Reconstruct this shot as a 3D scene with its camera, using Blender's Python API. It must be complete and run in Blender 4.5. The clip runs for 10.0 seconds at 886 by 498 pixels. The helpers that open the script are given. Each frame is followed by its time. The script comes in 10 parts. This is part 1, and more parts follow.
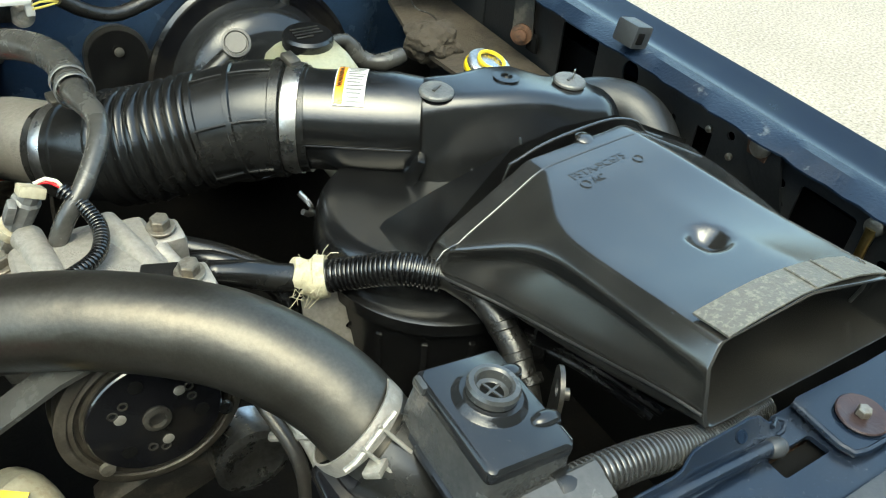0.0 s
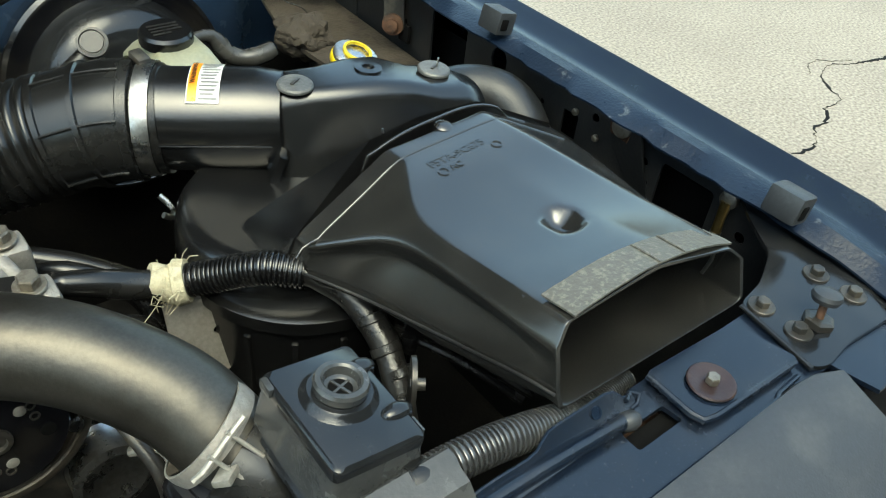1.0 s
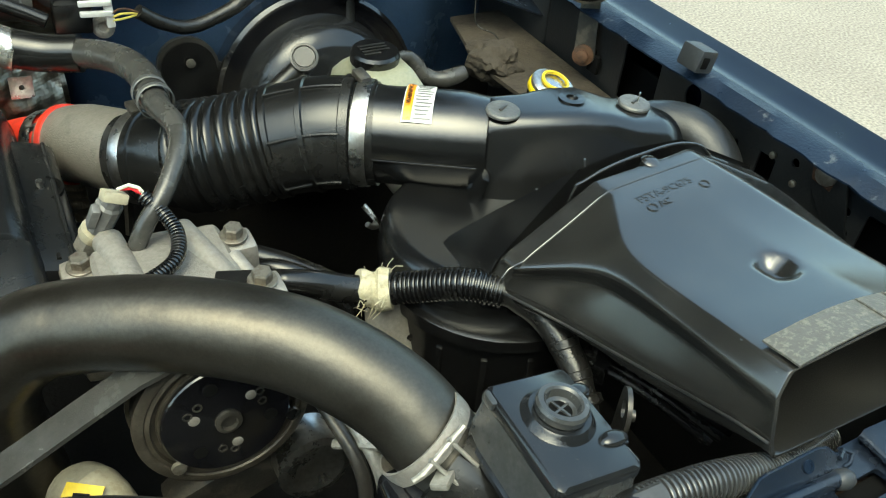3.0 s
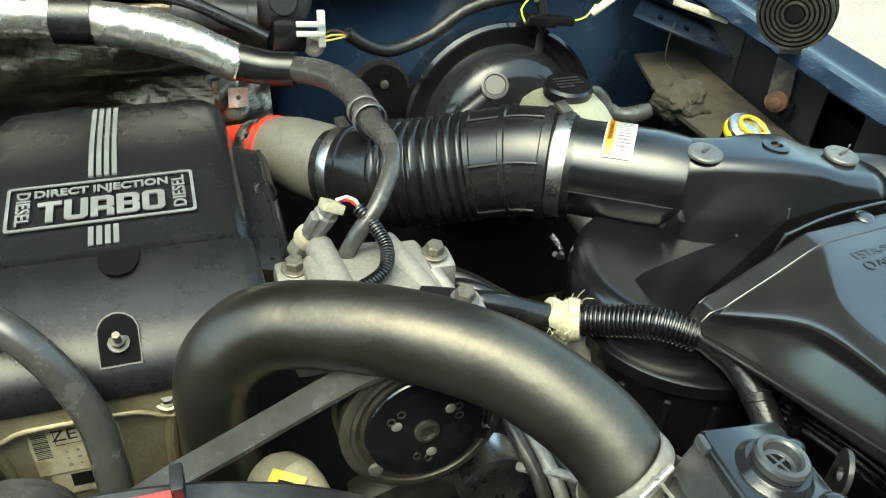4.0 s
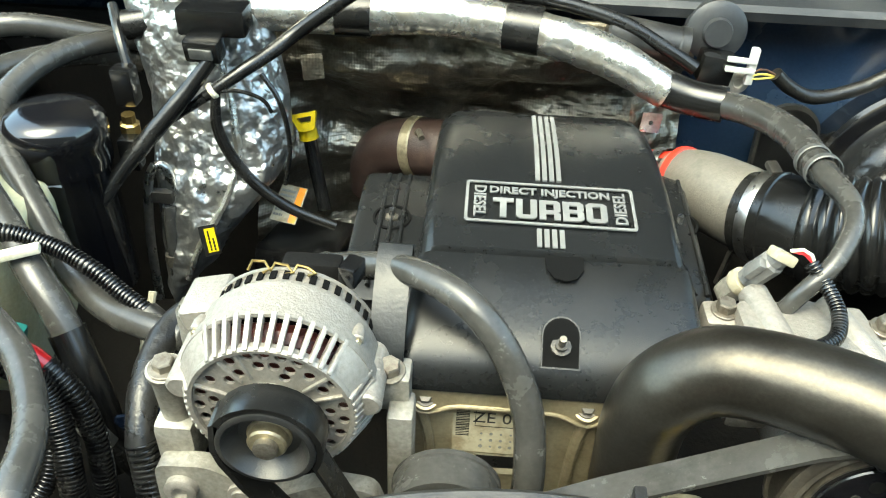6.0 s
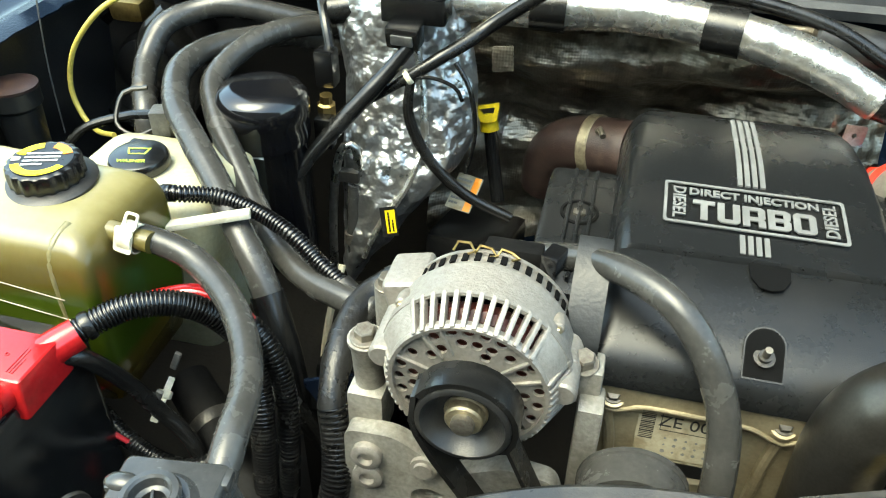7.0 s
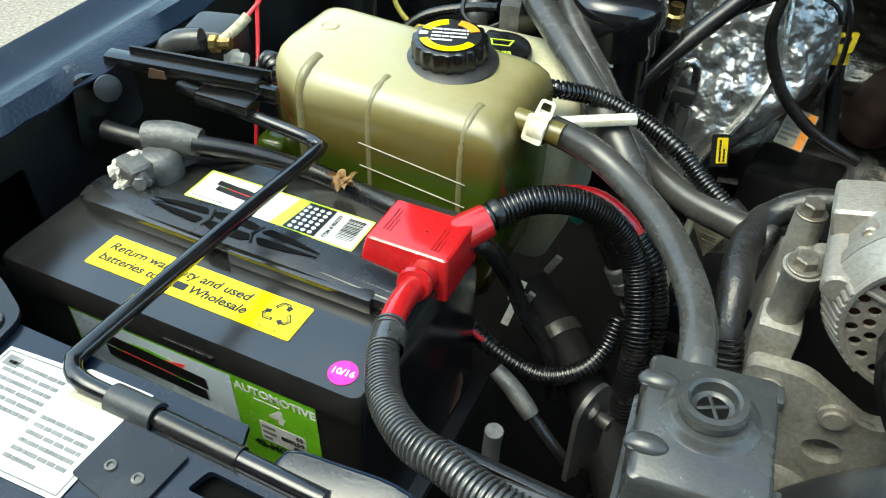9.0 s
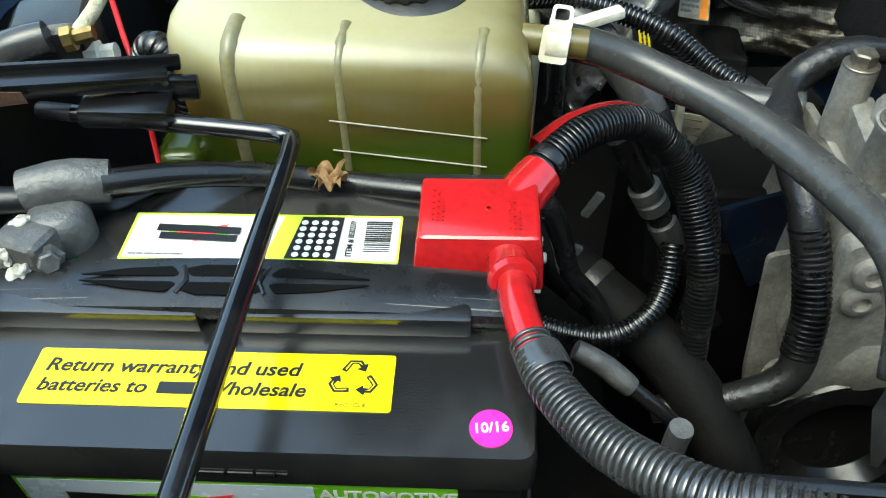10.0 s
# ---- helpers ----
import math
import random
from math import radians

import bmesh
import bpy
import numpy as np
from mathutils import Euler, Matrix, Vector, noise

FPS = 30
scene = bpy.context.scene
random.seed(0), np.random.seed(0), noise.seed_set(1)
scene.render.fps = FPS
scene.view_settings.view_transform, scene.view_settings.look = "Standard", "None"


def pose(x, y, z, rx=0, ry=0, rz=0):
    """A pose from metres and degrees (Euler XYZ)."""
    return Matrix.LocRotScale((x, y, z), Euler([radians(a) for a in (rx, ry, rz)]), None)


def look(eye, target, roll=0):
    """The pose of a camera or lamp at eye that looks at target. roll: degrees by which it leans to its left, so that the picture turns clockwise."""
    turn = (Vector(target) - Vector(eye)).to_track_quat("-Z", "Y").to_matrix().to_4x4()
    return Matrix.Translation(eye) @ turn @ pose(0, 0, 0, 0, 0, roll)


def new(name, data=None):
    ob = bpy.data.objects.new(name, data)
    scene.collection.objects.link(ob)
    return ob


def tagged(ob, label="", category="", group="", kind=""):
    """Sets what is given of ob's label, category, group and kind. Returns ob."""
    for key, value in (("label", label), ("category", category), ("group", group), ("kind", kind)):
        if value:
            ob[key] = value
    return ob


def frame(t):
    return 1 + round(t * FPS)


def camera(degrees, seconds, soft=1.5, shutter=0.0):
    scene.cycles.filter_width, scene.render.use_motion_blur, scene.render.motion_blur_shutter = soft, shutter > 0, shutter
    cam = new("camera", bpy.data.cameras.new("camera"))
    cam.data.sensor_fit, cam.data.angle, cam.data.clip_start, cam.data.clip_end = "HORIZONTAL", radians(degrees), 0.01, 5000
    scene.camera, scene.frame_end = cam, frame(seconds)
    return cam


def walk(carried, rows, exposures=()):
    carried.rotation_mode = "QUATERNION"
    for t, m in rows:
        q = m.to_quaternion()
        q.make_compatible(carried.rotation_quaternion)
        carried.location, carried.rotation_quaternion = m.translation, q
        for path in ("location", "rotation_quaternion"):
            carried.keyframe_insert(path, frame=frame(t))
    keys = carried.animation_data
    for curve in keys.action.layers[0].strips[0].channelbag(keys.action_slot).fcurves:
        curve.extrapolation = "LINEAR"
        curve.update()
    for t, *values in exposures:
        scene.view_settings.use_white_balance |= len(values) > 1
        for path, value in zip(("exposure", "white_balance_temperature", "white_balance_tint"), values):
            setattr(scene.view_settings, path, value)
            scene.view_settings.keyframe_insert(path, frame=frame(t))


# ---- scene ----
cam = camera(58.4, 10.0, 1.1)
METRES, EYE = 0.88, 1.48
ROWS = [
    (0.0, 0.0, 0.0, 0.0, 0.0, 0.0, 0.0),
    (0.5, 0.038, 0.0045, -0.0036, -4.16, -0.64, 2.28),
    (1.0, 0.0504, 0.0061, -0.0021, -5.89, -0.67, 3.34),
    (1.5, 0.0526, 0.0075, 0.0009, -6.16, -0.67, 3.84),
    (2.0, 0.042, 0.0097, 0.0038, -4.56, -0.39, 3.01),
    (2.5, 0.0098, 0.0008, 0.0036, -1.22, 0.1, 0.63),
    (4.0, -0.0924, -0.037, -0.0034, 11.42, 2.08, -7.9),
    (4.5, -0.1362, -0.0471, -0.0079, 15.67, 1.73, -11.14),
    (5.0, -0.1845, -0.0629, -0.0151, 20.02, 1.28, -14.9),
    (5.5, -0.2222, -0.0773, -0.0245, 25.05, 0.33, -17.92),
    (7.0, -0.2962, -0.1302, -0.0738, 40.01, -4.93, -24.88),
    (7.5, -0.3187, -0.1542, -0.0981, 46.01, -8.05, -27.38),
    (8.0, -0.3431, -0.1814, -0.1286, 52.51, -12.29, -29.72),
    (8.5, -0.3734, -0.1883, -0.1617, 54.04, -14.89, -31.1),
    (9.0, -0.4783, -0.2438, -0.2284, 51.23, -14.35, -30.75),
    (9.5, -0.6001, -0.2811, -0.3007, 42.56, -11.67, -24.19),
    (10.0, -0.7183, -0.2363, -0.3188, 30.81, -9.21, -17.09),
]
walk(cam, [(t, pose(0.145, 0, EYE, -39.33, -4.38, -31.83) @ pose(METRES * x, METRES * y, METRES * z, 90 + pitch, roll, yaw)) for t, x, y, z, yaw, pitch, roll in ROWS],
     [(0.0, 2.55, 7100, -12), (0.6, 2.2, 7100, -12), (2.0, 2.1, 7100, -12), (2.7, 2.2, 7200, -14), (4.0, 2.6, 7300, -17), (4.5, 3.03, 7300, -14), (5.7, 3.12, 7300, -12), (6.9, 2.92, 7300, -12), (7.5, 2.66, 7250, -12), (8.5, 2.35, 6900, -12), (9.2, 2.2, 6700, -12), (10.0, 2.15, 6300, -11)])

# world, sun and sky
world = bpy.data.worlds.new("sky")
scene.world = world
world.use_nodes = True
wn = world.node_tree.nodes
sky = wn.new("ShaderNodeTexSky")
sky.sky_type, sky.sun_disc = "NISHITA", False
sky.sun_elevation, sky.sun_rotation = radians(66), radians(-141)
sky.air_density, sky.dust_density, sky.ozone_density = 1.0, 2.6, 0.6
world.node_tree.links.new(sky.outputs[0], wn["Background"].inputs[0])
wn["Background"].inputs[1].default_value = 0.15

sun = new("sun", bpy.data.lights.new("sun", "SUN"))
sun.data.energy, sun.data.angle, sun.data.color = 0.45, radians(45), (1.0, 0.97, 0.93)
sun.matrix_world = look((-2.1, -2.6, 7.5), (0, 0, 0))


# ---- materials ----
def mat(name, color, rough=0.5, metal=0.0, coat=0.0, spot=None, spot_scale=30.0, spot_at=(0.5, 0.62), fine=250.0, fine_mix=0.12,
        bump=0.05, bump_scale=400.0, rough_var=0.1, spec=0.5, dent=0.0, dent_scale=20.0, grain=(1, 1, 1), trans=0.0, sss=0.0, dust=0.0):
    """A surface with broad stains (spot), fine grain, uneven gloss and relief."""
    m = bpy.data.materials.new(name)
    m.use_nodes = True
    n, l = m.node_tree.nodes, m.node_tree.links
    b = n["Principled BSDF"]
    tc = n.new("ShaderNodeTexCoord")
    mp = n.new("ShaderNodeMapping")
    mp.inputs["Scale"].default_value = grain
    l.new(tc.outputs["Object"], mp.inputs["Vector"])
    big = n.new("ShaderNodeTexNoise")
    big.inputs["Scale"].default_value, big.inputs["Detail"].default_value, big.inputs["Roughness"].default_value = spot_scale, 6, 0.65
    small = n.new("ShaderNodeTexNoise")
    small.inputs["Scale"].default_value, small.inputs["Detail"].default_value = fine, 3
    for t in (big, small):
        l.new(mp.outputs[0], t.inputs["Vector"])
    ramp = n.new("ShaderNodeMapRange")
    ramp.inputs["From Min"].default_value, ramp.inputs["From Max"].default_value = spot_at
    l.new(big.outputs["Fac"], ramp.inputs["Value"])
    mix = n.new("ShaderNodeMix")
    mix.data_type = "RGBA"
    mix.inputs["A"].default_value = (*color, 1)
    mix.inputs["B"].default_value = (*(spot or [c * 1.25 for c in color]), 1)
    l.new(ramp.outputs[0], mix.inputs["Factor"])
    mul = n.new("ShaderNodeMix")
    mul.data_type, mul.blend_type = "RGBA", "MULTIPLY"
    mul.inputs["Factor"].default_value = 1.0
    tone = n.new("ShaderNodeMapRange")
    tone.inputs["To Min"].default_value, tone.inputs["To Max"].default_value = 1 - 2 * fine_mix, 1 + 2 * fine_mix
    l.new(small.outputs["Fac"], tone.inputs["Value"])
    l.new(mix.outputs["Result"], mul.inputs["A"])
    l.new(tone.outputs[0], mul.inputs["B"])
    out = mul.outputs["Result"]
    if dust:
        speck = n.new("ShaderNodeTexNoise")
        speck.inputs["Scale"].default_value, speck.inputs["Detail"].default_value, speck.inputs["Roughness"].default_value = 420, 5, 0.75
        l.new(tc.outputs["Object"], speck.inputs["Vector"])
        thin = n.new("ShaderNodeMapRange")
        thin.inputs["From Min"].default_value, thin.inputs["From Max"].default_value = 0.60, 0.74
        thin.inputs["To Max"].default_value = dust
        l.new(speck.outputs["Fac"], thin.inputs["Value"])
        lay = n.new("ShaderNodeMix")
        lay.data_type = "RGBA"
        lay.inputs["B"].default_value = (0.16, 0.15, 0.13, 1)
        l.new(thin.outputs[0], lay.inputs["Factor"])
        l.new(out, lay.inputs["A"])
        out = lay.outputs["Result"]
    l.new(out, b.inputs["Base Color"])
    rr = n.new("ShaderNodeMapRange")
    rr.inputs["From Min"].default_value, rr.inputs["From Max"].default_value = 0.3, 0.7
    rr.inputs["To Min"].default_value, rr.inputs["To Max"].default_value = max(rough - rough_var, 0.03), min(rough + rough_var, 1)
    l.new(big.outputs["Fac"], rr.inputs["Value"])
    l.new(rr.outputs[0], b.inputs["Roughness"])
    b.inputs["Metallic"].default_value = metal
    b.inputs["Coat Weight"].default_value = coat
    b.inputs["Coat Roughness"].default_value = 0.08
    b.inputs["Specular IOR Level"].default_value = spec
    b.inputs["Transmission Weight"].default_value = trans
    if sss:
        b.inputs["Subsurface Weight"].default_value = sss
        b.inputs["Subsurface Radius"].default_value = (0.02, 0.016, 0.008)
        b.inputs["Subsurface Scale"].default_value = 1.0
    relief = n.new("ShaderNodeTexNoise")
    relief.inputs["Scale"].default_value, relief.inputs["Detail"].default_value = bump_scale, 4
    l.new(mp.outputs[0], relief.inputs["Vector"])
    bp = n.new("ShaderNodeBump")
    bp.inputs["Strength"].default_value, bp.inputs["Distance"].default_value = bump, 0.002
    l.new(relief.outputs["Fac"], bp.inputs["Height"])
    last = bp
    if dent:
        wave = n.new("ShaderNodeTexNoise")
        wave.inputs["Scale"].default_value, wave.inputs["Detail"].default_value = dent_scale, 2
        l.new(mp.outputs[0], wave.inputs["Vector"])
        bd = n.new("ShaderNodeBump")
        bd.inputs["Strength"].default_value, bd.inputs["Distance"].default_value = dent, 0.01
        l.new(wave.outputs["Fac"], bd.inputs["Height"])
        l.new(bp.outputs[0], bd.inputs["Normal"])
        last = bd
    l.new(last.outputs[0], b.inputs["Normal"])
    return m


M_PLASTIC = mat("black_moulded_plastic", (0.0048, 0.0048, 0.005), 0.21, spot=(0.0095, 0.0095, 0.0092), spot_scale=18, bump=0.06, bump_scale=900, rough_var=0.06, dent=0.03, dent_scale=14, spec=0.7, dust=0.12)
M_DUCT = mat("dusty_moulded_duct", (0.013, 0.0127, 0.012), 0.19, spot=(0.028, 0.0265, 0.0235), spot_scale=16, spot_at=(0.45, 0.8), bump=0.05, bump_scale=900, rough_var=0.05, dent=0.03, dent_scale=14, spec=1.0, dust=0.22)
M_PLASTIC_DUSTY = mat("dusty_black_plastic", (0.016, 0.016, 0.016), 0.36, spot=(0.05, 0.047, 0.042), spot_scale=25, spot_at=(0.45, 0.75), bump=0.15, bump_scale=700, dust=0.22)
M_COVER = mat("satin_black_cover", (0.0095, 0.01, 0.0105), 0.27, spot=(0.013, 0.013, 0.013), spot_scale=12, bump=0.12, bump_scale=1400, rough_var=0.06, spec=0.34, dust=0.1)
# Near-black that stands for shade in hole plates, recess plates and backing sheets.
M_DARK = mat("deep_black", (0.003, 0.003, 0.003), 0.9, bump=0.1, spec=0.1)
# Near-black for real grime and for sheets that stand for deep shade.
M_GRIME_SHADE = mat("grime_and_shade_black", (0.004, 0.0038, 0.0036), 0.7, spot=(0.012, 0.0105, 0.0085), spot_scale=40, spot_at=(0.5, 0.8), bump=0.4, bump_scale=150, spec=0.15)
M_RUBBER = mat("aged_rubber", (0.007, 0.0069, 0.0067), 0.24, spot=(0.016, 0.0155, 0.0145), spot_scale=22, spot_at=(0.45, 0.75), bump=0.04, bump_scale=600, dust=0.15)
M_HOSE = mat("rubber_hose", (0.036, 0.035, 0.0325), 0.24, spot=(0.06, 0.058, 0.053), spot_scale=30, spot_at=(0.4, 0.75), bump=0.08, bump_scale=800, dust=0.22)
M_LOOM = mat("split_loom_plastic", (0.0045, 0.0045, 0.0048), 0.24, spot=(0.01, 0.0095, 0.009), spot_scale=40, bump=0.03, spec=0.7)
# Grey base lifted to carry the highlights on glossy dark loom ribs.
M_LOOMGREY = mat("sheen_grey_split_loom", (0.03, 0.03, 0.0305), 0.2, spot=(0.06, 0.06, 0.059), spot_scale=35, spot_at=(0.45, 0.8), bump=0.04, spec=0.9)
M_TAPE = mat("wrapped_cloth_tape", (0.012, 0.0115, 0.011), 0.32, spot=(0.022, 0.021, 0.019), spot_scale=60, spot_at=(0.5, 0.8), bump=0.4, bump_scale=200)
M_PIPE = mat("dark_grey_coated_pipe", (0.050, 0.0445, 0.0365), 0.35, metal=0.85, spot=(0.09, 0.084, 0.073), spot_scale=9, spot_at=(0.35, 0.75), fine=420, fine_mix=0.12, bump=0.05, bump_scale=700, rough_var=0.08, dent=0.09, dent_scale=48)
M_PAINT = mat("dark_navy_paint", (0.0035, 0.0066, 0.015), 0.2, coat=0.1, spot=(0.006, 0.0105, 0.018), spot_scale=14, bump=0.03, bump_scale=300, spec=0.17, dust=0.05)
M_PAINT_DUSTY = mat("dusty_navy_paint", (0.0052, 0.0088, 0.0165), 0.21, coat=0.1, spot=(0.017, 0.0195, 0.025), spot_scale=16, spot_at=(0.5, 0.85), bump=0.06, bump_scale=500, fine_mix=0.25, spec=0.5, dust=0.25)
M_PAINT_WORN = mat("worn_primer_lip", (0.006, 0.012, 0.025), 0.35, spot=(0.075, 0.085, 0.095), spot_scale=38, spot_at=(0.62, 0.70), bump=0.3, bump_scale=300, spec=0.25)
M_APRON = mat("dull_apron_paint", (0.009, 0.01, 0.011), 0.4, spot=(0.024, 0.024, 0.023), spot_scale=18, spot_at=(0.48, 0.8), bump=0.15, bump_scale=300, dust=0.22)
M_FIREWALL = mat("dark_blue_firewall_paint", (0.018, 0.036, 0.072), 0.24, coat=0.5, spot=(0.03, 0.05, 0.085), spot_scale=9, spot_at=(0.45, 0.8), bump=0.05, dent=0.08, dent_scale=9)
M_GREYTRIM = mat("grey_trim_plastic", (0.026, 0.028, 0.031), 0.42, spot=(0.042, 0.044, 0.046), spot_scale=15, bump=0.15, bump_scale=600, dust=0.22)
M_BOX = mat("weathered_grey_black_plastic", (0.0085, 0.009, 0.01), 0.14, spot=(0.024, 0.025, 0.026), spot_scale=20, spot_at=(0.42, 0.8), bump=0.05, bump_scale=500, dust=0.1)
M_BOXGREY = mat("dusty_grey_plastic_cap", (0.034, 0.035, 0.035), 0.25, spot=(0.065, 0.066, 0.065), spot_scale=20, spot_at=(0.42, 0.8), bump=0.06, bump_scale=500, dust=0.22, spec=0.55)
M_ALU = mat("cast_aluminium", (0.32, 0.297, 0.265), 0.52, metal=0.6, spot=(0.265, 0.243, 0.213), spot_scale=22, spot_at=(0.45, 0.75), bump=0.35, bump_scale=500, fine_mix=0.15)
M_ALU_DIRTY = mat("dirty_cast_aluminium", (0.34, 0.325, 0.29), 0.55, metal=0.55, spot=(0.185, 0.17, 0.143), spot_scale=25, spot_at=(0.42, 0.7), bump=0.4, bump_scale=400, fine_mix=0.2)
M_ELBOW = mat("grey_cast_elbow", (0.215, 0.198, 0.172), 0.5, metal=0.5, spot=(0.15, 0.138, 0.118), spot_scale=18, bump=0.4, bump_scale=450)
M_GOLD = mat("yellowed_alloy_housing", (0.37, 0.32, 0.215), 0.45, metal=0.6, spot=(0.22, 0.175, 0.105), spot_scale=14, spot_at=(0.42, 0.7), bump=0.3, bump_scale=300)
M_STEEL = mat("bright_steel", (0.55, 0.54, 0.52), 0.3, metal=1.0, spot=(0.4, 0.38, 0.35), spot_scale=40, bump=0.06)
M_PLUGGREY = mat("grey_connector_plastic", (0.12, 0.12, 0.116), 0.42, spot=(0.17, 0.168, 0.16), spot_scale=60, bump=0.1)
M_BOLT = mat("dull_zinc_bolt", (0.23, 0.21, 0.175), 0.45, metal=0.8, spot=(0.12, 0.10, 0.08), spot_scale=120, spot_at=(0.45, 0.7), bump=0.2)
M_DARKSTEEL = mat("black_oxide_steel", (0.045, 0.042, 0.038), 0.36, metal=0.5, spot=(0.09, 0.08, 0.065), spot_scale=40, bump=0.15, dust=0.22)
M_RUST = mat("surface_rust", (0.075, 0.034, 0.016), 0.8, spot=(0.035, 0.022, 0.015), spot_scale=60, bump=0.5, bump_scale=250)
M_RUSTPLUM = mat("plum_brown_rusted_washer", (0.035, 0.022, 0.022), 0.38, metal=0.3, spot=(0.06, 0.034, 0.026), spot_scale=50, bump=0.2)
M_BRASS = mat("brass", (0.36, 0.26, 0.1), 0.35, metal=1.0, spot=(0.24, 0.17, 0.07), spot_scale=60, bump=0.1)
M_FOIL = mat("crinkled_foil", (0.42, 0.42, 0.41), 0.34, metal=0.9, spot=(0.3, 0.3, 0.29), spot_scale=20, bump=0.3, bump_scale=130, dent=0.75, dent_scale=55, fine_mix=0.05)
M_FOILSLEEVE = mat("foil_hose_sleeve", (0.66, 0.65, 0.61), 0.27, metal=0.9, spot=(0.5, 0.47, 0.40), spot_scale=30, bump=0.2, bump_scale=220, dent=0.5, dent_scale=26)
M_RED = mat("red_terminal_boot", (0.4, 0.01, 0.013), 0.16, spot=(0.32, 0.01, 0.012), spot_scale=20, bump=0.03, rough_var=0.05, coat=0.5)
M_REDRUBBER = mat("red_silicone", (0.55, 0.03, 0.015), 0.4, spot=(0.4, 0.03, 0.02), spot_scale=40, bump=0.1)
M_YELLOW = mat("yellow_plastic", (0.62, 0.45, 0.015), 0.4, spot=(0.5, 0.36, 0.015), spot_scale=40, bump=0.05)
M_STICK_Y = mat("yellow_sticker", (0.90, 0.74, 0.01), 0.16, bump=0.01, fine_mix=0.02, spot_scale=5)
M_STICK_W = mat("white_sticker", (0.62, 0.62, 0.595), 0.28, spot=(0.55, 0.55, 0.52), spot_scale=14, bump=0.02, fine_mix=0.02)
M_STICK_G = mat("green_sticker", (0.16, 0.42, 0.02), 0.28, bump=0.01, fine_mix=0.02, spot_scale=8)
M_STICK_LIME = mat("lime_sticker", (0.55, 0.72, 0.05), 0.28, bump=0.01, fine_mix=0.02, spot_scale=8)
M_STICK_PALE = mat("pale_blue_grey_sticker", (0.50, 0.57, 0.63), 0.28, bump=0.01, fine_mix=0.02, spot_scale=8)
M_STICK_O = mat("orange_sticker", (0.85, 0.27, 0.02), 0.3, bump=0.01, fine_mix=0.03, spot_scale=8)
M_STICK_RED = mat("red_sticker", (0.75, 0.035, 0.03), 0.35, bump=0.01, fine_mix=0.03, spot_scale=8)
M_STICK_PINK = mat("magenta_sticker", (0.80, 0.02, 0.32), 0.3, bump=0.01, fine_mix=0.02, spot_scale=8)
M_INK = mat("black_ink", (0.008, 0.008, 0.008), 0.35, bump=0.0)
M_INKGREY = mat("grey_ink", (0.14, 0.14, 0.135), 0.4, bump=0.0)
M_WHITEINK = mat("white_print", (0.78, 0.78, 0.76), 0.4, bump=0.02, fine_mix=0.05)
M_SILVERINK = mat("silver_print", (0.15, 0.15, 0.146), 0.5, metal=0.1, bump=0.02, fine_mix=0.06)
M_TANTAPE = mat("frayed_tan_tape", (0.46, 0.42, 0.29), 0.8, spot=(0.33, 0.29, 0.19), spot_scale=90, bump=0.8, bump_scale=350)
M_CREAM = mat("cream_plastic", (0.68, 0.65, 0.52), 0.45, spot=(0.55, 0.50, 0.36), spot_scale=20, bump=0.08)
M_MATGREY = mat("dusty_crackled_tape", (0.075, 0.071, 0.06), 0.5, spot=(0.15, 0.14, 0.115), spot_scale=260, spot_at=(0.5, 0.64), bump=0.4, bump_scale=250)
M_FELT = mat("brown_dirty_felt", (0.035, 0.027, 0.018), 0.9, spot=(0.02, 0.015, 0.01), spot_scale=30, bump=0.8, bump_scale=200)
M_GREEN = mat("green_felt_washer", (0.01, 0.10, 0.05), 0.8, bump=0.5, bump_scale=600)
M_TEAL = mat("teal_plastic", (0.02, 0.15, 0.13), 0.4)
M_LEAF = mat("dry_leaf", (0.26, 0.14, 0.05), 0.7, spot=(0.4, 0.25, 0.1), spot_scale=80, bump=0.5)
M_LEAD = mat("grey_lead_clamp", (0.1, 0.1, 0.097), 0.5, metal=0.5, spot=(0.19, 0.185, 0.172), spot_scale=50, spot_at=(0.45, 0.75), bump=0.4, bump_scale=300)
M_CORROSION = mat("white_corrosion", (0.45, 0.43, 0.37), 0.9, spot=(0.28, 0.26, 0.21), spot_scale=120, bump=0.9, bump_scale=300)
M_WINDING = mat("lacquered_copper_winding", (0.085, 0.018, 0.012), 0.4, spot=(0.04, 0.01, 0.008), spot_scale=120, bump=0.5, bump_scale=300)
M_PULLEY = mat("worn_brown_pulley", (0.05, 0.043, 0.034), 0.42, metal=0.4, spot=(0.08, 0.07, 0.055), spot_scale=40, bump=0.15)
M_PLATED = mat("yellow_zinc_plating", (0.42, 0.36, 0.24), 0.4, metal=0.8, spot=(0.3, 0.26, 0.18), spot_scale=80, bump=0.1)


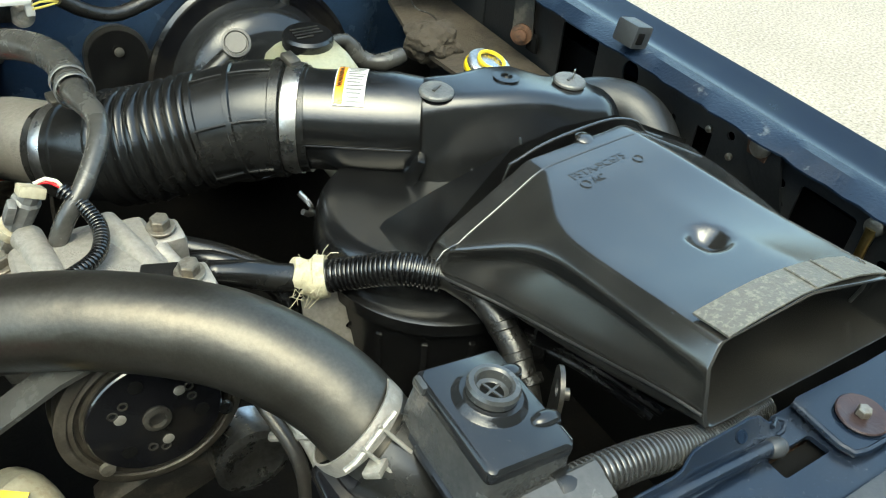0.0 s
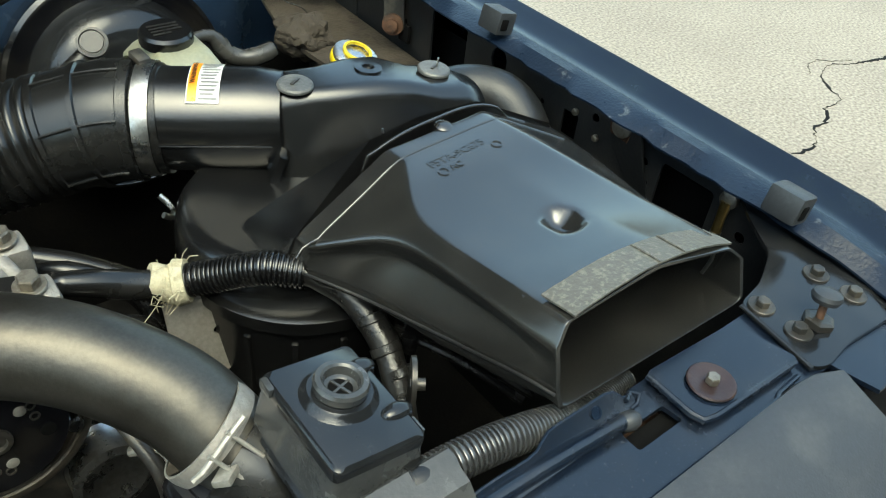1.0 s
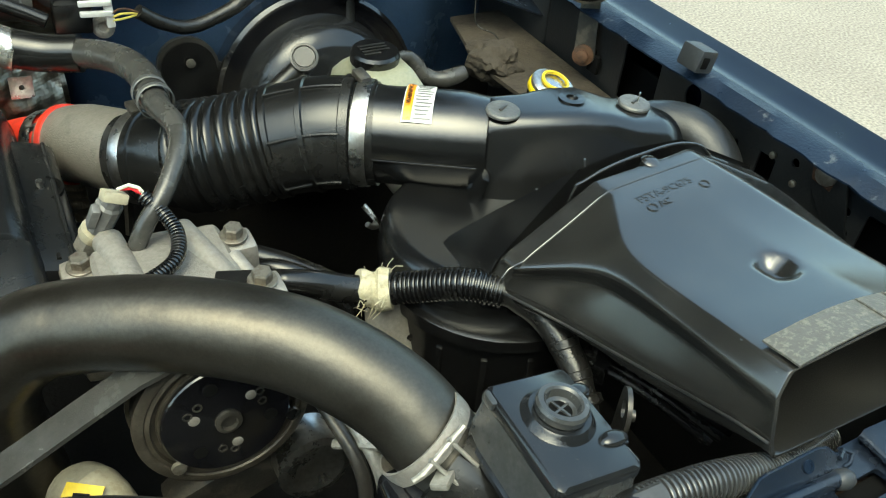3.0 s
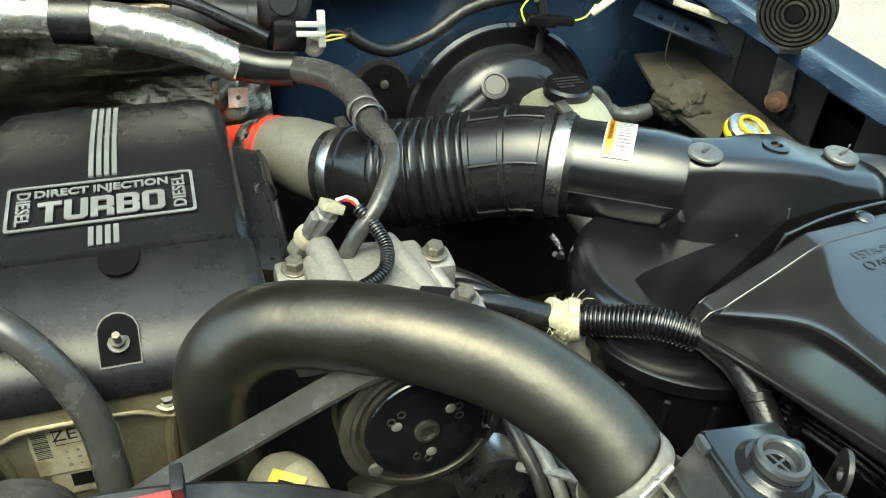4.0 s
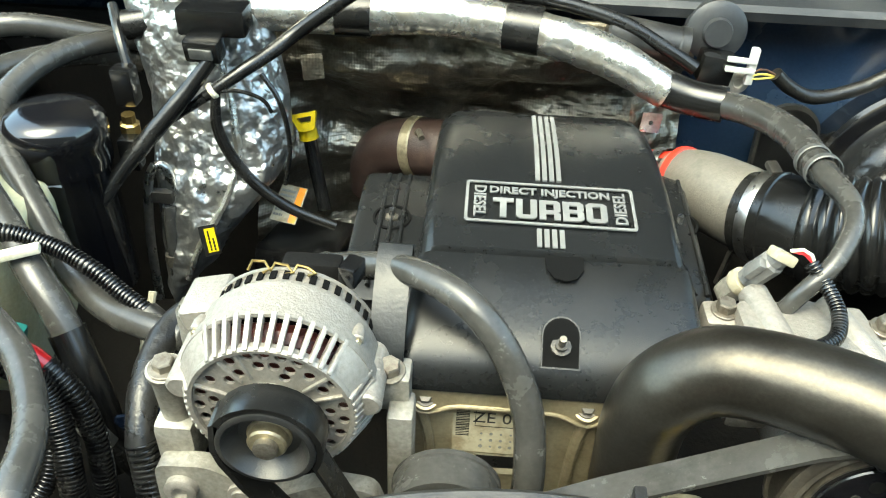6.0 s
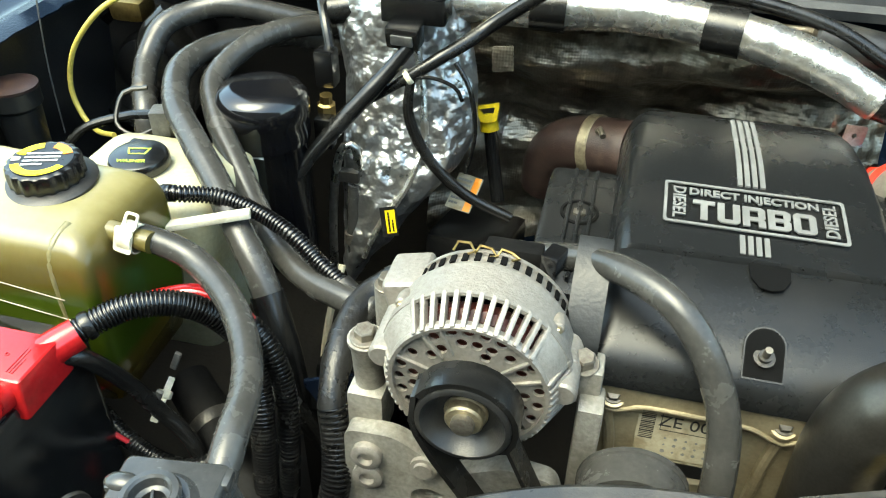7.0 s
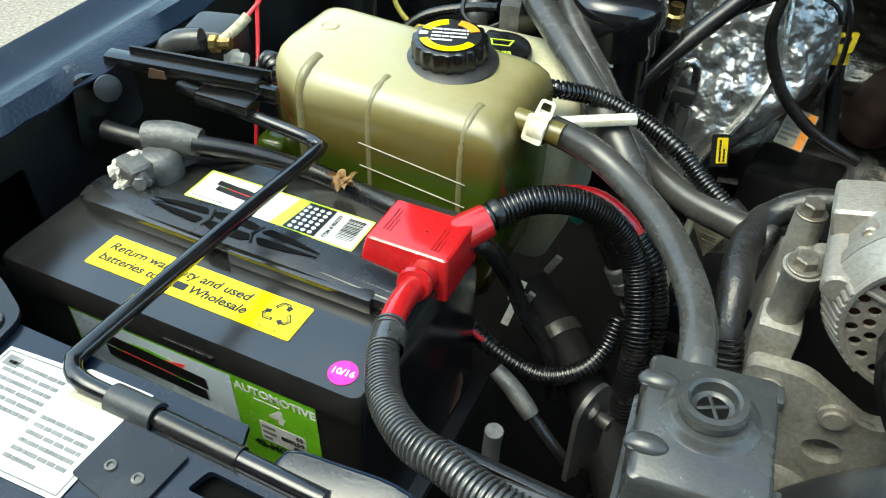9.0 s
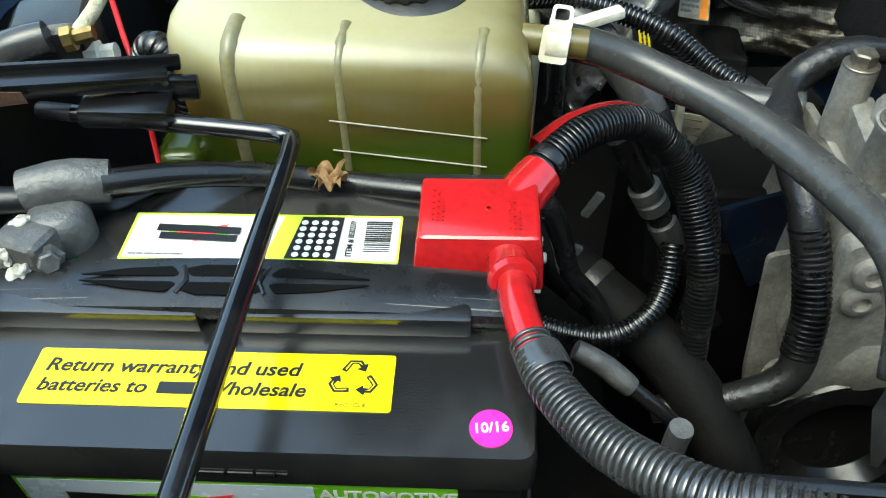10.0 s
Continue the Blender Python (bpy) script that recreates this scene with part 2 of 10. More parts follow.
def blanket_material():
    """Metallised cloth: dark, creased, with a fine square weave."""
    m = mat("dark_woven_heat_blanket", (0.33, 0.30, 0.245), 0.40, metal=0.9, spot=(0.13, 0.112, 0.085), spot_scale=6, spot_at=(0.42, 0.58), bump=0.15, bump_scale=220, dent=0.8, dent_scale=34)
    n, l = m.node_tree.nodes, m.node_tree.links
    b = n["Principled BSDF"]
    old = b.inputs["Normal"].links[0].from_socket
    tc = n.new("ShaderNodeTexCoord")
    for axis in ("X", "Z"):
        w = n.new("ShaderNodeTexWave")
        w.bands_direction = axis
        w.inputs["Scale"].default_value, w.inputs["Distortion"].default_value, w.inputs["Detail Scale"].default_value = 85, 0.4, 0.5
        l.new(tc.outputs["Object"], w.inputs["Vector"])
        bp = n.new("ShaderNodeBump")
        bp.inputs["Strength"].default_value, bp.inputs["Distance"].default_value = 0.16, 0.001
        l.new(w.outputs["Fac"], bp.inputs["Height"])
        l.new(old, bp.inputs["Normal"])
        old = bp.outputs[0]
    l.new(old, b.inputs["Normal"])
    return m


M_BLANKET = blanket_material()
M_TURBO = mat("burnt_brown_duct", (0.03, 0.018, 0.015), 0.42, spot=(0.055, 0.035, 0.028), spot_scale=20, bump=0.25)
M_WIRE_R = mat("red_wire", (0.62, 0.02, 0.03), 0.4, bump=0.0)
M_WIRE_Y = mat("yellow_wire", (0.55, 0.45, 0.10), 0.45, bump=0.0)
M_CREAMLABEL = mat("aged_paper_label", (0.36, 0.325, 0.235), 0.5, spot=(0.23, 0.19, 0.12), spot_scale=40, bump=0.1)
M_CHROME = mat("scuffed_plated_cap", (0.10, 0.102, 0.105), 0.18, metal=0.3, coat=0.5, bump=0.03)
M_GLOSSBLACK = mat("gloss_black_enamel", (0.005, 0.005, 0.006), 0.11, coat=0.5, spot=(0.012, 0.011, 0.01), spot_scale=20, bump=0.04, dent=0.05, dent_scale=20, dust=0.05)


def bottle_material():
    """Translucent bottle plastic, stained by the fluid that stands in its lower part; its top is whitened for cleaner
    plastic and painted sky sheen.
    """
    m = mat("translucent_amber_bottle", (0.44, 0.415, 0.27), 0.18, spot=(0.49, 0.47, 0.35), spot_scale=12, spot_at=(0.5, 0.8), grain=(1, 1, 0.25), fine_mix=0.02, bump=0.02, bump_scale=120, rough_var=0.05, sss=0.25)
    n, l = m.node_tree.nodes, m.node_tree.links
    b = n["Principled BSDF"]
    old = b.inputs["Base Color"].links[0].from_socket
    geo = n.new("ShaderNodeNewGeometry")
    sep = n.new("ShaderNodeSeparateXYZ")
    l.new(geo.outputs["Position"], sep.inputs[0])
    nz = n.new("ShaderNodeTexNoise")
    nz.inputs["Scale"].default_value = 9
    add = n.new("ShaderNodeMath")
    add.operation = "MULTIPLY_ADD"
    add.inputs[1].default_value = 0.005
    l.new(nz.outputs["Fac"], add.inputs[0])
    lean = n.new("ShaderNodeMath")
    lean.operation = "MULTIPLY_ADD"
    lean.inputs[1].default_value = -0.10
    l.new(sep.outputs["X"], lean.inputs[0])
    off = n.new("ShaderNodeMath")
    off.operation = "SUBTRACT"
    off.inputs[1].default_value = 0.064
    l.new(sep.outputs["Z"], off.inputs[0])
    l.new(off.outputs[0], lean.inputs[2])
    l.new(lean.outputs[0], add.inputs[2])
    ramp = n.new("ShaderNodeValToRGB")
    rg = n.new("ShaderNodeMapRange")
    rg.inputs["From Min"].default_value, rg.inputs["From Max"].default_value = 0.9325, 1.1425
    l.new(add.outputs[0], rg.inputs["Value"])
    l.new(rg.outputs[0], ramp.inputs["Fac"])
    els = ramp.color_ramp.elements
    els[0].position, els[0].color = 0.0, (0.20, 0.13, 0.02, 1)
    # The white end also carries the sky sheen on the bottle's top.
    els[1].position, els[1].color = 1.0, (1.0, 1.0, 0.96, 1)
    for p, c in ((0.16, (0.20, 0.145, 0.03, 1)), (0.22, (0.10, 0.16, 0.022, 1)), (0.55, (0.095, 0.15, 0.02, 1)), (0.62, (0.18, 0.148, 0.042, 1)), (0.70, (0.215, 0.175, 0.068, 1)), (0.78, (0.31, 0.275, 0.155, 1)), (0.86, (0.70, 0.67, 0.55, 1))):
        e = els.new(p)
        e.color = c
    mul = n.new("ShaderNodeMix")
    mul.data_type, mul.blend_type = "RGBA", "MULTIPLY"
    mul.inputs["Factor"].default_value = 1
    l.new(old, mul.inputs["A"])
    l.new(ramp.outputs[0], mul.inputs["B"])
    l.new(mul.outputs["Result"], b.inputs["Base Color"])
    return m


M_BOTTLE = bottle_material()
M_BOTTLERIB = mat("pale_bottle_rib", (0.15, 0.132, 0.06), 0.2, spot=(0.2, 0.185, 0.105), spot_scale=14, spot_at=(0.4, 0.8), bump=0.02, bump_scale=120, rough_var=0.05, sss=0.2)
M_RESERVOIR = mat("milky_grey_reservoir", (0.23, 0.23, 0.165), 0.35, spot=(0.17, 0.165, 0.11), spot_scale=12, bump=0.05, sss=0.2)
M_WASHER = mat("yellowed_white_bottle", (0.44, 0.42, 0.28), 0.4, spot=(0.38, 0.35, 0.21), spot_scale=10, bump=0.06, sss=0.2)


def concrete_material():
    m = mat("sunlit_concrete", (0.22, 0.192, 0.155), 0.9, spot=(0.275, 0.245, 0.20), spot_scale=1.6, spot_at=(0.3, 0.7), fine=75, fine_mix=0.5, bump=0.15, bump_scale=120)
    return m


M_CONCRETE = concrete_material()


# ---- mesh tools ----
def V(*a):
    return Vector(a)


def thing(name, at, label, category, group="", kind=""):
    ob = new(name)
    ob.location = at
    ob.empty_display_size = 0.02
    return tagged(ob, label, category, group, kind)


def origin(ob):
    p = Vector((0, 0, 0))
    while ob:
        p += ob.location
        ob = ob.parent
    return p


def part(name, bm, material, parent=None, label="", smooth=35, kind="", category="", sub=0):
    """Link a bmesh (in world coordinates) as one mesh object under a thing or a part."""
    o = origin(parent)
    bmesh.ops.translate(bm, verts=bm.verts, vec=-o)
    bmesh.ops.recalc_face_normals(bm, faces=bm.faces)
    me = bpy.data.meshes.new(name)
    bm.to_mesh(me)
    bm.free()
    me.materials.append(material)
    if smooth:
        for p in me.polygons:
            p.use_smooth = True
        if smooth < 180:
            me.set_sharp_from_angle(angle=radians(smooth))
    ob = new(name, me)
    if parent:
        ob.parent = parent
    if sub:
        md = ob.modifiers.new("round", "SUBSURF")
        md.levels = md.render_levels = sub
    return tagged(ob, label, category, "", kind)


def bake(ob, move):
    """Apply the rounding of a part to its mesh, and shift its points by move(point)."""
    bpy.context.view_layer.update()
    me = bpy.data.meshes.new_from_object(ob.evaluated_get(bpy.context.evaluated_depsgraph_get()))
    ob.modifiers.clear()
    ob.data = me
    for v in me.vertices:
        v.co += move(v.co)
    for p in me.polygons:
        p.use_smooth = True


def drape(bm, ob, z0):
    """Lay a flat bmesh (its underside at height z0) down on a part's surface."""
    from mathutils.bvhtree import BVHTree
    o = origin(ob)
    tree = BVHTree.FromPolygons([v.co + o for v in ob.data.vertices], [p.vertices[:] for p in ob.data.polygons])
    for v in bm.verts:
        hit = tree.ray_cast(Vector((v.co.x, v.co.y, 2)), Vector((0, 0, -1)))[0]
        if hit:
            v.co.z = hit.z + v.co.z - z0
    return bm


def box(bm, c, s, bevel=0.0, rot=None, seg=2):
    """A box of size s about c, turned by rot (degrees, Euler XYZ), with rounded edges."""
    m = Matrix.Translation(c) @ (Euler([radians(a) for a in rot]).to_matrix().to_4x4() if rot else Matrix()) @ Matrix.Diagonal((*s, 1))
    r = bmesh.ops.create_cube(bm, size=1, matrix=m)
    if bevel:
        es = {e for v in r["verts"] for e in v.link_edges}
        bmesh.ops.bevel(bm, geom=list(es), offset=bevel, segments=seg, affect="EDGES", profile=0.6)
    return bm


def B(c, s, bevel=0.0, rot=None, seg=2):
    return box(bmesh.new(), c, s, bevel, rot, seg)


def ring_loft(bm, rings, cap0=True, cap1=True, closed=True):
    vs = [[bm.verts.new(p) for p in r] for r in rings]
    n = len(vs[0])
    for a, b in zip(vs, vs[1:]):
        for i in range(n if closed else n - 1):
            bm.faces.new((a[i], a[(i + 1) % n], b[(i + 1) % n], b[i]))
    if cap0:
        bm.faces.new(vs[0][::-1])
    if cap1:
        bm.faces.new(vs[-1])
    return bm


def frame_of(axis):
    """Two directions square to axis."""
    a = Vector(axis).normalized()
    u = a.cross(Vector((0, 0, 1)) if abs(a.z) < 0.9 else Vector((1, 0, 0))).normalized()
    return u, a.cross(u).normalized(), a


def lathe(bm, at, axis, profile, seg=40, cap0=True, cap1=True, teeth=0, tooth=0.0):
    """Turn a profile of (radius, height) round an axis through at. teeth: scallops round the rim."""
    u, v, a = frame_of(axis)
    rings = []
    for r, h in profile:
        ring = []
        for i in range(seg):
            t = 2 * math.pi * i / seg
            rr = r + (tooth * (0.5 + 0.5 * math.copysign(1, math.sin(teeth * t + 0.01))) if teeth and r > 0.5 * max(p[0] for p in profile) else 0)
            ring.append(Vector(at) + a * h + (u * math.cos(t) + v * math.sin(t)) * max(rr, 1e-5))
        rings.append(ring)
    return ring_loft(bm, rings, cap0, cap1)


def L(at, axis, profile, seg=40, **k):
    return lathe(bmesh.new(), at, axis, profile, seg, **k)


def cyl(bm, p0, p1, r, r1=None, seg=20, bevel=0.0):
    d = Vector(p1) - Vector(p0)
    h, q = d.length, r if r1 is None else r1
    b = bevel
    prof = [(r, 0), (q, h)] if not b else [(r - b, 0), (r, b), (q, h - b), (q - b, h)]
    return lathe(bm, p0, d, prof, seg)


def C(p0, p1, r, r1=None, seg=20, bevel=0.0):
    return cyl(bmesh.new(), p0, p1, r, r1, seg, bevel)


def path(points, step=0.008):
    """Points at even steps on a smooth curve through those given."""
    ps = [Vector(p) for p in points]
    ps = [2 * ps[0] - ps[1], *ps, 2 * ps[-1] - ps[-2]]
    fine = []
    for i in range(1, len(ps) - 2):
        p0, p1, p2, p3 = ps[i - 1:i + 3]
        n = max(6, int((p2 - p1).length / min(0.003, step * 0.34)))
        for k in range(n):
            t = k / n
            fine.append(0.5 * (2 * p1 + (p2 - p0) * t + (2 * p0 - 5 * p1 + 4 * p2 - p3) * t * t + (3 * p1 - p0 - 3 * p2 + p3) * t ** 3))
    fine.append(ps[-2])
    out, d = [fine[0]], 0.0
    for a, b in zip(fine, fine[1:]):
        d += (b - a).length
        if d >= step:
            out.append(b)
            d = 0.0
    if (out[-1] - fine[-1]).length > step * 0.3:
        out.append(fine[-1])
    return out


def tube(bm, points, r, seg=16, rib=None, step=0.008, flat=1.0, wob=0.0):
    """A round hose along a smooth curve. r: a radius, or radii along it; rib: (pitch, depth) of a corrugated tube."""
    if rib:
        step = rib[0] / 6
    c = path(points, step)
    n = len(c)
    radii = r if isinstance(r, (list, tuple)) else (r, r)
    up = None
    rings = []
    for i, p in enumerate(c):
        d = (c[min(i + 1, n - 1)] - c[max(i - 1, 0)]).normalized()
        if up is None:
            up = frame_of(d)[1]
        up = (up - d * up.dot(d)).normalized()
        side = d.cross(up)
        f = i / (n - 1) * (len(radii) - 1)
        k = min(int(f), len(radii) - 2)
        rad = radii[k] + (radii[k + 1] - radii[k]) * (f - k)
        if rib:
            rad -= rib[1] * (1.0, 1.0, 0.12, 0.0, 0.0, 0.12)[i % 6]
        if wob:
            rad *= 1 + wob * noise.noise(p * 60)
        rings.append([p + (up * math.cos(t) * flat + side * math.sin(t)) * rad for t in (2 * math.pi * j / seg for j in range(seg))])
    return ring_loft(bm, rings)


def T(points, r, seg=16, rib=None, step=0.008, flat=1.0, wob=0.0):
    return tube(bmesh.new(), points, r, seg, rib, step, flat, wob)


def basis(at, x, y):
    """A frame at a point, with the directions of its x and y; z stands out of them."""
    x = Vector(x).normalized()
    z = x.cross(Vector(y)).normalized()
    y = z.cross(x)
    return Matrix(((x.x, y.x, z.x, at[0]), (x.y, y.y, z.y, at[1]), (x.z, y.z, z.z, at[2]), (0, 0, 0, 1)))


def round_poly(pts, r, n=4):
    """A polygon with its corners rounded."""
    out, m = [], len(pts)
    for i in range(m):
        p, a, b = (Vector((*pts[i], 0)), Vector((*pts[i - 1], 0)), Vector((*pts[(i + 1) % m], 0)))
        rr = min(r, 0.45 * (a - p).length, 0.45 * (b - p).length)
        s, e = p + (a - p).normalized() * rr, p + (b - p).normalized() * rr
        for k in range(n + 1):
            t = k / n
            q = s * (1 - t) ** 2 + p * 2 * t * (1 - t) + e * t * t
            out.append((q.x, q.y))
    return out


def rect(w, h, r=0.0, c=(0, 0), n=4):
    p = [(c[0] - w / 2, c[1] - h / 2), (c[0] + w / 2, c[1] - h / 2), (c[0] + w / 2, c[1] + h / 2), (c[0] - w / 2, c[1] + h / 2)]
    return round_poly(p, r, n) if r else p


def disc(r, c=(0, 0), n=20, sx=1.0, sy=1.0):
    return [(c[0] + sx * r * math.cos(2 * math.pi * i / n), c[1] + sy * r * math.sin(2 * math.pi * i / n)) for i in range(n)]


def plate(bm, m, outline, thick, holes=(), bend=None):
    """A plate of that thickness in the plane of m (its z = 0 up to thick), with holes that go through it."""
    from mathutils.geometry import delaunay_2d_cdt
    loops = [outline, *holes]
    pts, faces = [], []
    for lp in loops:
        faces.append(list(range(len(pts), len(pts) + len(lp))))
        pts += [Vector(p) for p in lp]
    out = delaunay_2d_cdt(pts, [], faces, 2 if holes else 1, 1e-6)
    vv, ff = out[0], out[2]
    f3 = (lambda x, y, z: m @ Vector((x, y, z + (bend(x, y) if bend else 0))))
    lo = [bm.verts.new(f3(p.x, p.y, 0)) for p in vv]
    hi = [bm.verts.new(f3(p.x, p.y, thick)) for p in vv]
    count = {}
    for f in ff:
        bm.faces.new([hi[i] for i in f])
        bm.faces.new([lo[i] for i in reversed(f)])
        for a, b in zip(f, f[1:] + f[:1]):
            count[(a, b)] = 1
    for a, b in list(count):
        if (b, a) not in count:
            bm.faces.new((lo[a], lo[b], hi[b], hi[a]))
    return bm


def P(m, outline, thick, holes=(), bend=None):
    return plate(bmesh.new(), m, outline, thick, holes, bend)


def surface(bm, fn, nu, nv):
    """A sheet from fn(u, v), u and v from 0 to 1."""
    g = [[bm.verts.new(fn(i / nu, j / nv)) for j in range(nv + 1)] for i in range(nu + 1)]
    for i in range(nu):
        for j in range(nv):
            bm.faces.new((g[i][j], g[i + 1][j], g[i + 1][j + 1], g[i][j + 1]))
    return bm


def words(m, text, size, thick=0.0004, align="CENTER", bold=0.0, width=1.0, shear=0.0):
    """Lettering in the built-in font, lying in the plane of m."""
    cu = bpy.data.curves.new("lettering", "FONT")
    cu.body, cu.size, cu.extrude, cu.align_x, cu.align_y, cu.offset, cu.shear = text, size, thick / 2, align, "CENTER", bold, shear
    cu.resolution_u = 3
    ob = bpy.data.objects.new("lettering", cu)
    scene.collection.objects.link(ob)
    me = bpy.data.meshes.new_from_object(ob.evaluated_get(bpy.context.evaluated_depsgraph_get()))
    bpy.data.objects.remove(ob)
    bpy.data.curves.remove(cu)
    bm = bmesh.new()
    bm.from_mesh(me)
    bpy.data.meshes.remove(me)
    bmesh.ops.transform(bm, matrix=m @ Matrix.Diagonal((width, 1, 1, 1)) @ Matrix.Translation((0, 0, thick / 2)), verts=bm.verts)
    return bm


def band_on(name, pts, k, r, w, material, parent, label=""):
    """A band of width w round a hose that runs through pts, at the share k of its length."""
    c = path(pts, 0.005)
    i = min(max(int(k * (len(c) - 1)), 1), len(c) - 2)
    ax = c[i + 1] - c[i - 1]
    return part(name, L(c[i], ax, [(r - 0.0006, -w / 2), (r, -w / 2), (r + 0.0006, 0), (r, w / 2), (r - 0.0006, w / 2)], 28, cap0=False, cap1=False), material, parent, label)


def block_letter(ch, w, h, s, t, c):
    """Outline and holes of a square-cut capital of width w and height h, with strokes s and t and chamfers c."""
    if ch == "T":
        return [(0, h), (0, h - t), (w / 2 - s / 2, h - t), (w / 2 - s / 2, 0), (w / 2 + s / 2, 0), (w / 2 + s / 2, h - t), (w, h - t), (w, h)], []
    if ch == "U":
        return [(0, h), (0, c), (c, 0), (w - c, 0), (w, c), (w, h), (w - s, h), (w - s, t), (s, t), (s, h)], []
    if ch == "R":
        return [(0, 0), (0, h), (w - c, h), (w, h - c), (w, 0.46 * h), (0.88 * w, 0.39 * h), (w, 0.32 * h), (w, 0), (w - s, 0), (w - s, 0.30 * h), (s, 0.30 * h), (s, 0)], [[(s, 0.49 * h), (w - s, 0.49 * h), (w - s, h - t), (s, h - t)]]
    if ch == "B":
        return [(0, 0), (0, h), (w - c, h), (w, h - c), (w, 0.57 * h), (0.9 * w, 0.5 * h), (w, 0.43 * h), (w, c), (w - c, 0)], [[(s, 0.59 * h), (w - s, 0.59 * h), (w - s, h - t), (s, h - t)], [(s, t), (w - s, t), (w - s, 0.41 * h), (s, 0.41 * h)]]
    return [(c, 0), (w - c, 0), (w, c), (w, h - c), (w - c, h), (c, h), (0, h - c), (0, c)], [[(s, t), (w - s, t), (w - s, h - t), (s, h - t)]]


def hexbolt(parent, at, axis, r=0.007, h=0.006, material=None, washer=0.0, name="bolt", label=""):
    """A hexagonal bolt head, on a washer if one is given."""
    bm = bmesh.new()
    a = Vector(axis).normalized()
    p = Vector(at)
    if washer:
        lathe(bm, p, a, [(washer, 0), (washer, 0.0015), (washer * 0.95, 0.002)], 24)
        p = p + a * 0.002
    lathe(bm, p, a, [(r, 0), (r, h * 0.85), (r * 0.86, h)], 6)
    return part(name, bm, material or M_BOLT, parent, label, smooth=0)


def bars(parent, m, rows, w, h, material, name="printed_line", thick=0.0003, seed=1):
    """Lines of print too small to read: rows of short bars in a field w by h."""
    rng = random.Random(seed)
    bm = bmesh.new()
    for i in range(rows):
        y = h / 2 - (i + 0.5) * h / rows
        x = -w / 2
        end = w / 2 * (1 if i < rows - 1 else 0.2)
        while x < end - 0.001:
            d = min(rng.uniform(0.06, 0.22) * w, end - x)
            plate(bm, m, rect(d * 0.86, h / rows * 0.45, c=(x + d / 2, y)), thick)
            x += d
    return part(name, bm, material, parent, smooth=0, kind="stuff" if name == "printed_line" else "")


def sticker(parent, name, m, outline, material, label="", thick=0.0005):
    return part(name, P(m, outline, thick), material, parent, label, smooth=0)


def up(m, dz):
    return m @ Matrix.Translation((0, 0, dz))


def shift(m, x, y, z=0.0):
    return m @ Matrix.Translation((x, y, z))


# ---- the setting ----
def ground():
    bm = bmesh.new()
    rng = random.Random(3)
    box(bm, (0, 0, -0.05), (400, 400, 0.1))
    g = part("ground", bm, M_CONCRETE, None, "pale rough concrete yard in bright daylight", smooth=0, kind="structure", category="ground")
    for pts, w in (([(2.60, 0.96), (2.849, 1.055), (2.963, 1.037), (3.091, 1.065), (3.156, 1.111), (3.299, 1.131), (3.38, 1.186), (3.479, 1.185), (3.537, 1.209), (3.557, 1.267), (3.648, 1.361), (3.791, 1.41), (3.886, 1.371), (3.988, 1.343), (4.104, 1.32), (4.228, 1.323), (4.6, 1.40), (5.2, 1.3)], 0.0062),
                   ([(3.619, 1.401), (3.681, 1.45), (3.786, 1.471), (3.85, 1.423), (3.96, 1.39)], 0.0022)):
        c = path([(x, y, 0) for x, y in pts], 0.016)
        c = [p + V(rng.gauss(0, 0.005), rng.gauss(0, 0.005), 0) for p in c]
        flow = 0.6
        bm = bmesh.new()
        rings = []
        for i, p in enumerate(c):
            d = (c[min(i + 1, len(c) - 1)] - c[max(i - 1, 0)]).normalized()
            flow = min(1.2, max(0.04, flow + rng.gauss(0, 0.28)))
            k = w * flow
            q = V(-d.y, d.x, 0) * k
            rings.append([p + q + V(0, 0, 0.0005), p - q + V(0, 0, 0.0005), p - q + V(0, 0, 0.0025), p + q + V(0, 0, 0.0025)])
        ring_loft(bm, rings)
        part("crack", bm, M_GRIME_SHADE, g, "jagged dark crack", smooth=0)


ground()


def sky_block_walls():
    """Plain unseen walls, added to block low sky light and darken reflections."""
    m = mat("dull_brown_render", (0.10, 0.09, 0.075), 0.9, spot=(0.13, 0.12, 0.10), spot_scale=1.5, bump=0.3, bump_scale=60)
    for nm, c, s in (("sky_block_west", (-9, 2, 1.1), (0.3, 32, 2.2)), ("sky_block_east", (14, 4, 1.5), (0.2, 30, 3.0)), ("sky_block_north", (2.5, 16, 1.8), (23, 0.2, 3.6)), ("sky_block_south", (2.5, -5.5, 2.9), (23, 0.2, 5.8))):
        part(nm, B(c, s), m, None, "unseen dull brown wall added to block low sky and its reflections", kind="structure", category="wall", smooth=0)


sky_block_walls()


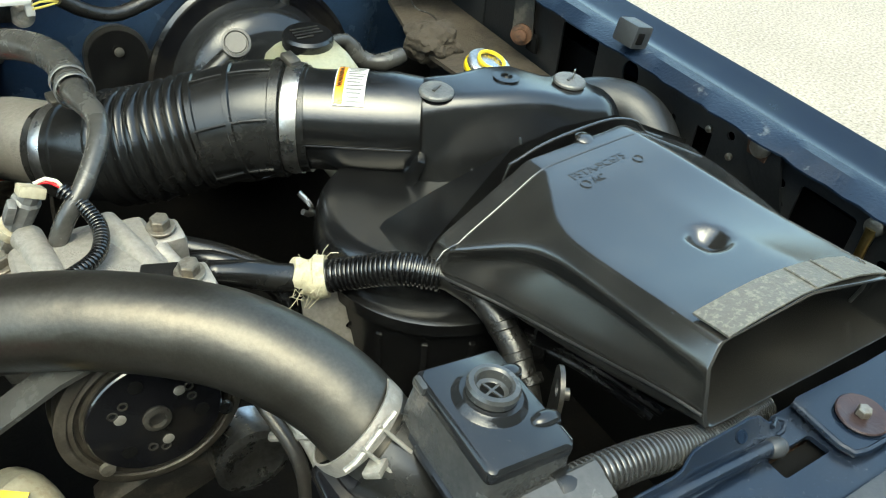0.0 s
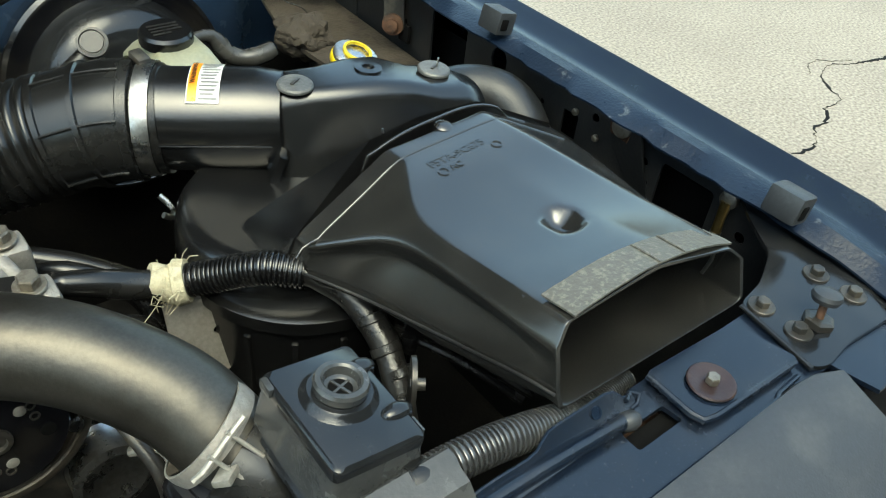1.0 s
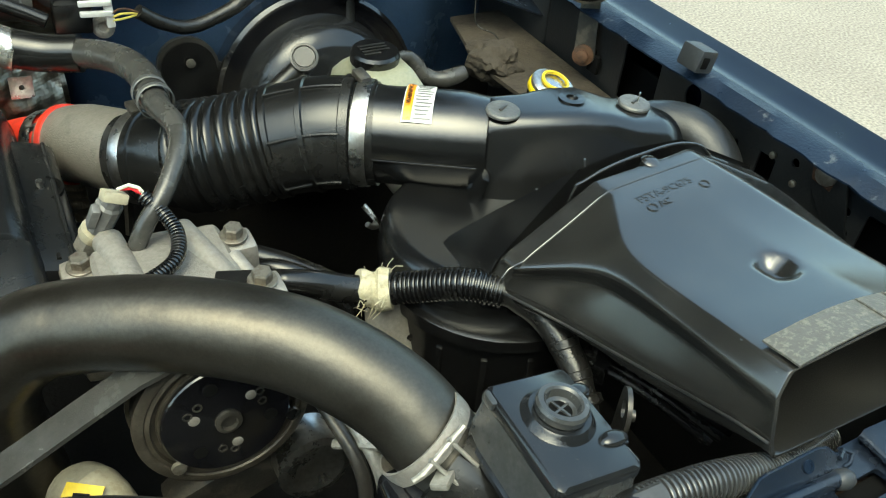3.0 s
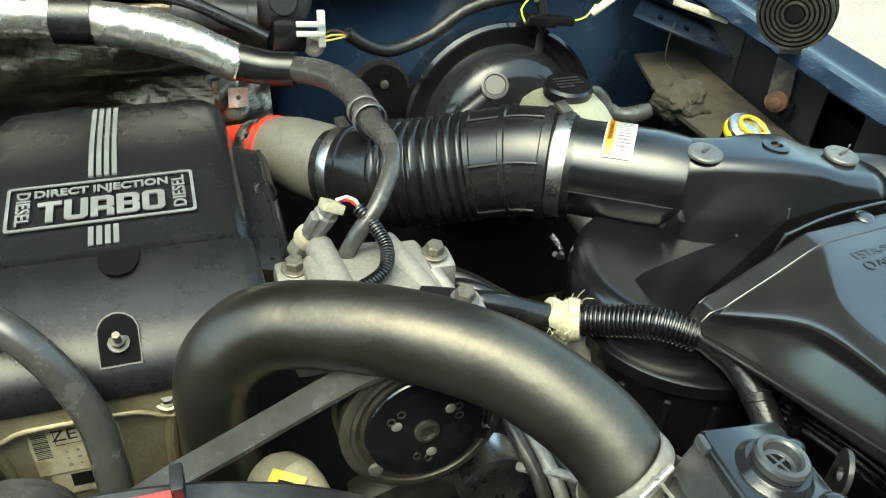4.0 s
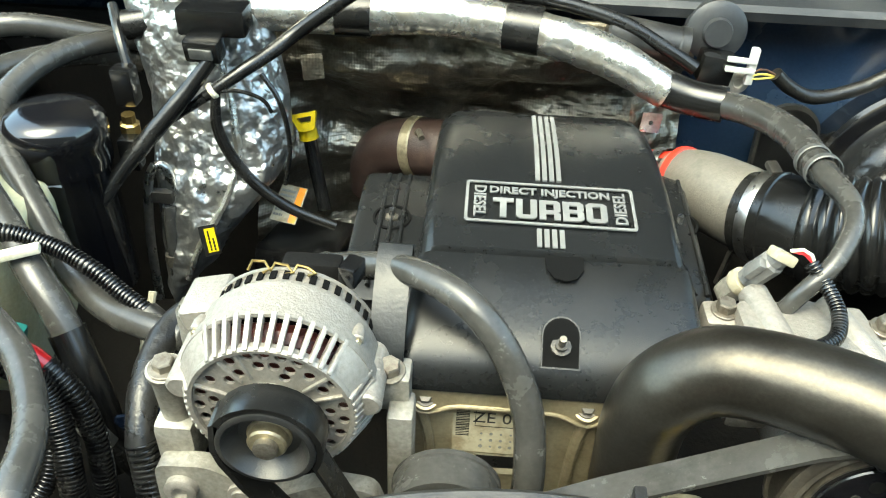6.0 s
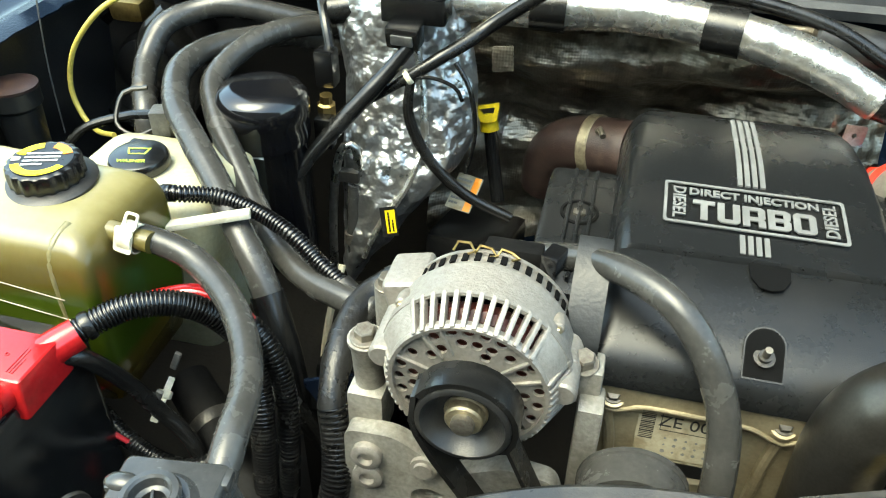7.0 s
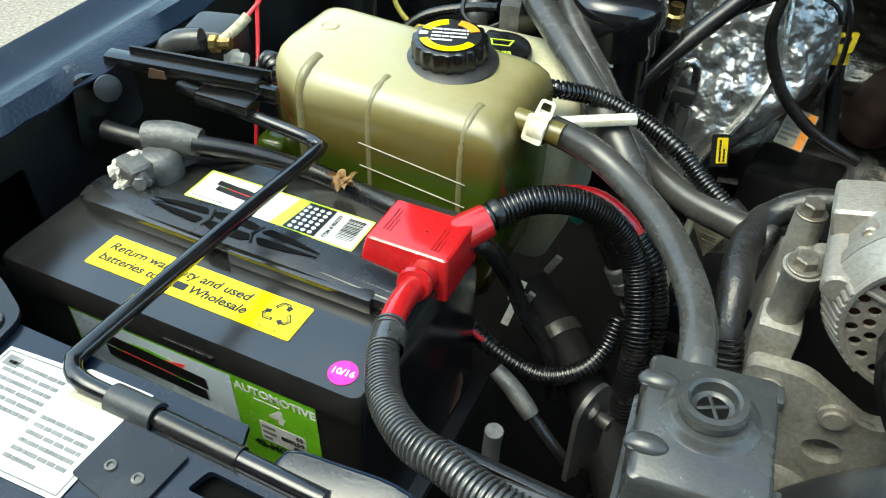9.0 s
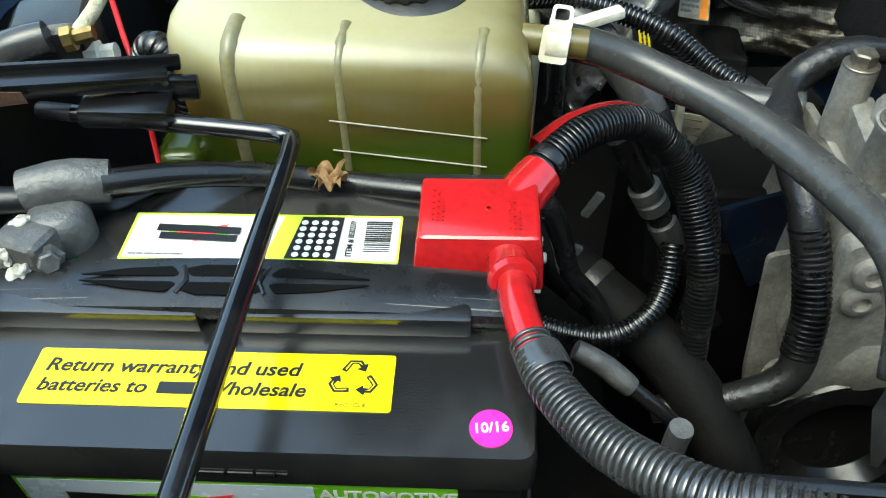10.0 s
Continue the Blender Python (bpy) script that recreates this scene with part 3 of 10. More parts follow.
def fender(side, xa, y0=-0.12, y1=1.45):
    """Fender: a worn folded inner lip, a flat gutter, and the outer skin with thickness."""
    s = side
    prof = [(xa - s * 0.026, 1.108), (xa - s * 0.006, 1.113), (xa + s * 0.012, 1.110), (xa + s * 0.03, 1.101), (xa + s * 0.05, 1.100), (xa + s * 0.07, 1.106),
            (xa + s * 0.082, 1.108), (xa + s * 0.092, 1.103), (xa + s * 0.102, 1.088), (xa + s * 0.112, 1.04), (xa + s * 0.12, 0.95), (xa + s * 0.125, 0.5)]
    nm = "fender_1" if s > 0 else "fender_2"
    bm = bmesh.new()
    n = 60
    rings = []
    skin = prof[2:]
    for i in range(n + 1):
        y = y0 + (y1 - y0) * i / n
        drop = -0.05 * max(0, 0.16 - y) / 0.28 - 0.02 * max(0, 0.45 - y) * 0.5
        curve = -s * 0.10 * max(0, 0.15 - y) ** 1.5
        outer = [V(x + curve * k / len(skin), y, z + drop + 0.012 * (y - 0.4) * (z > 1.05)) for k, (x, z) in enumerate(skin)]
        inner = [p + V(-s * 0.002, 0, -0.0025) for p in reversed(outer)]
        rings.append(outer + inner)
    ring_loft(bm, rings)
    f = part(nm, bm, M_PAINT, None, "dark navy painted front fender with light road dust", kind="structure", category="fender")
    rng = random.Random(5)
    jag = [rng.uniform(-0.0025, 0.0025) + (0.007 if int((y0 + (y1 - y0) * i / 90) * 11) % 2 else 0) for i in range(91)]
    bm = bmesh.new()
    rings = []
    for i in range(91):
        y = y0 + (y1 - y0) * i / 90
        dz = -0.03 * max(0, 0.16 - y) / 0.28 + 0.012 * (y - 0.4)
        o = [V(xa - s * (0.026 - jag[i]), y, 1.107 + dz - 0.004 * (jag[i] > 0.004)), V(xa - s * 0.004, y, 1.1135 + dz), V(xa + s * 0.013, y, 1.1115 + dz)]
        rings.append(o + [p + V(0, 0, -0.002) for p in reversed(o)])
    ring_loft(bm, rings)
    part("lip", bm, M_PAINT_WORN, f, "scuffed lighter blue folded steel lip")
    return f


fender(1, 0.79)
fender(-1, -0.885)


def apron(side, xa, holes):
    m = basis((xa, 0, 0), (0, 1, 0), (0, 0, 1)) if side > 0 else basis((xa, 0, 0), (0, 1, 0), (0, 0, 1))
    bm = plate(bmesh.new(), m, [(-0.1, 0.55), (1.45, 0.55), (1.45, 1.10), (-0.1, 1.10)], 0.003, holes)
    return part("apron_1" if side > 0 else "apron_2", bm, M_APRON, None, "dull dark inner apron panel with punched holes", smooth=0, kind="structure", category="inner panel")


apron(1, 0.79, [disc(0.013, (0.574, 1.078), sy=1.25), rect(0.066, 0.075, 0.004, (0.665, 1.055)), disc(0.004, (0.499, 1.062), 10), rect(0.022, 0.03, 0.002, (0.455, 1.055)),
                disc(0.005, (0.422, 1.08), 10), disc(0.005, (0.352, 1.066), 10), rect(0.062, 0.085, 0.006, (0.300, 1.035)), disc(0.004, (0.345, 1.045), 10), disc(0.006, (0.232, 1.05), 10), rect(0.012, 0.016, 0.002, (0.755, 1.05))])
apron(-1, -0.888, [disc(0.014, (0.612, 1.085), sy=1.3), disc(0.005, (0.40, 1.06), 10), disc(0.004, (0.47, 1.07), 10), rect(0.05, 0.07, 0.005, (0.27, 1.02))])
# Dark sheets added behind the aprons for the shade in their holes.
part("apron_backing_1", B((0.83, 0.65, 0.8), (0.004, 1.5, 0.5)), M_DARK, None, "near-black sheet standing for the shade behind the apron holes", kind="structure", category="cavity", smooth=0)
part("apron_backing_2", B((-0.93, 0.65, 0.8), (0.004, 1.5, 0.5)), M_DARK, None, "near-black sheet standing for the shade behind the apron holes", kind="structure", category="cavity", smooth=0)
# Floor sheet kept near-black for grime and the shade under the engine.
part("bay_floor", B((-0.05, 0.65, 0.55), (1.9, 1.7, 0.02)), M_GRIME_SHADE, None, "near-black floor sheet added for grime and deep shade under the engine", kind="structure", category="floor", smooth=0)


def firewall():
    bm = bmesh.new()

    def fn(u, v):
        x, z = -0.95 + 1.85 * u, 0.5 + 0.66 * v
        y = 1.03 + 0.09 / (1 + math.exp((x - 0.16) * 60)) + 0.012 * math.tanh(6 * math.sin(x * 9)) + 0.006 * math.sin(z * 30)
        return V(x, y, z)

    surface(bm, fn, 90, 24)
    r = bmesh.ops.extrude_face_region(bm, geom=bm.faces[:])
    bmesh.ops.translate(bm, verts=[g for g in r["geom"] if isinstance(g, bmesh.types.BMVert)], vec=(0, 0.02, 0))
    part("firewall", bm, M_FIREWALL, None, "dark blue pressed steel firewall with shallow swages", kind="structure", category="firewall", smooth=60)
    bm = bmesh.new()
    sec = [(0.985, 1.150), (0.982, 1.162), (0.99, 1.168), (1.02, 1.170), (1.15, 1.19), (1.15, 1.18), (1.02, 1.158), (0.993, 1.156)]
    ring_loft(bm, [[V(x, y, z) for y, z in sec] for x in (-0.95, 0.9)])
    part("cowl_panel", bm, M_GREYTRIM, None, "dark grey cowl edge over the firewall", kind="structure", category="cowl", smooth=0)


firewall()
# Dark sheets added over the lower firewall to put its shade in.
for nm, c, s in (("firewall_shade_1", (0.50, 1.0, 0.69), (0.68, 0.014, 0.46)), ("firewall_shade_2", (-0.655, 1.085, 0.77), (0.55, 0.014, 0.62))):
    part(nm, B(c, s, 0.004), M_GRIME_SHADE, None, "near-black sheet added for the shade on the lower firewall", kind="structure", category="firewall", smooth=0)


def hood():
    m = basis((-0.05, 1.24, 1.23), (1, 0, 0), (0, -0.20, 0.98))
    bm = plate(bmesh.new(), m, rect(1.80, 1.22, 0.06, (0, 0.62)), 0.03)
    part("hood", bm, M_PAINT, None, "raised dark navy hood held open over the bay", kind="structure", category="hood", smooth=0)


hood()
part("cab_front", B((-0.05, 1.75, 1.1), (1.75, 0.9, 1.5), 0.1), M_PAINT, None, "navy cab body behind the open hood", kind="structure", category="cab")


def front_support():
    """The radiator support's top panel, with its stamped openings and folded rear flange."""
    m = basis((0, 0, 1.081), (1, 0, 0), (0, 1, 0))
    holes = [round_poly([(0.497, 0.1145), (0.540, 0.1145), (0.538, 0.130), (0.497, 0.130)], 0.003), round_poly([(-0.565, 0.110), (-0.514, 0.110), (-0.514, 0.1225), (-0.561, 0.1235)], 0.003)]
    bm = plate(bmesh.new(), m, [(-0.84, 0.03), (0.27, 0.03), (0.275, 0.084), (0.672, 0.084), (0.68, 0.05), (0.80, 0.05), (0.80, 0.152), (0.527, 0.152), (0.522, 0.138), (0.29, 0.138), (0.28, 0.125), (-0.3, 0.125), (-0.31, 0.138), (-0.554, 0.138), (-0.560, 0.154), (-0.84, 0.154)], 0.004, holes)
    sup = part("radiator_support", bm, M_PAINT_DUSTY, None, "dusty dark blue steel panel across the front of the bay", smooth=0, kind="structure", category="front panel")
    # upturned wavy flanges: stations of x, rear edge y, rear edge z
    for rows in (((0.352, 0.1435, 1.094), (0.395, 0.1440, 1.0985), (0.428, 0.1430, 1.0995), (0.440, 0.1465, 1.1005), (0.450, 0.1500, 1.1010), (0.475, 0.1505, 1.1010), (0.498, 0.1505, 1.1010), (0.506, 0.1500, 1.1000), (0.513, 0.1440, 1.0950), (0.520, 0.1435, 1.0950)),
                 ((-0.532, 0.1380, 1.089), (-0.528, 0.1440, 1.0945), (-0.520, 0.1455, 1.0960), (-0.500, 0.1470, 1.0965), (-0.476, 0.1490, 1.0965), (-0.462, 0.1475, 1.0960), (-0.448, 0.1430, 1.0945), (-0.440, 0.1395, 1.0930), (-0.40, 0.139, 1.092))):
        c = path(rows, 0.003)
        rings = []
        for k, p in enumerate(c):
            o = [V(p.x, 0.1320, 1.0868), V(p.x, 0.1350, 1.0882), V(p.x, 0.1350 + (p.y - 0.135) * 0.5, 1.0882 + (p.z - 1.0882) * 0.35), V(p.x, p.y - 0.0008, p.z - 0.0010), V(p.x, p.y + 0.0006, p.z)]
            rings.append(o + [q + V(0, 0.0012, -0.0016) for q in reversed(o)])
        part("flange", ring_loft(bmesh.new(), rings), M_PAINT_DUSTY, sup, "upturned wavy steel flange", smooth=50)
        part("flange_edge", T([V(p.x, p.y + 0.0010, p.z - 0.0006) for p in c], 0.0010, 6), M_PAINT_WORN, sup, "bare rubbed edge")
    part("hem", T([(0.345, 0.1385, 1.0905), (0.403, 0.1375, 1.0925), (0.455, 0.1355, 1.0925), (0.502, 0.1330, 1.0915)], [0.0046, 0.0050, 0.0052, 0.0050], 16), M_PAINT_DUSTY, sup, "rolled steel hem")
    part("hem_end", L((0.499, 0.1333, 1.0910), (0.97, -0.22, -0.1), [(0.0052, 0), (0.0066, 0.003), (0.0068, 0.009), (0.0050, 0.0125), (0.0, 0.013)], 20), M_GREYTRIM, sup, "grey rubber end plug")
    part("hook", T([(0.512, 0.142, 1.095), (0.520, 0.146, 1.094), (0.526, 0.144, 1.0925), (0.524, 0.139, 1.0905), (0.514, 0.138, 1.0895)], 0.0018, 8), M_PAINT_DUSTY, sup, "bent wire-like hook")
    part("stamped_slot", L((0.487, 0.146, 1.0965), (0, -0.75, 0.66), [(0.0042, 0), (0.0042, 0.0012), (0.0028, 0.0012), (0.0028, 0.0004), (0, 0.0004)], 18), M_PAINT_WORN, sup)
    part("panel_bead", T([(0.30, 0.0868, 1.0860), (0.48, 0.0870, 1.0862), (0.60, 0.0872, 1.0862), (0.612, 0.0900, 1.0862), (0.640, 0.0915, 1.0862)], 0.0018, 8), M_PAINT_DUSTY, sup)
    part("rusty_floor", B((0.52, 0.12, 1.058), (0.09, 0.05, 0.004)), M_RUST, sup, "rust-brown ledge below the opening", smooth=0)
    # Unseen black block added to close the front below the panel.
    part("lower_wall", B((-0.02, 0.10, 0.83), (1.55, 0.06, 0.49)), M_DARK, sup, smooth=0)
    return sup


SUPPORT = front_support()


# ---- driver side: air intake ----
def intake_duct():
    d = thing("intake_duct", (0.56, 0.29, 1.08), "black moulded plastic air intake snorkel resting on the front panel", "air duct")
    bm = bmesh.new()
    # sections from the mouth to the rear: left bottom, left seam, left shoulder, top left, top middle, top right, right shoulder, right bottom
    secs = [
        [(0.466, 0.158, 1.100), (0.465, 0.163, 1.112), (0.4665, 0.172, 1.140), (0.476, 0.177, 1.156), (0.560, 0.177, 1.163), (0.640, 0.171, 1.146), (0.657, 0.167, 1.132), (0.657, 0.155, 1.100)],
        [(0.462, 0.185, 1.090), (0.464, 0.188, 1.108), (0.466, 0.193, 1.136), (0.476, 0.197, 1.153), (0.560, 0.200, 1.162), (0.640, 0.196, 1.147), (0.659, 0.190, 1.130), (0.661, 0.18, 1.095)],
        [(0.457, 0.235, 1.072), (0.461, 0.238, 1.092), (0.469, 0.240, 1.130), (0.480, 0.244, 1.143), (0.560, 0.246, 1.151), (0.640, 0.242, 1.141), (0.668, 0.236, 1.120), (0.673, 0.225, 1.08)],
        [(0.453, 0.285, 1.060), (0.457, 0.287, 1.080), (0.468, 0.290, 1.124), (0.481, 0.291, 1.134), (0.560, 0.293, 1.144), (0.640, 0.290, 1.136), (0.683, 0.280, 1.110), (0.692, 0.27, 1.065)],
        [(0.448, 0.335, 1.050), (0.453, 0.337, 1.070), (0.469, 0.338, 1.112), (0.484, 0.336, 1.1265), (0.563, 0.342, 1.137), (0.640, 0.345, 1.1325), (0.700, 0.330, 1.103), (0.710, 0.33, 1.055)],
        [(0.434, 0.368, 1.047), (0.438, 0.370, 1.066), (0.452, 0.371, 1.092), (0.508, 0.374, 1.1245), (0.572, 0.379, 1.1335), (0.638, 0.382, 1.131), (0.708, 0.365, 1.10), (0.717, 0.36, 1.052)],
        [(0.418, 0.392, 1.045), (0.422, 0.394, 1.064), (0.434, 0.396, 1.078), (0.528, 0.405, 1.122), (0.580, 0.409, 1.130), (0.636, 0.411, 1.129), (0.712, 0.392, 1.097), (0.722, 0.39, 1.05)],
        [(0.415, 0.410, 1.040), (0.419, 0.412, 1.062), (0.432, 0.415, 1.078), (0.526, 0.428, 1.122), (0.580, 0.432, 1.128), (0.636, 0.433, 1.127), (0.716, 0.410, 1.095), (0.725, 0.41, 1.05)],
    ]
    # the rear of the top rides higher
    eye_side = V(0.145, 0, 1.48)
    for k, f in ((3, 0.99), (4, 0.972), (5, 0.957), (6, 0.952), (7, 0.952)):
        for j in (2, 3, 4, 5):
            g = f + (0.012 if j == 2 else 0.0) + (0.01 if j == 5 else 0.0)
            secs[k][j] = tuple(eye_side + (V(*secs[k][j]) - eye_side) * g)
    # the top is flat up to a fold on its outer side
    for k in range(1, 8):
        (xl, yl, zl), (xm, ym, zm), (xr, yr, zr) = secs[k][3:6]
        secs[k][4] = (xm + 0.022, ym, zl + 0.25 * (zm - zl) if k > 1 else zm - 0.002)
    # a soft step below the side ridge
    for k, s in enumerate(secs):
        w = (0.05, 0.6, 1, 1, 1, 0.9, 0.6, 0.3)[k]
        p, q = V(*s[1]), V(*s[2])
        out_ = q + (q - p) * 0.05 + V(-0.0035 * w, -0.001 * w, 0)
        s[2] = tuple(out_)
        s.insert(2, tuple(p.lerp(q, 0.66) + V(0.0085 * w, 0.003 * w, 0)))
    inner = []
    for k, s in enumerate(secs[:4]):
        c = sum((V(*p) for p in s), V(0, 0, 0)) / 9
        inner.append([V(*p) + (c - V(*p)).normalized() * 0.0035 for p in s])
    rings = inner[::-1] + [[V(*p) for p in s] for s in secs]
    ring_loft(bm, rings)
    crease = bm.edges.layers.float.get("crease_edge") or bm.edges.layers.float.new("crease_edge")
    for e in bm.edges:
        a, b = (v.co for v in e.verts)
        if abs((a - b).normalized().y) < 0.5 and (a.y < 0.185):
            e[crease] = 0.75
        elif abs((a - b).normalized().y) > 0.5:
            e[crease] = 0.30 if max(a.x, b.x) < 0.4725 else 0.86
        elif a.y > 0.38:
            e[crease] = 0.7
    body = part("body", bm, M_DUCT, d, "black plastic with soft ridges", sub=4, smooth=180)

    def dimple(p):
        w = p + origin(d) - V(0.562, 0.262, 1.148)
        k = math.hypot(w.x / 0.0135, w.y / 0.0175)
        return V(0, 0, -0.011 * max(0, 1 - k ** 2.8) ** 1.1) if k < 1 and w.z > -0.02 else V(0, 0, 0)

    bake(body, dimple)
    # raised rim at the rear with its embossed number
    o_ = origin(d)
    from mathutils.bvhtree import BVHTree
    tree = BVHTree.FromPolygons([v.co + o_ for v in body.data.vertices], [p.vertices[:] for p in body.data.polygons])

    def laid(pts, sink):
        out = []
        for p in path(pts, 0.01):
            hit = tree.ray_cast(V(p.x, p.y, 2), V(0, 0, -1))[0]
            out.append(V(p.x, p.y, hit.z - sink) if hit else p)
        return out

    rim = [tuple(eye_side + (V(x, y, z) - eye_side) * 0.955) for x, y, z in [(0.424, 0.399, 1.070), (0.440, 0.401, 1.084), (0.480, 0.404, 1.104), (0.527, 0.409, 1.1265), (0.580, 0.413, 1.1335), (0.640, 0.415, 1.1315), (0.690, 0.404, 1.110), (0.716, 0.397, 1.095)]]
    part("rear_rim", T(laid(rim, 0.0006), 0.0015, 12), M_DUCT, d, "raised moulded rim")
    rim2 = [(x, y + 0.022, z - 0.0035) for x, y, z in rim[1:]]
    part("rear_rim", T(laid(rim2[:-1], 0.0006), 0.0015, 12), M_DUCT, d, "raised moulded rim")
    part("clip_button", L((0.436, 0.407, 1.079), (-0.35, -0.25, 0.9), [(0.010, -0.004), (0.0098, 0.002), (0.007, 0.0045), (0.0, 0.005)], 24), M_DUCT, d, "round push clip")
    part("clip_button", L((0.570, 0.411, 1.1375), (0, -0.1, 1), [(0.008, -0.002), (0.008, 0.004), (0.005, 0.006), (0, 0.006)], 20), M_DUCT, d)
    m = basis((0.553, 0.372, 1.2), (0.995, 0.10, 0), (-0.10, 0.995, 0))
    part("embossed_number", drape(words(m, "F5TA-9C675", 0.0115, 0.0006), body, 1.2), M_DUCT, d, smooth=0)
    part("embossed_number", drape(words(shift(m, -0.012, -0.012), "AC", 0.0095, 0.0009), body, 1.2), M_DUCT, d, smooth=0)
    for cx, cy in ((-0.026, -0.012), (0.036, -0.010)):
        part("embossed_mark", drape(P(shift(m, cx, cy, 0), disc(0.0048, n=20), 0.0009, [disc(0.0037, n=20)]), body, 1.2), M_DUCT, d, smooth=0)
    part("crease", drape(P(basis((0.56, 0.209, 1.2), (1, -0.06, 0), (0.06, 1, 0)), rect(0.168, 0.0016), 0.0007), body, 1.2), M_DUCT, d, smooth=0)
    # moulded seam, front tape strip
    part("seam", T([(0.4635, 0.163, 1.112), (0.4615, 0.19, 1.106), (0.458, 0.24, 1.090), (0.452, 0.288, 1.077), (0.442, 0.342, 1.065), (0.419, 0.394, 1.063)], 0.0011, 8), M_PLASTIC_DUSTY, d)

    def lid(u, v):
        x = 0.480 + 0.165 * u
        y = 0.1765 - 0.0035 * abs(u - 0.4) + (0.028 - 0.004 * u) * v
        z = 1.1575 + 0.0065 * math.sin(math.pi * min(1, u * 1.05)) ** 0.8 - 0.014 * u ** 3 - 0.004 * v + 0.0006 * noise.noise(V(x * 90, y * 90, 0))
        return V(x, y, z + 0.0016)

    bm = surface(bmesh.new(), lid, 40, 8)
    r = bmesh.ops.extrude_face_region(bm, geom=bm.faces[:])
    bmesh.ops.translate(bm, verts=[g for g in r["geom"] if isinstance(g, bmesh.types.BMVert)], vec=(0, 0, 0.0016))
    tp = part("tape_strip", bm, M_MATGREY, d, "crackled grey tape strip along the mouth")
    for u in (0.48, 0.64):
        a, b = lid(u, 0.02), lid(u + 0.01, 0.98)
        part("crease", T([a + V(0, 0, 0.002), (a + b) / 2 + V(0, 0, 0.0024), b + V(0, 0, 0.002)], 0.0009, 6), M_MATGREY, tp)
    part("liner_rib", T([(0.652, 0.19, 1.103), (0.648, 0.185, 1.125), (0.636, 0.185, 1.139)], 0.0015, 8), M_PLASTIC_DUSTY, d)
    return d


intake_duct()


def air_cleaner():
    d = thing("air_cleaner", (0.53, 0.53, 0.95), "black moulded plastic air cleaner housing with twist knobs", "air cleaner")
    part("canister", L((0.475, 0.475, 0.70), (0, 0, 1), [(0.095, 0), (0.104, 0.02), (0.108, 0.30), (0.113, 0.305), (0.113, 0.318), (0.108, 0.32)], 56), M_PLASTIC, d, "ribbed round lower canister")
    for k in range(7):
        a = radians(190 + k * 22)
        p = V(0.475 + 0.108 * math.cos(a), 0.475 + 0.108 * math.sin(a), 0.87)
        part("rib", B(p, (0.004, 0.006, 0.24), 0.001, (0, 0, math.degrees(a))), M_PLASTIC, d)
    bm = bmesh.new()
    rings = []
    for r, z in ((0.108, 1.018), (0.111, 1.024), (0.110, 1.044), (0.107, 1.056), (0.102, 1.0625), (0.096, 1.0645), (0.088, 1.063), (0.05, 1.060)):
        rings.append([V(0.475 + r * math.cos(t), 0.485 + 0.95 * r * math.sin(t), z - 0.006 * max(0, -math.cos(t))) for t in (2 * math.pi * i / 56 for i in range(56))])
    ring_loft(bm, rings)
    part("dome", bm, M_PLASTIC, d, "rounded lid shoulder")
    # collar into which the snorkel is pushed
    front = [(0.410, 0.404, 1.034), (0.414, 0.405, 1.066), (0.425, 0.408, 1.083), (0.507, 0.427, 1.1375), (0.56, 0.432, 1.142), (0.625, 0.432, 1.139), (0.714, 0.418, 1.098), (0.725, 0.415, 1.04)]
    back = [(0.402, 0.470, 1.024), (0.404, 0.474, 1.046), (0.418, 0.474, 1.062), (0.455, 0.460, 1.090), (0.56, 0.462, 1.095), (0.625, 0.462, 1.09), (0.70, 0.455, 1.06), (0.715, 0.45, 1.03)]
    mid = [tuple(V(*p).lerp(V(*q), 0.10)) for p, q in zip(front, back)]
    part("collar", ring_loft(bmesh.new(), [[V(*p) for p in r] for r in (front, mid, back)]), M_PLASTIC, d, "sleeve round the snorkel's rear end", smooth=20)
    # upper box, tapering to the far end
    bm = bmesh.new()
    secs = []
    for x, y0, y1, z0, z1, b in ((0.470, 0.556, 0.590, 1.045, 1.105, 0.02), (0.478, 0.546, 0.594, 1.035, 1.120, 0.016), (0.490, 0.538, 0.592, 1.03, 1.1285, 0.010), (0.515, 0.528, 0.582, 1.03, 1.131, 0.010), (0.54, 0.517, 0.574, 1.03, 1.1325, 0.010),
                                 (0.575, 0.506, 0.575, 1.03, 1.1325, 0.010), (0.605, 0.499, 0.573, 1.03, 1.129, 0.010), (0.635, 0.494, 0.560, 1.03, 1.119, 0.010), (0.665, 0.489, 0.551, 1.03, 1.116, 0.012), (0.688, 0.492, 0.535, 1.035, 1.110, 0.016), (0.698, 0.50, 0.525, 1.04, 1.09, 0.012)):
        pts = round_poly([(y0 - 0.045, z0), (y1, z0), (y1, z1), (y0, z1)], b * 1.3, 5)
        secs.append([V(x, y, z) for y, z in pts])
    ring_loft(bm, secs)
    part("upper_box", bm, M_PLASTIC, d, "smooth black upper casing", smooth=50)
    part("inlet_neck", L((0.4026, 0.6243, 1.0865), (0.83, -0.555, 0.035), [(0.0485, 0), (0.0485, 0.012), (0.0475, 0.02), (0.0485, 0.095), (0.045, 0.12)], 48), M_PLASTIC, d, "round outlet tube")
    AX, AN, AC = V(0.83, -0.555, 0.035).normalized(), V(0.555, 0.83, 0).normalized(), V(0.415, 0.616, 1.087)

    def curve(k, a, r=0.0492):
        return AC + AX * k - AN * r * math.sin(a) + V(0, 0, r * math.cos(a))

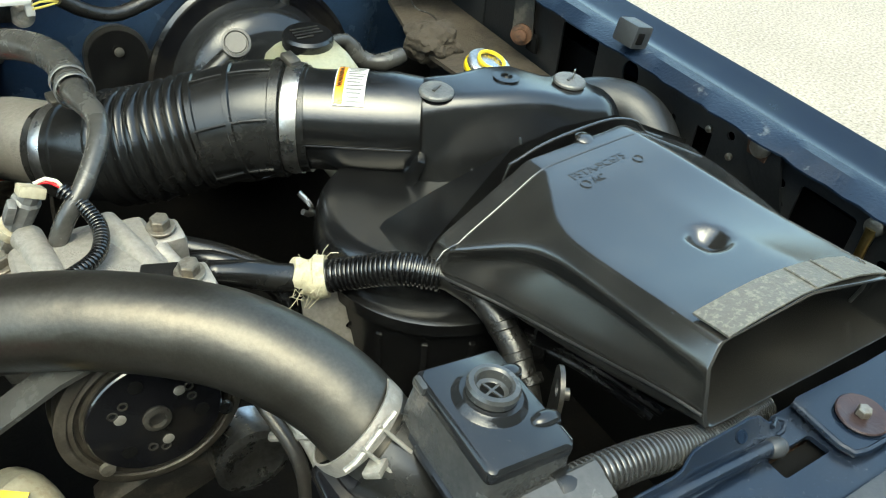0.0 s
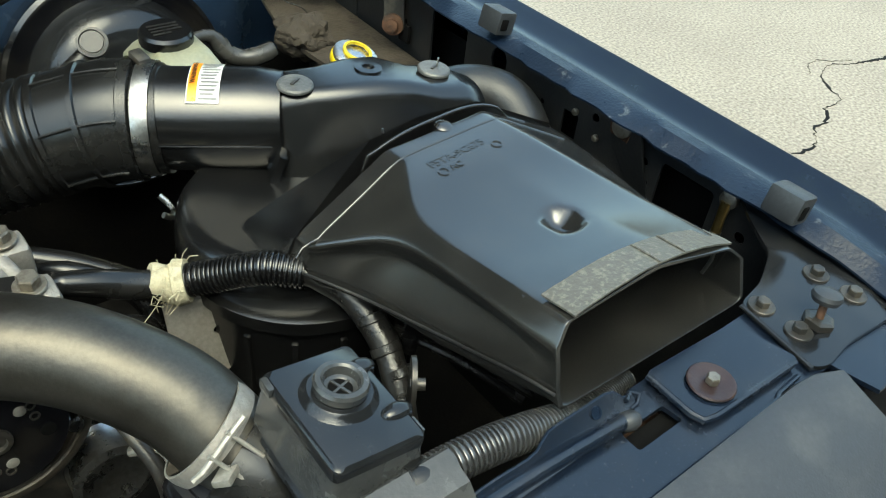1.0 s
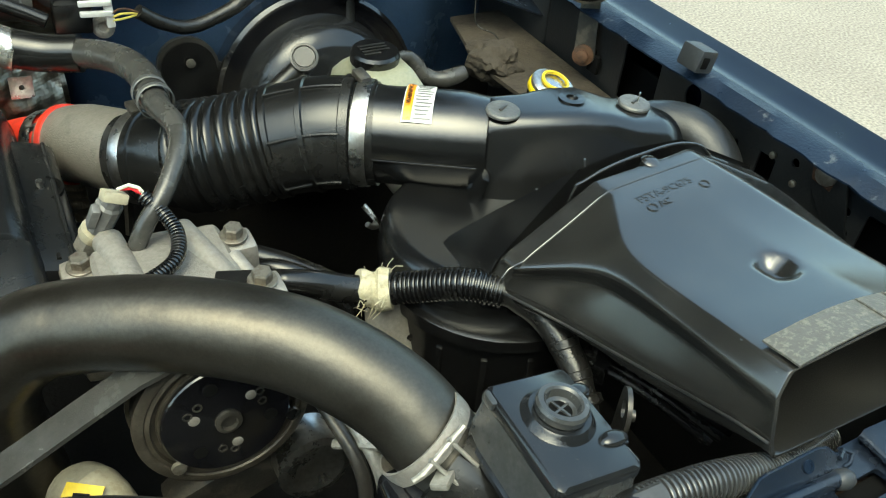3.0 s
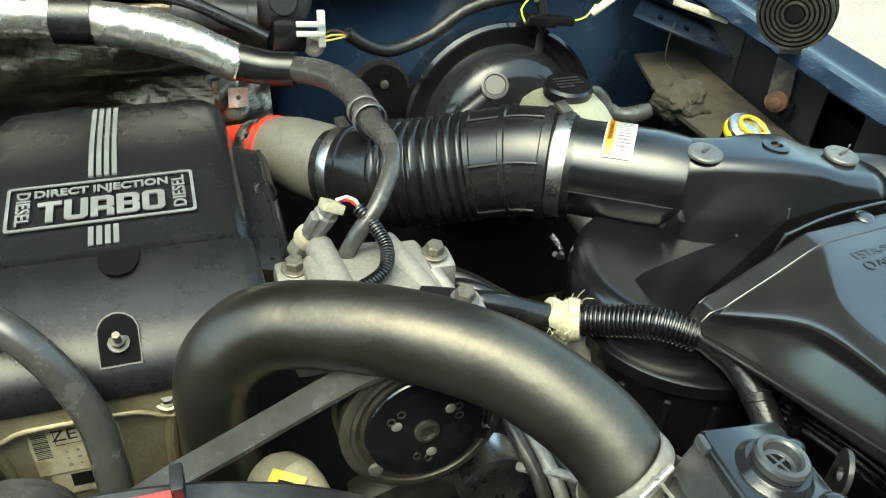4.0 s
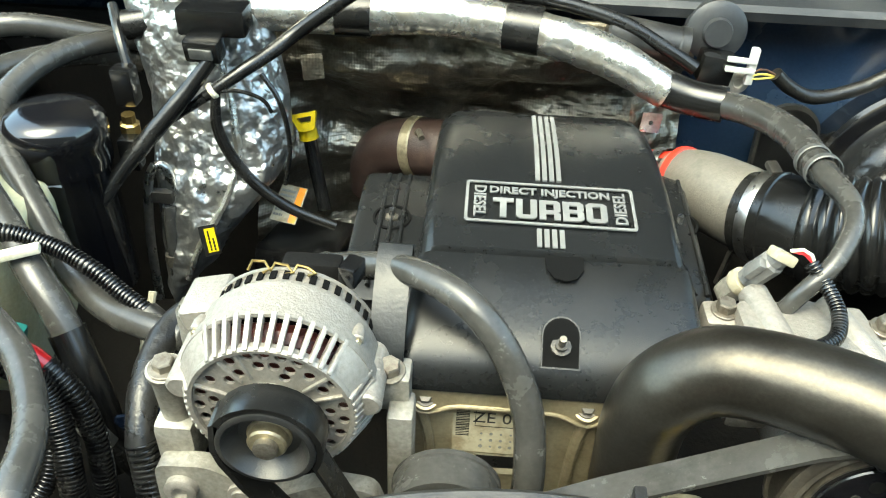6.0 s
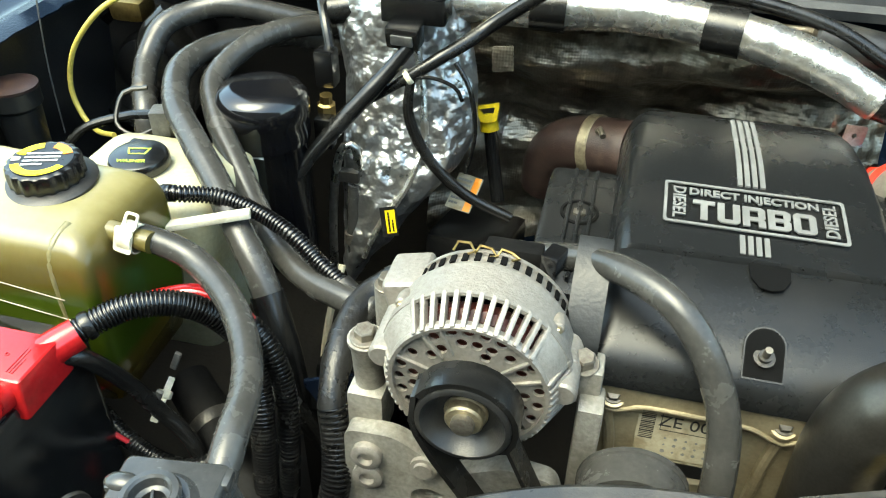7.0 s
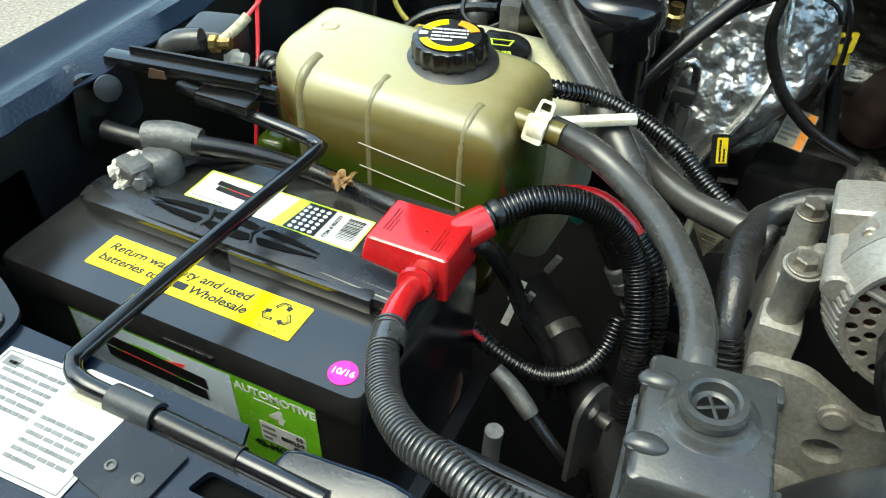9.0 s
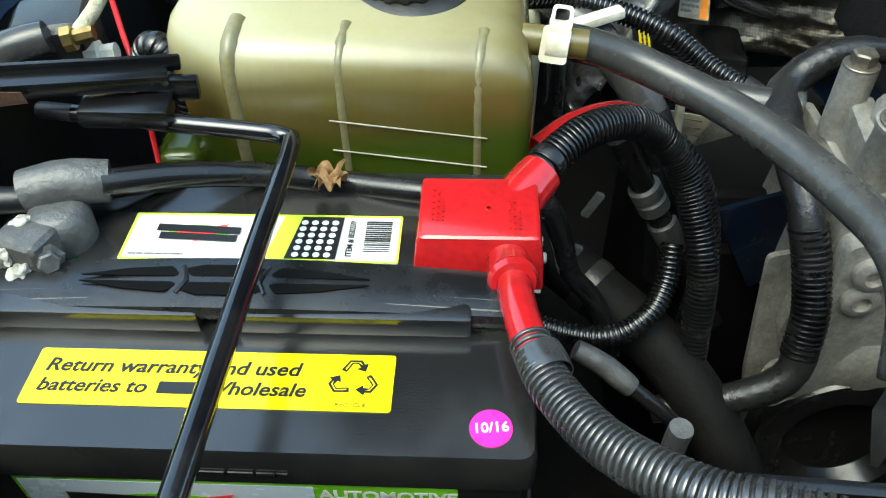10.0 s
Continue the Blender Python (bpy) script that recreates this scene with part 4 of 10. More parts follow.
    for a in (1.56,):
        part("seam", T([curve(0.0, a), curve(0.04, a), curve(0.098, a)], 0.0008, 8), M_PLASTIC, d)
    # label on the tube
    def strip(x0, x1, a0, a1, lift):
        b = bmesh.new()
        surface(b, lambda u, v: curve(x0 + (x1 - x0) * u, a0 + (a1 - a0) * v, 0.0492 + lift), 3, 14)
        r = bmesh.ops.extrude_face_region(b, geom=b.faces[:])
        for g in r["geom"]:
            if isinstance(g, bmesh.types.BMVert):
                w = g.co - AC
                g.co += (w - AX * w.dot(AX)).normalized() * 0.0003
        return b

    lb = part("warning_label", strip(0.0240, 0.0522, -0.43, 0.77, 0.0), M_STICK_W, d, "orange and white printed warning label")
    part("orange_band", strip(0.0250, 0.0330, -0.40, 0.74, 0.0006), M_STICK_O, lb)
    for i in range(13):
        a = -0.36 + i * 0.086
        part("printed_line", strip(0.0346 + 0.0006 * (i % 3), 0.0510 - 0.0012 * (i % 4), a, a + 0.030, 0.0006), M_INKGREY, lb, smooth=0)
    am = curve(0.029, 0.12, 0.0504)
    m = basis(am, curve(0.029, 0.0) - curve(0.029, 0.3), -AX)
    part("lettering", words(m, "WARNING", 0.0062, 0.0003, bold=0.0001), M_INK, lb, smooth=0)
    # knobs
    for x, y, z, ax in ((0.506, 0.543, 1.1315, (0, -0.05, 1)), (0.653, 0.527, 1.119, (0.05, -0.05, 1))):
        k = part("knob", L((x, y, z), ax, [(0.0165, 0), (0.0165, 0.0022), (0.015, 0.0036), (0.0, 0.0044)], 36), M_LEAD, d, "round grey quarter-turn knob")
        part("slot", B((x, y, z + 0.0046), (0.012, 0.003, 0.002), 0.0005, (0, 0, 30)), M_DARKSTEEL, k)
    part("pin", C((0.655, 0.525, 1.121), (0.655, 0.524, 1.134), 0.0009), M_STEEL, d)
    part("boss", L((0.583, 0.540, 1.1325), (0.06, 0, 1), [(0.013, -0.002), (0.013, 0.001), (0.006, 0.0015), (0.005, -0.002), (0, -0.002)], 28), M_PLASTIC, d)
    part("gusset", B((0.474, 0.525, 1.066), (0.008, 0.03, 0.04), 0.002, (0, 20, -25)), M_PLASTIC, d)
    for x, y, z in ((0.502, 0.462, 1.075), (0.556, 0.468, 1.09)):
        part("wire_pin", C((x, y, z), (x - 0.006, y, z + 0.024), 0.0009), M_STEEL, d)
    # bellows resonator behind
    part("side_hose", T([(0.66, 0.56, 1.06), (0.71, 0.548, 1.072), (0.745, 0.522, 1.068), (0.748, 0.485, 1.05), (0.72, 0.44, 1.02), (0.68, 0.40, 0.99)], [0.026, 0.028, 0.03, 0.03, 0.028], 24), M_APRON, d, "curved rubber side duct")
    return d


air_cleaner()


def bellows_boot():
    d = thing("intake_boot", (0.30, 0.65, 1.06), "black rubber intake boot with bellows folds and steel band clamps", "air hose")
    c = [(0.200, 0.752, 1.030), (0.225, 0.727, 1.039), (0.25, 0.705, 1.047), (0.285, 0.684, 1.057), (0.332, 0.664, 1.071), (0.374, 0.642, 1.083), (0.415, 0.616, 1.087)]
    pts = path(c, 0.0011)
    n = len(pts)
    rings = []
    u = V(0, 0, 1)
    for i, p in enumerate(pts):
        q = i / (n - 1)
        dr = (pts[min(i + 1, n - 1)] - pts[max(i - 1, 0)]).normalized()
        up_ = (u - dr * u.dot(dr)).normalized()
        sd = dr.cross(up_)
        r = 0.045 + 0.010 * min(1, q * 2.6)
        if 0.254 < q < 0.59:
            ph = ((q - 0.254) / 0.336 * 8) % 1
            r = 0.0522 + 0.0048 * abs(math.sin(math.pi * ph)) ** 0.7
        elif 0.59 <= q < 0.907:
            r = 0.0545 + 0.001 * math.sin((q - 0.59) / 0.317 * math.pi)
            if abs(q - 0.742) < 0.013:
                r += 0.0022
            if q < 0.617 or q > 0.874:
                r += 0.002
        elif q >= 0.907:
            r = 0.0505
        elif 0.10 < q < 0.13:
            r += 0.002
        rings.append([p + (up_ * math.cos(t) + sd * math.sin(t)) * r for t in (2 * math.pi * j / 56 for j in range(56))])
    bm = ring_loft(bmesh.new(), rings)
    part("bellows", bm, M_RUBBER, d, "folded black rubber", smooth=50)
    # ribs along the plain part
    k0, k1 = int(n * 0.607), int(n * 0.878)
    for a in (10, 62, 118, -45):
        line = []
        for i in range(k0, k1, 6):
            dr = (pts[i + 1] - pts[i - 1]).normalized()
            up_ = (u - dr * u.dot(dr)).normalized()
            line.append(pts[i] + (up_ * math.cos(radians(a)) + dr.cross(up_) * math.sin(radians(a))) * 0.056)
        part("rib", T(line, 0.0016, 6), M_RUBBER, d)
    for at, ax, r, w in (((0.4038, 0.6235, 1.0865), (0.83, -0.555, 0.035), 0.0525, 0.0145), ((0.211, 0.741, 1.034), (0.70, -0.68, 0.22), 0.0480, 0.012)):
        cl = part("band_clamp", L(at, ax, [(r - 0.001, -w / 2), (r, -w / 2), (r + 0.0008, 0), (r, w / 2), (r - 0.001, w / 2)], 48, cap0=False, cap1=False), M_STEEL, d, "bright steel band clamp")
        part("screw_housing", B(V(*at) + V(0.0, 0.012, r + 0.003), (0.012, 0.018, 0.007), 0.002, (12, 0, 10)), M_DARKSTEEL, cl)
    return d


bellows_boot()


def compressor_elbow():
    d = thing("turbo_inlet_elbow", (0.17, 0.80, 1.0), "rough grey cast metal elbow with a red silicone joint", "pipe")
    part("casting", T([(0.146, 0.842, 1.006), (0.165, 0.815, 1.018), (0.186, 0.782, 1.026), (0.212, 0.740, 1.034)], [0.0405, 0.043, 0.044, 0.043], 40), M_ELBOW, d)
    part("red_ring", L((0.149, 0.838, 1.008), (0.66, -0.70, 0.28), [(0.041, -0.005), (0.0440, -0.003), (0.0440, 0.003), (0.041, 0.005)], 40), M_REDRUBBER, d)
    part("joint", T([(0.085, 0.876, 0.988), (0.115, 0.866, 0.996), (0.147, 0.841, 1.006)], [0.034, 0.035, 0.037], 32), M_REDRUBBER, d, "red silicone joint hose")
    cl = part("clamp", L((0.130, 0.856, 1.001), (0.75, -0.6, 0.26), [(0.0375, -0.007), (0.0395, 0), (0.0385, 0.007)], 40, cap0=False, cap1=False), M_STEEL, d)
    part("screw", B((0.121, 0.842, 1.033), (0.02, 0.008, 0.008), 0.002, (0, -20, -30)), M_STEEL, cl)
    br = part("bracket", P(basis((0.186, 0.735, 1.0), (0.12, 0, 1), (-0.55, -0.8, 0.1)), round_poly([(-0.05, -0.006), (0.052, -0.006), (0.06, 0.0), (0.052, 0.006), (-0.05, 0.006)], 0.004), 0.004), M_DARKSTEEL, d, "black steel tab")
    hexbolt(br, (0.190, 0.742, 1.062), (-0.6, -0.6, 0.5), 0.006, 0.006, M_BOLT)
    return d


compressor_elbow()


# ---- engine ----
def engine_cover():
    d = thing("engine_cover", (-0.02, 0.65, 1.0), "satin black plastic engine cover with silver raised lettering", "engine cover")

    def wide(y):
        return -0.128 + 0.02 * max(0, (y - 0.60)) * 0.3, 0.093 - 0.02 * max(0, (y - 0.60)) * 0.6

    # the upper panel
    bm = bmesh.new()
    secs = []
    for y, z, b in ((0.5725, 1.0735, 0.010), (0.5735, 1.086, 0.016), (0.578, 1.0925, 0.020), (0.62, 1.0975, 0.02), (0.68, 1.103, 0.02), (0.74, 1.103, 0.022), (0.80, 1.097, 0.026), (0.835, 1.087, 0.03), (0.85, 1.07, 0.03), (0.855, 1.04, 0.02)):
        x0, x1 = wide(y)
        pts = round_poly([(x0 - 0.014, 1.0), (x1 + 0.014, 1.0), (x1, z), (x0, z)], b, 7)
        secs.append([V(x, y + 0.02 * (1 - min(1, abs(zz - 1.0) / 0.09)), zz) for x, zz in pts])
    ring_loft(bm, secs)
    up_panel = part("top_panel", bm, M_COVER, d, "", smooth=40)
    # the lower front
    bm = bmesh.new()
    secs = []
    for y, z, k in ((0.5725, 1.0895, 0), (0.560, 1.0895, 0), (0.535, 1.083, 0.2), (0.505, 1.0735, 0.5), (0.485, 1.064, 0.8), (0.475, 1.053, 1), (0.4705, 1.045, 1.05), (0.469, 1.039, 1.1)):
        x0, x1 = -0.133 - 0.004 * k, 0.097 + 0.004 * k
        pts = round_poly([(x0 - 0.004, 1.032), (x1 + 0.004, 1.032), (x1, z), (x0, z)], min(0.016, (z - 1.030) * 0.5), 6)
        secs.append([V(x, y, min(zz, z)) for x, zz in pts])
    ring_loft(bm, secs)
    part("front_panel", bm, M_COVER, d, "", smooth=40)
    # stud recess and half-round slot, their shade put in as flat black plates
    m = basis((-0.014, 0.497, 1.0635), (1, 0, 0), (0, 0.78, 0.63))
    arch = [(-0.015, -0.020), (0.015, -0.020), (0.015, 0.006)] + [(0.015 * math.cos(radians(a)), 0.006 + 0.015 * math.sin(radians(a))) for a in range(15, 180, 15)] + [(-0.015, 0.006)]
    part("recess", P(up(m, 0.0080), [(x * 0.95, y * 0.95) for x, y in arch], 0.0008), M_DARK, d, "flat black plate for the shade in a stud recess", smooth=0)
    part("recess_rim", P(up(m, 0.0074), arch, 0.0016, [[(x * 0.93, y * 0.93) for x, y in arch]]), M_COVER, d, smooth=0)
    part("stud", C((-0.014, 0.490, 1.066), (-0.014, 0.484, 1.082), 0.0028), M_BOLT, d)
    part("stud_nut", L((-0.014, 0.4895, 1.068), (0, -0.39, 0.92), [(0.008, 0), (0.008, 0.002), (0.005, 0.0022), (0.005, 0.006)], 12), M_DARKSTEEL, d)
    m2 = basis((-0.010, 0.560, 1.0905), (1, 0, 0), (0, 1, 0.1))
    half = [(-0.016, 0.012), (-0.015, -0.004), (-0.009, -0.014), (0, -0.017), (0.009, -0.014), (0.015, -0.004), (0.016, 0.012)]
    part("slot", P(up(m2, 0.0002), half, 0.0012), M_DARK, d, smooth=0)
    # wings
    for s, x0, x1 in ((-1, -0.215, -0.128), (1, 0.088, 0.135)):
        bm = bmesh.new()
        secs = []
        for y, z in ((0.575, 1.00), (0.582, 1.022), (0.60, 1.030), (0.68, 1.037), (0.75, 1.042), (0.775, 1.036), (0.785, 1.01)):
            zo = 0.0 if s > 0 else 0.0
            pts = round_poly([(x0, 0.94), (x1, 0.94), (x1, z + 0.018 * (s > 0) + zo), (x0 + 0.01, z + 0.018 * (s > 0))] if s < 0 else [(x0, 0.94), (x1, 0.94), (x1 - 0.004, z + 0.012), (x0, z + 0.026)], 0.010, 5)
            secs.append([V(x, y, zz) for x, zz in pts])
        ring_loft(bm, secs)
        w = part("wing", bm, M_COVER, d, "", smooth=40)
        xc = -0.168 if s < 0 else 0.112
        for k in range(3):
            part("groove_rib", T([(xc - 0.011 + 0.011 * k, 0.592, 1.031 + 0.014 * (s > 0)), (xc - 0.011 + 0.011 * k, 0.67, 1.0375 + 0.014 * (s > 0)), (xc - 0.011 + 0.011 * k, 0.765, 1.042 + 0.014 * (s > 0))], 0.0022, 8), M_COVER, w)
        part("stud_well", L((xc, 0.69, 1.038 + 0.014 * (s > 0)), (0, -0.08, 1), [(0.019, -0.002), (0.019, 0.0015), (0.0165, 0.002), (0.015, -0.004), (0, -0.005)], 32), M_DARK, w)
        part("stud", C((xc, 0.69, 1.03 + 0.014 * (s > 0)), (xc, 0.688, 1.050 + 0.014 * (s > 0)), 0.003), M_STEEL, w)
        part("nut", L((xc, 0.69, 1.034 + 0.014 * (s > 0)), (0, 0, 1), [(0.007, 0), (0.007, 0.006)], 6), M_BOLT, w, smooth=0)
    # badge and stripes
    m = basis((-0.0205, 0.635, 1.1010), (1, 0, 0), (0, 1, 0.085))
    part("badge_frame", P(m, rect(0.150, 0.058, 0.004), 0.0012, [rect(0.1445, 0.0525, 0.003)]), M_SILVERINK, up_panel, "silver badge outline", smooth=0)
    for k, ch in enumerate("TURBO"):
        out, holes = block_letter(ch, 0.0185, 0.0265, 0.0058, 0.0050, 0.0032)
        part("letter", P(shift(m, -0.0505 + 0.0205 * k, -0.0215, 0), out, 0.0014, holes), M_SILVERINK, up_panel, "silver square-cut letter" if k == 0 else "", smooth=0)
    part("lettering", words(shift(m, 0, 0.0165, 0), "DIRECT INJECTION", 0.0128, 0.0012, bold=0.0004, width=0.98), M_SILVERINK, up_panel, smooth=0)
    mv = m @ Matrix.Translation((-0.0625, 0, 0)) @ Matrix.Rotation(radians(-90), 4, "Z")
    part("lettering", words(mv, "DIESEL", 0.0150, 0.0012, bold=0.0003), M_SILVERINK, up_panel, smooth=0)
    mv = m @ Matrix.Translation((0.0625, 0, 0)) @ Matrix.Rotation(radians(90), 4, "Z")
    part("lettering", words(mv, "DIESEL", 0.0150, 0.0012, bold=0.0003), M_SILVERINK, up_panel, smooth=0)
    for k in range(4):
        x = -0.0205 - 0.0098 + 0.0065 * k
        ms = basis((x, 0.5925, 1.0948), (1, 0, 0), (0, 1, 0.105))
        part("stripe", P(ms, rect(0.0042, 0.023), 0.0012), M_SILVERINK, up_panel, smooth=0)
        bm = bmesh.new()
        ys = [0.672 + 0.142 * i / 14 for i in range(15)]
        zs = [1.0975 + (min(y, 0.68) - 0.62) * 0.092 + 0.0012 * math.sin(math.pi * min(1, max(0, (y - 0.68) / 0.06))) - (0.1 * (y - 0.74) if y > 0.74 else 0) - (0.9 * (y - 0.79) ** 2 * 10 * 0.18 if y > 0.79 else 0) for y in ys]
        ring_loft(bm, [[V(x - 0.0021, y, z - 0.001), V(x + 0.0021, y, z - 0.001), V(x + 0.0021, y, z + 0.0016), V(x - 0.0021, y, z + 0.0016)] for y, z in zip(ys, zs)])
        part("stripe", bm, M_SILVERINK, up_panel, smooth=0)
    return d


engine_cover()


def gear_housing():
    d = thing("engine_front_housing", (-0.04, 0.47, 0.8), "yellowed cast alloy housing under the engine cover", "engine block")
    bm = bmesh.new()
    box(bm, (-0.048, 0.569, 0.925), (0.166, 0.18, 0.21), 0.006)
    part("casting", bm, M_GOLD, d)
    rim = [(-0.128, 1.008), (-0.1155, 1.003), (-0.104, 1.007), (-0.090, 1.0125), (-0.05, 1.0125), (-0.012, 1.011), (0.001, 1.005), (0.012, 1.000), (0.0235, 1.005), (0.034, 1.008)]
    part("upper_flange", P(basis((0, 0.4795, 0), (1, 0, 0), (0, 0, 1)), round_poly(rim + [(0.034, 1.034), (-0.128, 1.034)], 0.004), 0.008), M_GOLD, d, "proud cast flange with a wavy lower edge")
    part("flange_bead", T([(x, 0.4712, z + 0.001) for x, z in rim], 0.0021, 10), M_GOLD, d, "rounded cast edge")
    part("side_rib", T([(-0.121, 0.478, 1.004), (-0.112, 0.477, 0.965), (-0.108, 0.477, 0.87)], 0.0045, 10), M_GOLD, d)
    part("side_rib", T([(0.014, 0.478, 1.002), (0.008, 0.477, 0.965), (0.004, 0.477, 0.87)], 0.0050, 10), M_GOLD, d)
    for x in (-0.1155, 0.012):
        b = part("boss", L((x, 0.482, 1.008), (0, -0.55, 0.83), [(0.0115, 0), (0.0115, 0.009), (0.0105, 0.011)], 28), M_GOLD, d)
        hexbolt(b, (x, 0.4762, 1.0168), (0, -0.55, 0.83), 0.0062, 0.005, M_DARKSTEEL, 0.0082)
    m = basis((-0.0600, 0.4783, 0.979), (1, 0, 0), (0, 0.06, 1)) @ Matrix.Scale(0.74, 4)
    lab = sticker(d, "paper_label", m, rect(0.088, 0.068, 0.001), M_CREAMLABEL, "aged cream printed serial label")
    part("label_box", P(shift(m, 0.010, 0.020, 0.0006), rect(0.060, 0.026), 0.0003, [rect(0.0585, 0.0245)]), M_INK, lab, smooth=0)
    part("lettering", words(shift(m, 0.010, 0.020, 0.0006), "ZE 002", 0.0225, 0.0003), M_INK, lab, smooth=0)
    bm = bmesh.new()
    rng = random.Random(7)
    for i in range(16):
        plate(bm, shift(m, -0.0335, 0.031 - 0.0026 * i, 0.0006), rect(0.015, rng.choice((0.0008, 0.0013, 0.0017))), 0.0003)
    part("barcode", bm, M_INK, lab, smooth=0)
    bm = bmesh.new()
    for i in range(5):
        for j in range(3):
            if rng.random() < 0.8:
                plate(bm, shift(m, -0.012 + 0.011 * i, -0.004 - 0.010 * j, 0.0006), disc(rng.uniform(0.0012, 0.0026), n=10), 0.0003)
    part("printed_mark", bm, M_INKGREY, lab, smooth=0)
    m2 = basis((-0.058, 0.4783, 0.938), (1, 0, 0), (0, 0.06, 1))
    l2 = sticker(d, "serial_plate", m2, rect(0.056, 0.024, 0.001), M_CREAMLABEL, "tan serial plate with a dark bar")
    part("bar", P(shift(m2, 0.006, 0.003, 0.0006), rect(0.040, 0.014), 0.0004), M_INK, l2, smooth=0)
    return d


gear_housing()


def alternator():
    cx, cz = -0.217, 1.056
    d = thing("alternator", (cx, 0.45, cz - 0.07), "grey cast aluminium alternator with vent slots and a black pulley", "alternator")
    ax = V(0, -1, 0)

    def at(y):
        return V(cx, y, cz)

    # front bell: a plate with vent holes, and a slotted rim
    m = basis(at(0.422), (1, 0, 0), (0, 0, 1))
    spots = [(150, 0.049), (137, 0.038), (121, 0.051), (122, 0.039)]
    spots += [(105 - 13.5 * k, 0.0525) for k in range(4)] + [(98 - 15 * k, 0.0425) for k in range(3)] + [(70, 0.034), (50, 0.0455)]
    spots += [(30, 0.044), (33, 0.0545), (8, 0.0525), (-8, 0.0525), (-24, 0.053), (-40, 0.053), (0, 0.042), (-17, 0.0425), (-32, 0.043)]
    spots += [(168, 0.0525), (182, 0.0535), (196, 0.053), (210, 0.052), (175, 0.0425), (190, 0.0425), (206, 0.042), (224, 0.052), (240, 0.052), (258, 0.052), (276, 0.052), (295, 0.052)]
    bm = plate(bmesh.new(), m, disc(0.0605, n=72), 0.003, [disc(0.0043, (r * math.cos(radians(a)), r * math.sin(radians(a))), 14) for a, r in spots])
    part("front_bell", bm, M_ALU, d, "drilled front end casting", smooth=30)
    for a in (160, 128, 112, 40, 20):
        c, s_ = math.cos(radians(a)), math.sin(radians(a))
        part("spoke", B(at(0.4185) + V(c, 0, s_) * 0.046, (0.029, 0.004, 0.0026), 0.001, (0, -a, 0)), M_ALU, d)
    # Black disc put behind the vent holes for the shade inside the bell.
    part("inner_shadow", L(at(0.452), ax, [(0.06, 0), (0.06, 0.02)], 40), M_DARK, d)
    part("face_rim", L(at(0.4195), ax, [(0.0575, 0), (0.0575, 0.004), (0.0605, 0.0045), (0.0620, 0.002), (0.0615, -0.003)], 72, cap0=False, cap1=False), M_ALU, d)
    part("rim_ring", L(at(0.450), ax, [(0.0735, 0), (0.0735, 0.012), (0.071, 0.0125), (0.071, 0.0)], 72, cap0=False, cap1=False), M_ALU, d)

    def shell(a0, a1):
        rings = []
        for i in range(int(abs(a1 - a0) / 4) + 1):
            a = radians(a0 + (a1 - a0) * i / int(abs(a1 - a0) / 4))
            u = V(math.cos(a), 0, math.sin(a))
            rings.append([at(y) + u * r for y, r in ((0.441, 0.0735), (0.432, 0.0715), (0.4185, 0.0612), (0.4185, 0.057), (0.434, 0.066), (0.441, 0.069))])
        return ring_loft(bmesh.new(), rings)

    for a0, a1 in ((132, 164), (20, 44), (232, 305)):
        part("shoulder", shell(a0, a1), M_ALU, d, "plain cast shoulder", smooth=40)
    for a0, a1, st in ((44, 133, 7.2), (166, 232, 6.0), (-54, 20, 6.0)):
        for k in range(int((a1 - a0) / st) + 1):
            a = radians(a0 + st * k)
            p0 = at(0.440) + V(math.cos(a), 0, math.sin(a)) * 0.0712
            p1 = at(0.4175) + V(math.cos(a), 0, math.sin(a)) * 0.0605
            dvec = p1 - p0
            b = B((p0 + p1) / 2, (0.0040, dvec.length + 0.004, 0.006), 0.0012)
            rot = basis((p0 + p1) / 2, V(-math.sin(a), 0, math.cos(a)), dvec)
            bmesh.ops.transform(b, matrix=rot @ Matrix.Translation(-(p0 + p1) / 2), verts=b.verts)
            part("fin", b, M_ALU, d, smooth=0)
    part("stator", L(at(0.476), ax, [(0.068, 0), (0.0712, 0.001), (0.0705, 0.025), (0.068, 0.026)], 64), M_ALU, d, "plain laminated middle band")
    part("winding", L(at(0.446), ax, [(0.058, 0), (0.0615, 0.004), (0.0615, 0.012), (0.056, 0.018)], 96, teeth=48, tooth=0.0015), M_WINDING, d, "dark red copper winding")
    part("rear_bell", L(at(0.515), ax, [(0.040, 0), (0.056, 0.006), (0.0655, 0.018), (0.067, 0.040)], 64), M_ALU, d, "rear end casting")
    # Small black blocks stand for the shade in the rear slots.
    for k in range(42):
        a = radians(4 + k * 8.57)
        p = at(0.488) + V(math.cos(a), 0, math.sin(a)) * 0.0672
        b = B(p, (0.0050, 0.009, 0.0016), 0.0006)
        bmesh.ops.transform(b, matrix=basis(p, V(-math.sin(a), 0, math.cos(a)), V(0, 1, 0)) @ Matrix.Translation(-p), verts=b.verts)
        part("rear_slot_shade", b, M_DARK, d, smooth=0)
    part("rear_ring", L(at(0.4965), ax, [(0.066, 0), (0.0685, 0.0005), (0.0685, 0.004), (0.066, 0.0045)], 64, cap0=False, cap1=False), M_ALU, d)
    # hub, pulley, nut
    part("hub", L(at(0.419), ax, [(0.026, 0), (0.024, 0.006), (0.018, 0.012)], 40), M_ALU, d)
